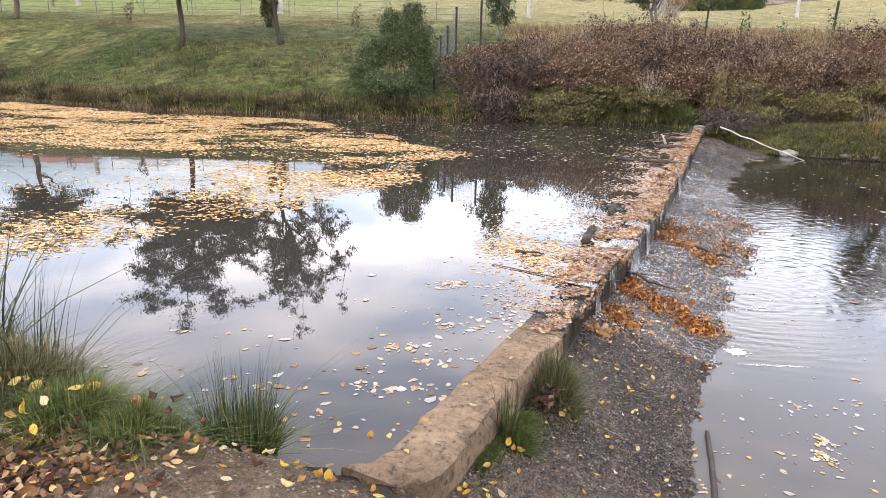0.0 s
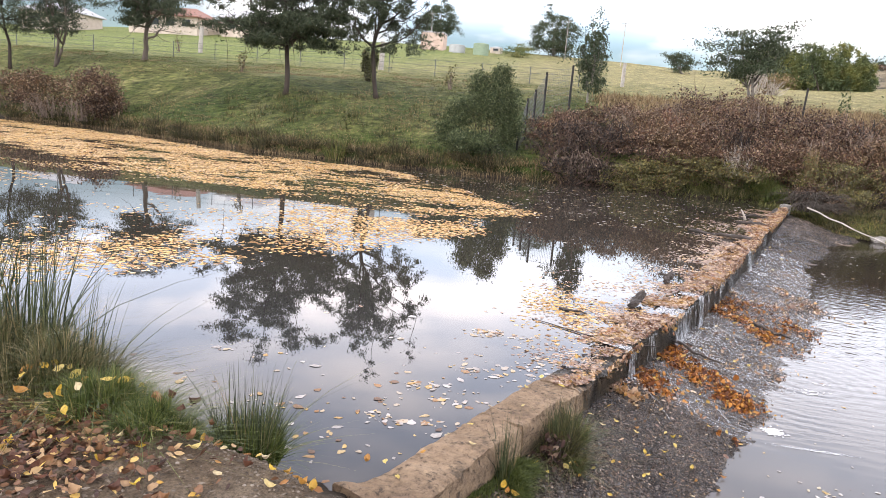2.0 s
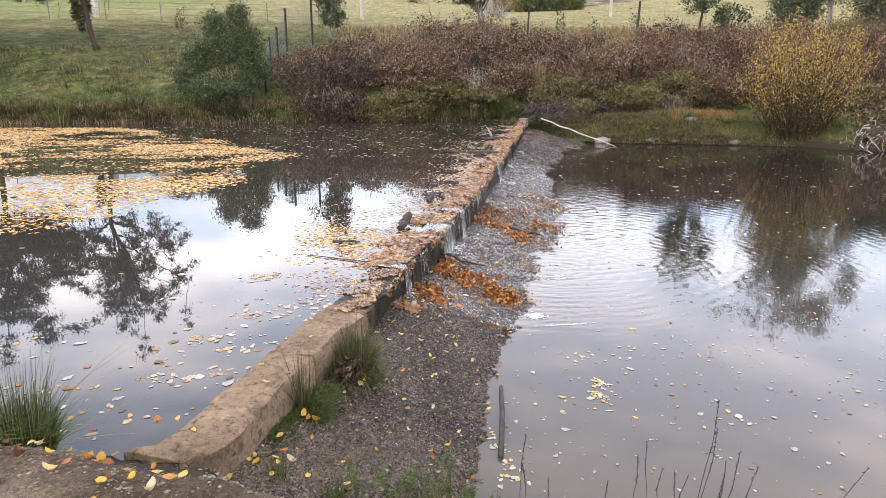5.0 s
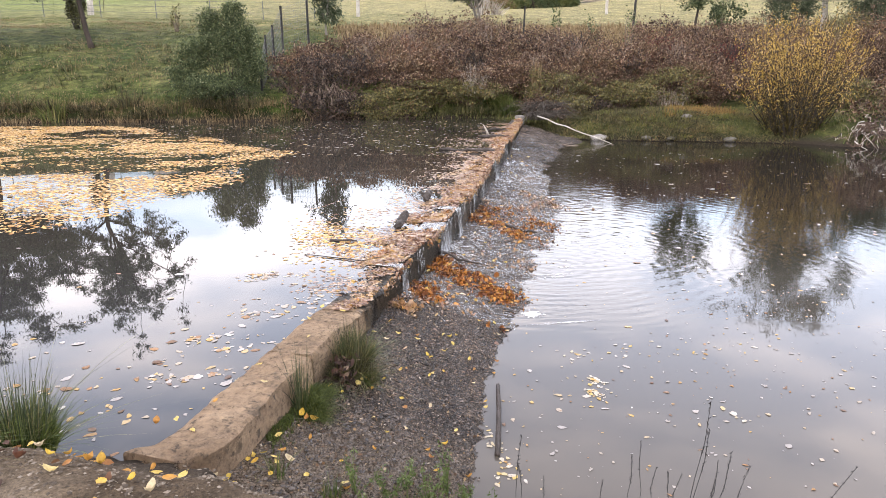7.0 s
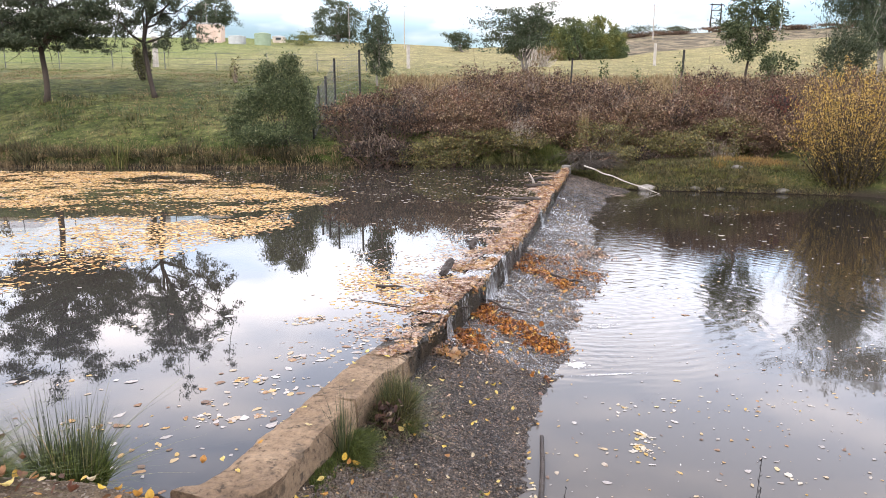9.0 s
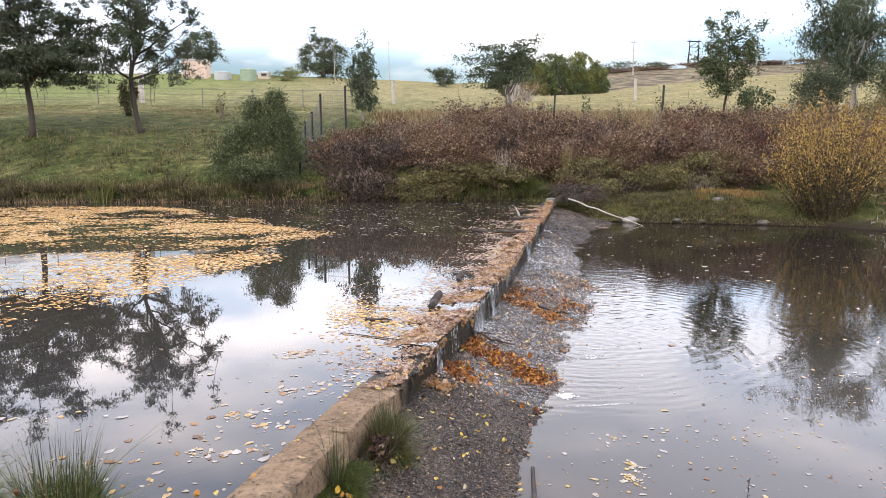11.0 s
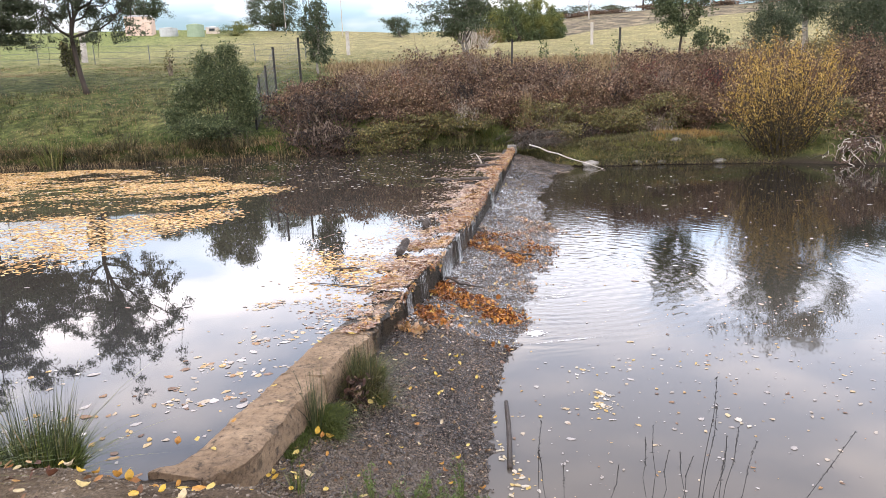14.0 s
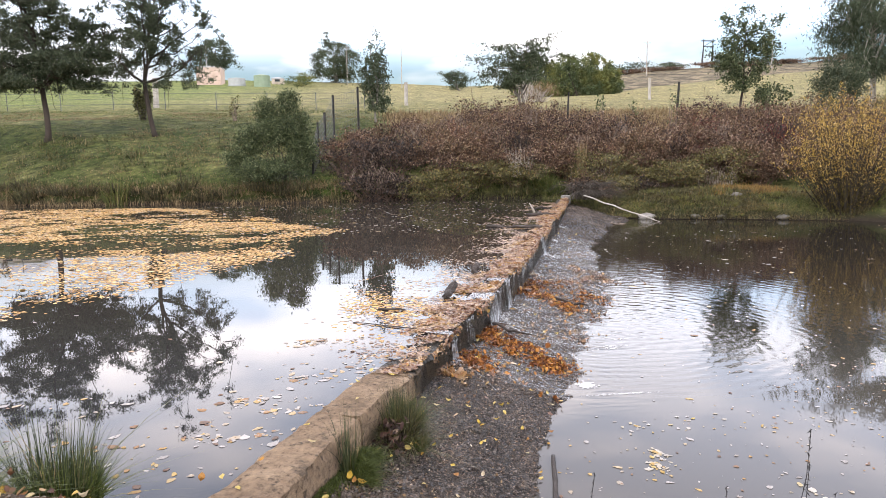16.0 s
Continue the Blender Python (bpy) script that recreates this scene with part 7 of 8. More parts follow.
tree("skyline_gum", "dark broad-crowned gum tree behind sheds", (-21.9, 115, rise(-21.9, 115)), (-21.9, 115, 18.4, 2.8, 2.6, 2.5), 0.3, 1.0, 13000, 0.24, M_GUM, M_GREYBARK, 71, 8, 3, (0, 0), "gums on the skyline", 0.12, fill=130, floor=-0.8)
tree("skyline_gum", "small leaning gum on the skyline", (14.6, 98, rise(14.6, 98)), (14.0, 98, 13.2, 1.7, 1.5, 1.4), 0.18, 0.5, 4500, 0.2, M_GUM, M_GREYBARK, 72, 6, 4, (-0.5, 0), "gums on the skyline", 0.16, fill=60, floor=-0.8)
shrub("skyline_shrub", "brownish rounded shrubs on the skyline", -7.6, 98, (2.4, 2, 1.7), 3000, 0.18, M_HEDGE, 73, 8, "shrubs on the skyline", z=rise(-7.6, 98))
for i, (x, y, w, h, m) in enumerate(((41, 112, 3, 1.5, M_GUM), (46.5, 113, 4.2, 1.9, M_GUM), (52, 113, 3, 1.3, M_GUM), (67, 111, 3.2, 2.7, M_GUM), (36, 110, 2, 1.8, M_HEDGE), (90, 112, 5, 3, M_GUM), (84, 113, 3, 1.6, M_BRAMBLE), (58, 111, 3, 1.0, M_BRAMBLE), (44, 110, 4, 0.8, M_BRAMBLE), (50, 109, 5, 0.7, M_BRAMBLE), (63, 109, 5, 0.9, M_BRAMBLE), (72, 110, 5, 0.8, M_BRAMBLE), (78, 109, 5, 0.9, M_BRAMBLE), (38, 107, 4, 0.6, M_BRAMBLE), (31, 108, 4, 0.7, M_GUM))):
    shrub("skyline_shrub", "low scrubby bush along the hilltop", x, y, (w, 2, h), 1800, 0.25, m, 400 + i, 6, "shrubs on the skyline", z=rise(x, y))
pylon = thing("power_pylon", "dark lattice pylon frame on the hilltop", "pylon", (62.3, 120, rise(62.3, 120)))
for s in (-1, 1):
    part("leg", tube([(s * 1.0, 0, -0.3), (s * 0.85, 0, 5.6)], [0.1, 0.08], 6), M_POST, pylon)
    part("stay", tube([(s * 1.0, 0.8, -0.3), (s * 0.85, 0, 4.6)], [0.06], 5), M_POST, pylon)
part("crossbar", tube([(-1.3, 0, 5.3), (1.3, 0, 5.3)], [0.1], 6), M_POST, pylon)
part("crossbar", tube([(-1.0, 0, 4.3), (1.0, 0, 4.3)], [0.07], 6), M_POST, pylon)
part("brace", tube([(-0.9, 0, 4.3), (0.85, 0, 5.3)], [0.05], 5), M_POST, pylon)
for x, y, h, r in ((42.6, 100, 5.0, 0.09), (62.8, 101, 5.0, 0.08), (2.2, 100, 6.5, 0.07), (6.5, 100, 6.0, 0.07), (-21.0, 104, 5.2, 0.07), (-1.2, 104, 5.6, 0.07)):
    pole = thing("power_pole", "thin distant power pole", "power pole", (x, y, rise(x, y)), "distant poles")
    part("mast", tube([(0, 0, -0.3), (0, 0, h)], [r, r * 0.7], 6), M_WPOST, pole)
    part("arm", tube([(-0.5, 0, h - 0.3), (0.5, 0, h - 0.3)], [r * 0.5], 5), M_WPOST, pole)
# the hilltop things stand further off and larger, on the same lines of sight
FAR = 1.58
for ob in [o for o in scene.objects if o not in before and o.parent is None]:
    x, y, z = ob.location
    fx, fy = 0.5 + FAR * (x - 0.5), -0.3 + FAR * (y + 0.3)
    ob.location = (fx, fy, gz(fx, fy) - 0.1)
    ob.scale = (FAR, FAR, FAR)

# ---------- wood and stones about the weir ----------
def rod(name, label, a, b, r0, r1, material, seed, category, sag=0.05, sides=8):
    rng = np.random.RandomState(seed)
    a, b = np.array(a, float), np.array(b, float)
    knots = [r0, (r0 + r1) / 2 * 1.08, r1]
    if category == "log":
        knots = [r0 * 0.7, r0 * 1.1, r0 * 0.85, r0 * 1.15, r0 * 0.8, r1 * 1.2, r1 * 0.6]
    v, f = tube(bent(a, b, rng, sag, 9) - a, knots, sides)
    if category == "log":
        v = np.array(v) + rng.normal(0, r0 * 0.24, np.shape(v))
        stub = tube(bent((b - a) * 0.55, (b - a) * 0.6 + rng.normal(0, 1, 3) * r0 * 1.6 + np.array([0, 0, r0 * 1.8]), rng, 0.1, 4), [r0 * 0.5, r0 * 0.3], 6)
        v, f = joined([(v, f), stub])
    ob = mesh_ob(name, v, f, material, smooth=category != "log")
    ob.location = a
    return tagged(ob, label, category)


rod("fallen_branch", "long pale bare branch leaning from bank to water", (7.3, 20.6, 0.25), (9.2, 19.25, -0.50), 0.021, 0.012, M_PALEWOOD, 1, "branch", 0.025)
rod("fallen_branch", "thin pale branch lying at the waterline", (7.6, 19.0, -0.46), (9.1, 18.9, -0.49), 0.02, 0.01, M_TWIG, 2, "branch", 0.05)
rod("floating_board", "dark split stick floating at the apron edge", (1.50, 3.30, LOW + 0.012), (1.745, 4.22, LOW + 0.016), 0.018, 0.014, M_LOG, 3, "driftwood", 0.01, 6)
rod("crest_log", "short dark log stub stranded on the weir crest", (1.36, 7.30, 0.03), (1.53, 7.70, 0.11), 0.045, 0.038, M_LOG, 4, "log", 0.03)
rod("crest_log", "small dark log stub stranded on the weir crest", (1.92, 8.84, 0.03), (2.04, 9.06, 0.11), 0.045, 0.035, M_LOG, 5, "log", 0.03)
rod("sunken_stick", "long dark stick floating behind the crest", (0.34, 6.40, 0.004), (0.98, 5.98, 0.01), 0.004, 0.006, M_LOG, 6, "stick", 0.015)
rod("sunken_stick", "dark stick floating among leaves", (0.6, 6.92, 0.01), (0.88, 6.82, 0.015), 0.012, 0.009, M_LOG, 7, "stick", 0.06)
rod("stranded_stick", "dark stick jutting over the crest", (1.0, 6.05, 0.03), (1.5, 6.02, 0.0), 0.01, 0.005, M_LOG, 8, "stick", 0.08)
rod("stranded_stick", "dark curved stick lying on the apron", (1.78, 7.2, -0.22), (2.25, 6.85, -0.33), 0.02, 0.008, M_LOG, 9, "stick", 0.1)
rod("stranded_stick", "dark stick lying on the apron", (3.05, 8.8, -0.36), (3.4, 8.45, -0.40), 0.022, 0.012, M_LOG, 10, "stick", 0.06)
rod("stranded_log", "dark water-worn log lying along the crest", (3.15, 14.6, 0.03), (4.2, 13.9, 0.05), 0.028, 0.045, M_LOG, 11, "log", 0.06)
rod("stranded_log", "dark log across the far crest", (4.6, 16.9, 0.04), (5.35, 16.9, 0.05), 0.035, 0.025, M_LOG, 12, "log", 0.08)
rod("stranded_log", "dark log across the far crest", (5.1, 18.8, 0.04), (5.9, 18.6, 0.05), 0.03, 0.025, M_LOG, 13, "log", 0.08)
rod("stranded_stick", "pale broken stick standing behind the crest", (5.05, 17.9, 0.0), (4.9, 17.85, 0.26), 0.035, 0.012, M_PALEWOOD, 14, "stick", 0.05)
rod("stranded_stick", "thin bent twig on the apron", (1.3, 6.5, -0.2), (1.62, 5.95, -0.28), 0.006, 0.003, M_LOG, 15, "stick", 0.2)


def stone(x, y, z, size, seed, material=M_STONE, label="rounded grey stone at the waterline"):
    rng = np.random.RandomState(seed)
    bm = bmesh.new()
    bmesh.ops.create_icosphere(bm, subdivisions=2, radius=1.0)
    for vv in bm.verts:
        k = 1 + 0.22 * noise.noise(vv.co * 1.3 + Vector((seed, 0, 0)))
        vv.co = Vector((vv.co.x * size[0] * k, vv.co.y * size[1] * k, vv.co.z * size[2] * k))
    bm.verts.index_update()
    v = [q.co[:] for q in bm.verts]
    f = [tuple(q.index for q in fc.verts) for fc in bm.faces]
    bm.free()
    ob = mesh_ob("stone", v, f, material, smooth=True)
    ob.location = (x, y, z)
    return tagged(ob, label, "stone", "stones at the waterline")


for i, (x, y, size) in enumerate(((9.25, 20.35, (0.3, 0.22, 0.12)), (12.9, 18.95, (0.2, 0.16, 0.09)), (10.6, 19.85, (0.16, 0.13, 0.07)), (12.4, 20.7, (0.2, 0.16, 0.1)), (11.3, 19.6, (0.14, 0.12, 0.06)))):
    stone(x, y, gz(x, y) + 0.01, size, 1 + i, M_STONE if i == 0 else M_DARKSTONE)
end_block = mesh_ob("end_block", *box(0, 0, 0, 0.26, 0.22, 0.3, 0.35, 0.03), M_STONE)
end_block.location = (7.0, 21.5, 0.06)
tagged(end_block, "pale squared stone block at the weir's far end", "stone block")
arching("root_tangle", "grey tangle of exposed roots and twigs at the weir end", 7.7, 21.7, 0.1, 70, 1.1, 0.3, 9, M_ROOT, "roots", 0.011, 1.7, -1.2)
arching("root_tangle", "dark dead twigs hanging over the bank", 8.0, 22.3, 0.3, 60, 1.2, 0.35, 10, M_ROOT, "roots", 0.011, 2.0, -1.2)

for i, (x, y, w, h, m) in enumerate(((7.9, 22.7, 0.6, 0.75, M_HOLLOW), (8.6, 22.5, 0.6, 0.55, M_BRAMBLE), (9.3, 22.6, 0.7, 0.7, M_BRAMBLE_GREEN), (8.2, 23.2, 0.7, 0.9, M_BRAMBLE), (10.1, 22.9, 0.6, 0.5, M_HOLLOW))):
    shrub("bank_bramble", "low half-bare brambles and roots over the weir's end", x, y, (w, 0.5, h), 1100, 0.075, m, 1300 + i, 18, "brambles at the weir end", 0.6, "brambles", bark=M_TWIG, spiky=0.4)

# ---------- the near bank ----------
M_LITTERDARK = leafy("dark_dead_leaves", [(0.0, (0.018, 0.01, 0.009)), (0.6, (0.06, 0.03, 0.024)), (0.92, (0.14, 0.075, 0.05)), (1.0, (0.36, 0.27, 0.2))], 0.6, 0.1)
M_GRIT = leafy("bank_grit", [(0.0, (0.06, 0.045, 0.032)), (0.6, (0.14, 0.11, 0.08)), (1.0, (0.28, 0.235, 0.185))], 0.8, 0)


clump("rush_clump", "tuft of dark upright rushes on the bank edge", -0.92, 2.82, 0.10, 230, 0.52, 0.0065, 0.15, M_RUSH, 1, 0.42, "rushes", "rushes on the near bank", (1300, 0.26, 0.008, M_MOUND))
clump("rush_clump", "tall dark rushes leaning over the water", -2.5, 3.15, 0.2, 170, 1.0, 0.014, 0.24, M_RUSH, 2, 0.6, "rushes", "rushes on the near bank", (1100, 0.34, 0.008, M_OLIVE))
clump("rush_clump", "tall dark rushes leaning over the water", -3.0, 3.25, 0.22, 170, 1.0, 0.014, 0.28, M_RUSH, 8, 0.55, "rushes", "rushes on the near bank", (1100, 0.34, 0.008, M_OLIVE))
clump("rush_clump", "tall dark rushes leaning over the water", -2.02, 3.02, 0.2, 90, 0.8, 0.01, 0.16, M_RUSH, 12, 0.8, "rushes", "rushes on the near bank", (800, 0.3, 0.008, M_OLIVE))
clump("grass_mound", "soft mound of bright green grass dotted with leaves", -1.27, 2.52, 0.22, 3000, 0.16, 0.006, 0.2, M_MOUND, 3, 1.5, "grass", "grass mounds", None, 0.17)
clump("grass_mound", "soft mound of bright green grass dotted with leaves", -1.58, 2.6, 0.27, 3000, 0.17, 0.006, 0.24, M_MOUND, 4, 1.5, "grass", "grass mounds", None, 0.17)
clump("grass_mound", "soft mound of green and straw grass", -2.0, 2.8, 0.27, 3000, 0.2, 0.006, 0.32, M_OLIVE, 5, 1.3, "grass", "grass mounds", None, 0.22)
clump("grass_mound", "soft mound of green and straw grass", -2.5, 2.85, 0.3, 2600, 0.22, 0.008, 0.36, M_OLIVE, 9, 0.8, "grass", "grass mounds", None, 0.2)
clump("wall_rush", "narrow tuft of upright rushes against the weir wall", 0.345, 3.4, -0.12, 80, 0.46, 0.0055, 0.05, M_RUSH, 6, 0.35, "rushes", "tufts on the weir wall")
clump("wall_rush", "tuft of thin dark rushes growing on the weir wall", 0.64, 3.97, -0.1, 110, 0.36, 0.0045, 0.09, M_RUSH, 7, 0.45, "rushes", "tufts on the weir wall")
for i, (x, y, z, n, h, r, m, lean) in enumerate(((0.6, 3.84, -0.16, 420, 0.2, 0.08, M_WALLGRASS, 1.1), (0.67, 3.92, -0.14, 520, 0.27, 0.09, M_WALLGRASS, 0.9), (0.7, 4.03, -0.13, 380, 0.27, 0.08, M_OLIVE, 1.0), (0.77, 4.12, -0.15, 240, 0.2, 0.06, M_GRASS, 0.9), (0.74, 3.9, -0.18, 420, 0.13, 0.1, M_OLIVE, 1.5), (0.68, 4.12, -0.06, 160, 0.2, 0.06, M_WALLGRASS, 1.2))):
    clump("wall_grass", "straggling dark olive grass hanging on the weir wall" if m is not M_GRASS else "bright green grass tuft at the foot of the weir wall", x, y, z, n, h, 0.0055, r, m, 70 + i, lean, "grass", "tufts on the weir wall")
for i, (x, y, r, h) in enumerate(((0.4, 3.4, 0.07, 0.1), (0.43, 3.5, 0.06, 0.09), (0.42, 3.35, 0.08, 0.05), (0.47, 3.58, 0.05, 0.05), (0.74, 3.86, 0.06, 0.03))):
    clump("moss_cushion", "soft bright green moss cushion at the foot of the weir wall", x, y, float(apron_z(x, y)[0]) - 0.005, 1700, 0.06, 0.0045, r, M_MOSS, 80 + i, 1.4, "moss", "moss cushions", None, h)
# dead leaves caught under the grass on the wall
rng = np.random.RandomState(66)
dl = np.column_stack([rng.normal(0.6, 0.035, 170), rng.normal(3.8, 0.06, 170), rng.uniform(-0.15, 0.01, 170)])
tagged(mesh_ob("caught_leaves", *leaf_quads(dl, 0.04, rng, 0.55, 0.1, 0.6, six=True, fold=0.3), M_LITTERDARK), "dead dark brown leaves caught in the grass on the wall", "leaves", kind="stuff")
# moss along the foot of the wall
rng = np.random.RandomState(61)
mi = rng.randint(0, row_at(4.2), 5200)
mo = np.abs(rng.normal(0, 0.045, 5200)) + 0.012
mp = C_PTS[mi] + C_OUT[mi] * mo[:, None]
keep = fractal(mp[:, 0], mp[:, 1], 63, 0.3) > 0.02 + 0.1 * (mp[:, 1] > 3.4)
mp = mp[keep]
v, f = blades(np.column_stack([mp, apron_z(mp[:, 0], mp[:, 1]) - 0.004]), 0.03, 0.008, rng, 0.5)
tagged(mesh_ob("moss", v, f, M_MOSS), "bright green moss along the foot of the weir wall", "moss", kind="stuff")


def weed(x, y, z, h, seed):
    rng = np.random.RandomState(seed)
    ob = thing("weed", "small leafy green weed on the gravel", "weed", (x, y, z), "weeds on the gravel")
    st, lv = [], []
    for i in range(5):
        e = np.array([rng.normal(0, 0.06), rng.normal(0, 0.06), h * rng.uniform(0.5, 1.0)])
        p = bent((0, 0, -0.01), e, rng, 0.06, 6)
        st.append(tube(p, [0.003, 0.0012], 4))
        for q in rng.uniform(0.15, 1, 26):
            j = min(4, int(q * 5))
            lv.append(p[j] + (p[j + 1] - p[j]) * (q * 5 - j) + rng.normal(0, 0.014, 3))
    part("stem_mass", joined(st), M_WEED, ob)
    part("leafage", leaf_quads(np.array(lv), 0.026, rng, 0.35, 0, -0.2), M_WEED, ob)


for i, (x, y, h) in enumerate(((1.12, 2.92, 0.26), (0.98, 2.78, 0.17), (0.78, 2.74, 0.18), (0.62, 2.74, 0.2), (1.22, 2.85, 0.16), (0.88, 2.86, 0.14), (1.05, 2.68, 0.18), (0.7, 2.62, 0.15), (1.3, 2.75, 0.15))):
    weed(x, y, float(apron_z(x, y)[0]), h * 1.3, 600 + i)
for i, (x, y) in enumerate(((0.24, 2.75), (0.9, 2.7), (1.15, 2.66), (0.5, 2.68), (1.32, 2.6))):
    clump("grass_tuft", "thin green grass tuft on the gravel", x, y, float(apron_z(x, y)[0]) - 0.01, 40, 0.17, 0.006, 0.04, M_GRASS, 620 + i, 0.4, "grass", "tufts on the gravel")


def stalk(x0, y0, tip, seed, heavy=1.0):
    rng = np.random.RandomState(seed)
    z0 = gz(x0, y0)
    ob = thing("dead_stalk", "thin dark dead grass stalk with seed head", "stalk", (x0, y0, z0), "dead stalks on the near bank")
    e = np.array(tip) - np.array((x0, y0, z0))
    p = bent((0, 0, -0.03), e, rng, 0.05, 9)
    part("stem", tube(p, [0.0014, 0.0007], 5), M_POST, ob)
    sd = []
    for q in np.linspace(0.84, 1.0, 11):
        j = min(7, int(q * 8))
        c = p[j] + (p[j + 1] - p[j]) * (q * 8 - j)
        for k in range(2):
            sd.append(c + rng.normal(0, 0.0012, 3))
    d = leaf_quads(np.array(sd), 0.014 * heavy, rng, 0.16, 0, -1.6)
    part("seed_head", d, M_POST, ob)


for i, (x0, y0, tip) in enumerate(((1.28, 1.0, (1.37, 0.98, 1.065)), (1.3, 1.04, (1.40, 1.02, 0.97)), (0.985, 1.2, (1.0, 1.23, 0.878)), (1.36, 1.03, (1.48, 1.04, 0.888)), (1.34, 1.06, (1.46, 1.06, 0.85)), (1.38, 1.0, (1.45, 1.05, 0.81)),
                                   (1.28, 0.85, (1.67, 0.86, 0.936)), (1.37, 1.28, (1.375, 1.30, 0.778)), (1.36, 1.24, (1.33, 1.26, 0.768)), (1.42, 1.25, (1.49, 1.265, 0.682)), (1.08, 1.3, (1.02, 1.32, 0.74)), (1.04, 1.28, (1.09, 1.3, 0.7)),
                                   (1.4, 1.3, (1.43, 1.3, 0.69)), (1.45, 1.2, (1.41, 1.2, 0.74)), (1.25, 1.3, (1.27, 1.31, 0.66)), (1.4, 1.05, (1.58, 1.1, 0.8)))):
    stalk(x0, y0, tip, 700 + i)

# grit and small stones on the dirt of the bank
rng = np.random.RandomState(64)
gx, gy = rng.uniform(-2.2, 0.6, 5200), rng.uniform(1.7, 2.75, 5200)
dry_spot = ~crossings(gx, gy, RIVER)
gx, gy = gx[dry_spot], gy[dry_spot]
tagged(mesh_ob("dirt_grit", *pebbles(np.column_stack([gx, gy, ground_z(gx, gy)]), 0.006 * rng.choice([0.6, 1, 1, 2], len(gx))[:, None, None], rng), M_GRIT), "small stones and grit on the dirt bank", "grit", kind="stuff")

# ---------- fallen leaves one by one ----------
def leaf_mesh(name, seed, material, curl):
    """A broad pointed leaf with a midrib fold, curled edges and a short stalk."""
    rng = np.random.RandomState(seed)
    n = 7
    v, f = [], []
    for i in range(n):
        s = i / (n - 1)
        w = 0.36 * math.sin(math.pi * min(1, s * 0.96 + 0.06)) ** 0.75 * (1 - 0.25 * s)
        x = s - 0.5
        bend = curl * (x * x) * 1.4
        jag = 1 + rng.uniform(-0.09, 0.09)
        for q in (-1, -0.5, 0, 0.5, 1):
            v.append((x, q * w * jag, bend + curl * 0.9 * (abs(q) * w) ** 1.3 + rng.normal(0, 0.03)))
    for i in range(n - 1):
        for j in range(4):
            f.append((i * 5 + j, i * 5 + j + 1, (i + 1) * 5 + j + 1, (i + 1) * 5 + j))
    tv, tf = tube([(-0.5, 0, curl * 0.35), (-0.62, 0.02, curl * 0.4), (-0.75, 0.05, curl * 0.35)], [0.014, 0.01], 4)
    f += [tuple(k + len(v) for k in q) for q in tf]
    v += [tuple(q) for q in tv]
    me = bpy.data.meshes.new(name)
    me.from_pydata(v, [], f)
    me.polygons.foreach_set("use_smooth", np.ones(len(me.polygons), dtype=bool))
    me.materials.append(material)
    return me


M_LITTERBED = leafy("leaf_litter", [(0.0, (0.04, 0.02, 0.014)), (0.4, (0.11, 0.05, 0.03)), (0.7, (0.22, 0.115, 0.06)), (0.88, (0.46, 0.31, 0.16)), (1.0, (0.64, 0.43, 0.11))], 0.6, 0.1)
YELLOWS = [leaf_mesh("yellow_leaf", 800 + i, M_YELLOW, c) for i, c in enumerate((0.35, 0.7, 1.2, -0.7, 0.5, 1.6))]
BROWNS = [leaf_mesh("brown_leaf", 820 + i, M_LITTER, c) for i, c in enumerate((0.6, 1.2, -0.9, 1.7))]
rng = np.random.RandomState(90)


def drop_leaf(meshes, x, y, z, size, tilt, label, group):
    me = meshes[rng.randint(len(meshes))]
    ob = new("fallen_leaf", me)
    ob.location = (x, y, z)
    ob.rotation_euler = (rng.normal(0, tilt), rng.normal(0, tilt), rng.uniform(0, 6.283))
    s = size * rng.uniform(0.7, 1.2)
    ob.scale = (s, s, s)
    return tagged(ob, label, "leaf", group)


# on the dirt of the near bank and on the grass
for i in range(80):
    x, y = rng.uniform(-2.1, -0.05), 1.95 + 0.8 * rng.uniform() ** 0.8
    if crossings(np.array([x]), np.array([y]), RIVER)[0]:
        continue
    drop_leaf(YELLOWS, x, y, gz(x, y) + 0.01, 0.051, 0.16, "curled yellow leaf lying on the dirt bank", "yellow leaves on the bank")
for i in range(48):
    a, r = rng.uniform(0, 6.283), 0.34 * math.sqrt(rng.uniform())
    cx, cy, cz = ((-1.27, 2.5, 0.5), (-1.58, 2.55, 0.53), (-1.9, 2.62, 0.52))[i % 3]
    drop_leaf(YELLOWS if i % 3 else BROWNS, cx + math.cos(a) * r, cy + math.sin(a) * r, cz - 0.03 - 0.5 * r * r / 0.34, 0.06, 0.6, "yellow leaf caught on green grass" if i % 3 else "dry brown leaf caught on green grass", "leaves on the grass")
for i in range(95):
    x, y = rng.normal(-1.6, 0.32), rng.uniform(1.9, 2.4)
    drop_leaf(BROWNS, x, y, gz(x, y) + 0.014, 0.062, 0.45, "dry brown leaf lying on the dirt bank", "brown leaves on the bank")
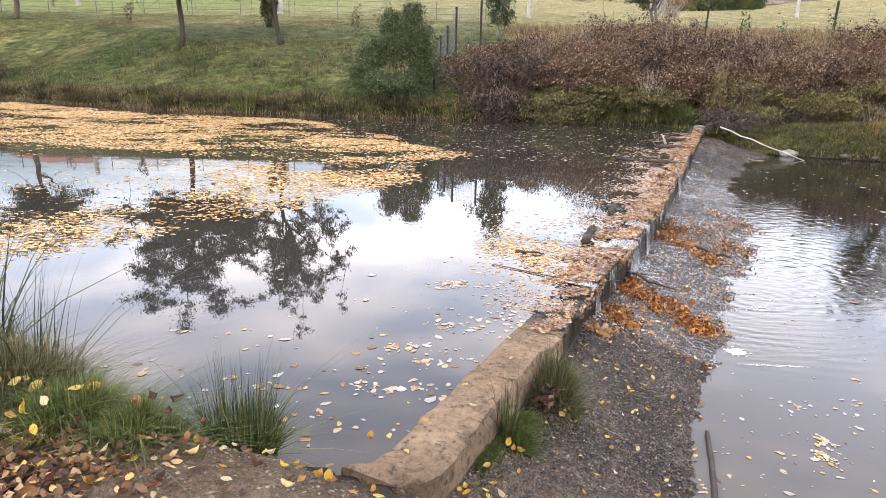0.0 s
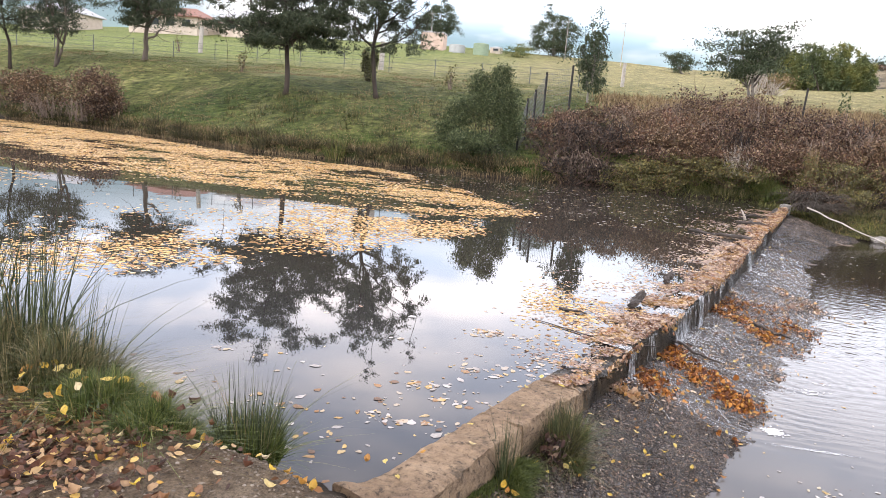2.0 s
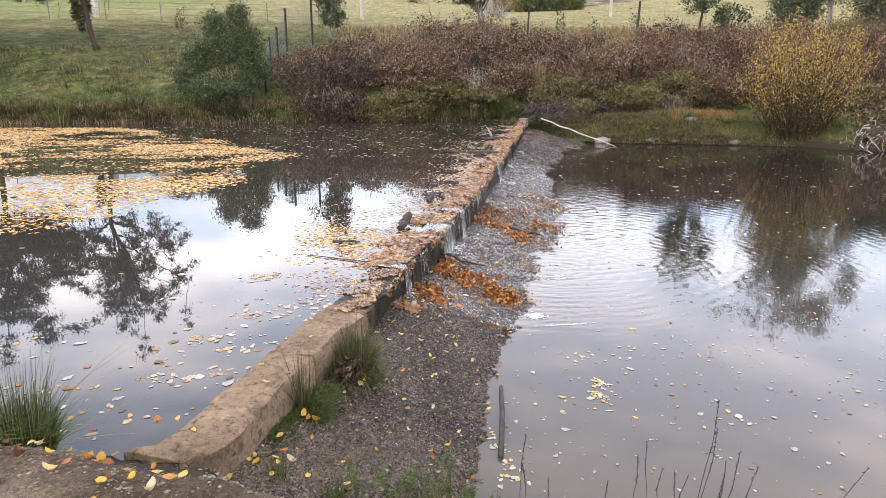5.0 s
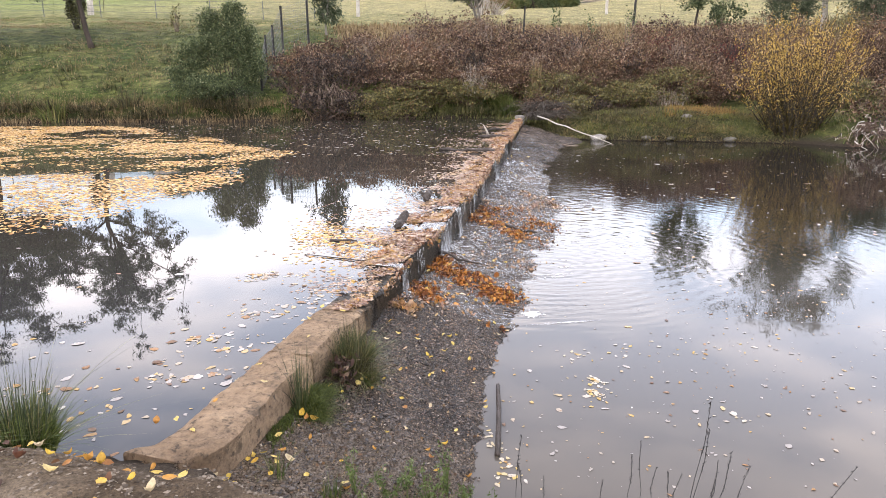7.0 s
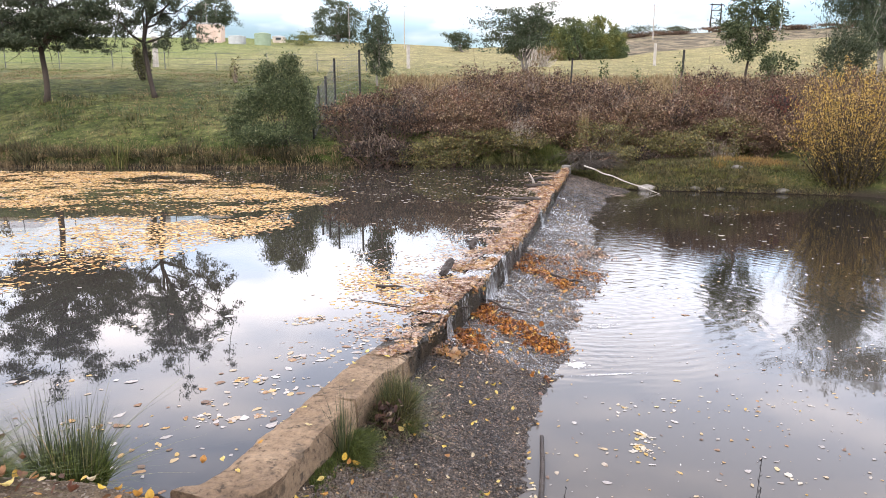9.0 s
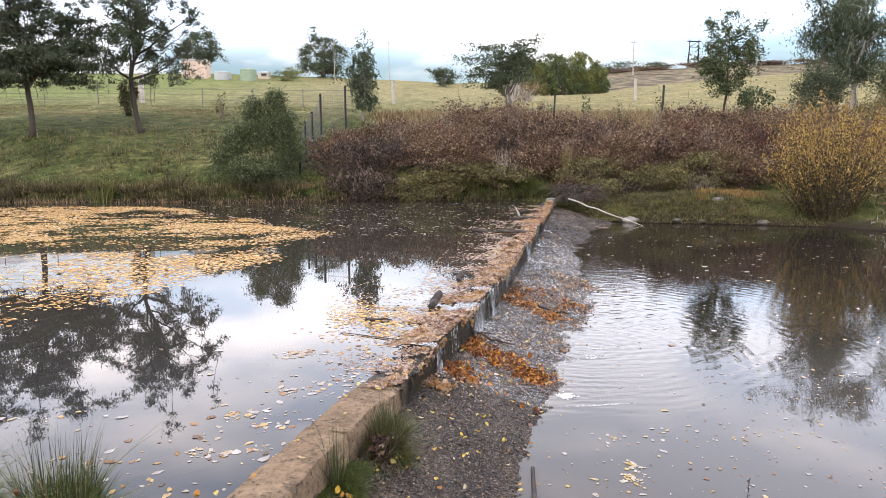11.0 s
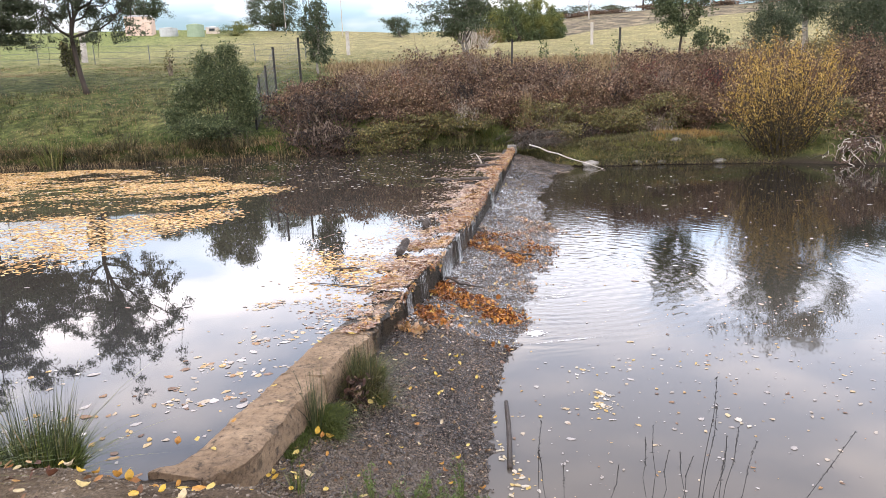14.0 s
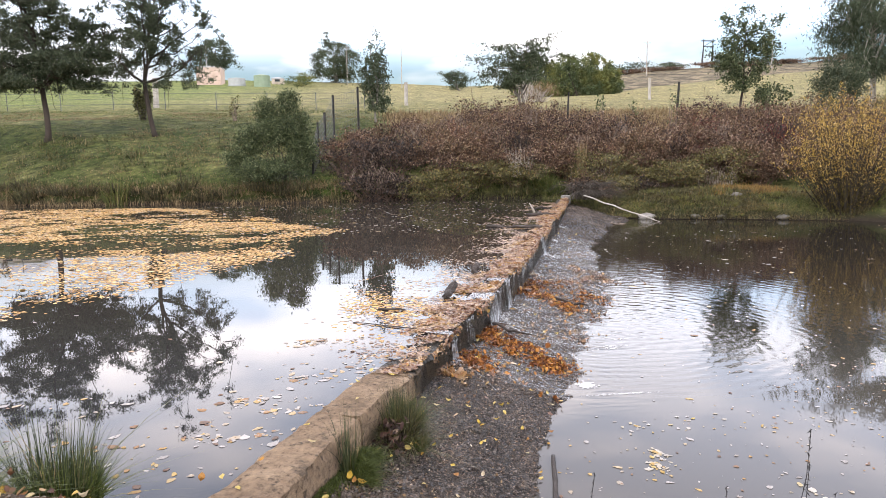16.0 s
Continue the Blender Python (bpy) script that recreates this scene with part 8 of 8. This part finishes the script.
lx, ly = rng.normal(-1.7, 0.4, 1500), rng.uniform(1.8, 2.55, 1500)
dry_spot = ~crossings(lx, ly, RIVER)
lx, ly = lx[dry_spot], ly[dry_spot]
tagged(mesh_ob("leaf_litter", *leaf_quads(np.column_stack([lx, ly, ground_z(lx, ly) + rng.uniform(0.004, 0.03, len(lx))]), 0.04, rng, 0.7, 0.7, six=True, fold=0.3), M_LITTERBED), "brown and tan leaf litter on the bank", "leaf litter", kind="stuff")
# on the gravel apron
for i in range(90):
    u, w = rng.uniform(0.0, 0.26), rng.uniform(0.05, 0.98)
    p = on_apron(np.array([u]), np.array([w]))[0]
    drop_leaf(YELLOWS, p[0], p[1], p[2] + 0.016, 0.042, 0.25, "yellow leaf lying on dark gravel", "yellow leaves on the apron")
for i in range(22):
    u, w = rng.uniform(0.26, 0.75), rng.uniform(0.05, 0.98)
    p = on_apron(np.array([u]), np.array([w]))[0]
    drop_leaf(YELLOWS, p[0], p[1], p[2] + 0.016, 0.055, 0.25, "yellow leaf lying on wet apron", "yellow leaves on the apron")
for x, y in ((0.22, 2.86), (0.17, 2.9), (0.26, 2.92), (0.13, 2.84), (0.1, 2.82), (0.3, 2.84), (0.35, 3.3), (0.38, 3.27), (0.72, 3.8), (0.7, 3.76), (0.76, 3.84), (0.02, 2.66), (-0.02, 2.6), (0.06, 2.62)):
    z = max(float(apron_z(x, y)[0]), gz(x, y))
    drop_leaf(YELLOWS, x, y, z + 0.022, 0.05, 0.3, "yellow leaf piled at the foot of the wall", "yellow leaves on the apron")
# on the coping
for y, o in ((2.78, -0.2), (2.86, -0.35), (3.05, -0.25), (3.3, -0.1), (3.5, -0.24), (3.95, -0.14), (4.2, -0.25), (4.42, -0.1), (2.75, -0.4), (4.5, -0.28)):
    i = row_at(y)
    p = C_PTS[i] + C_OUT[i] * o
    drop_leaf(YELLOWS, p[0], p[1], C_TOP[i] + 0.014, 0.045, 0.15, "yellow leaf lying on the concrete coping", "yellow leaves on the coping")
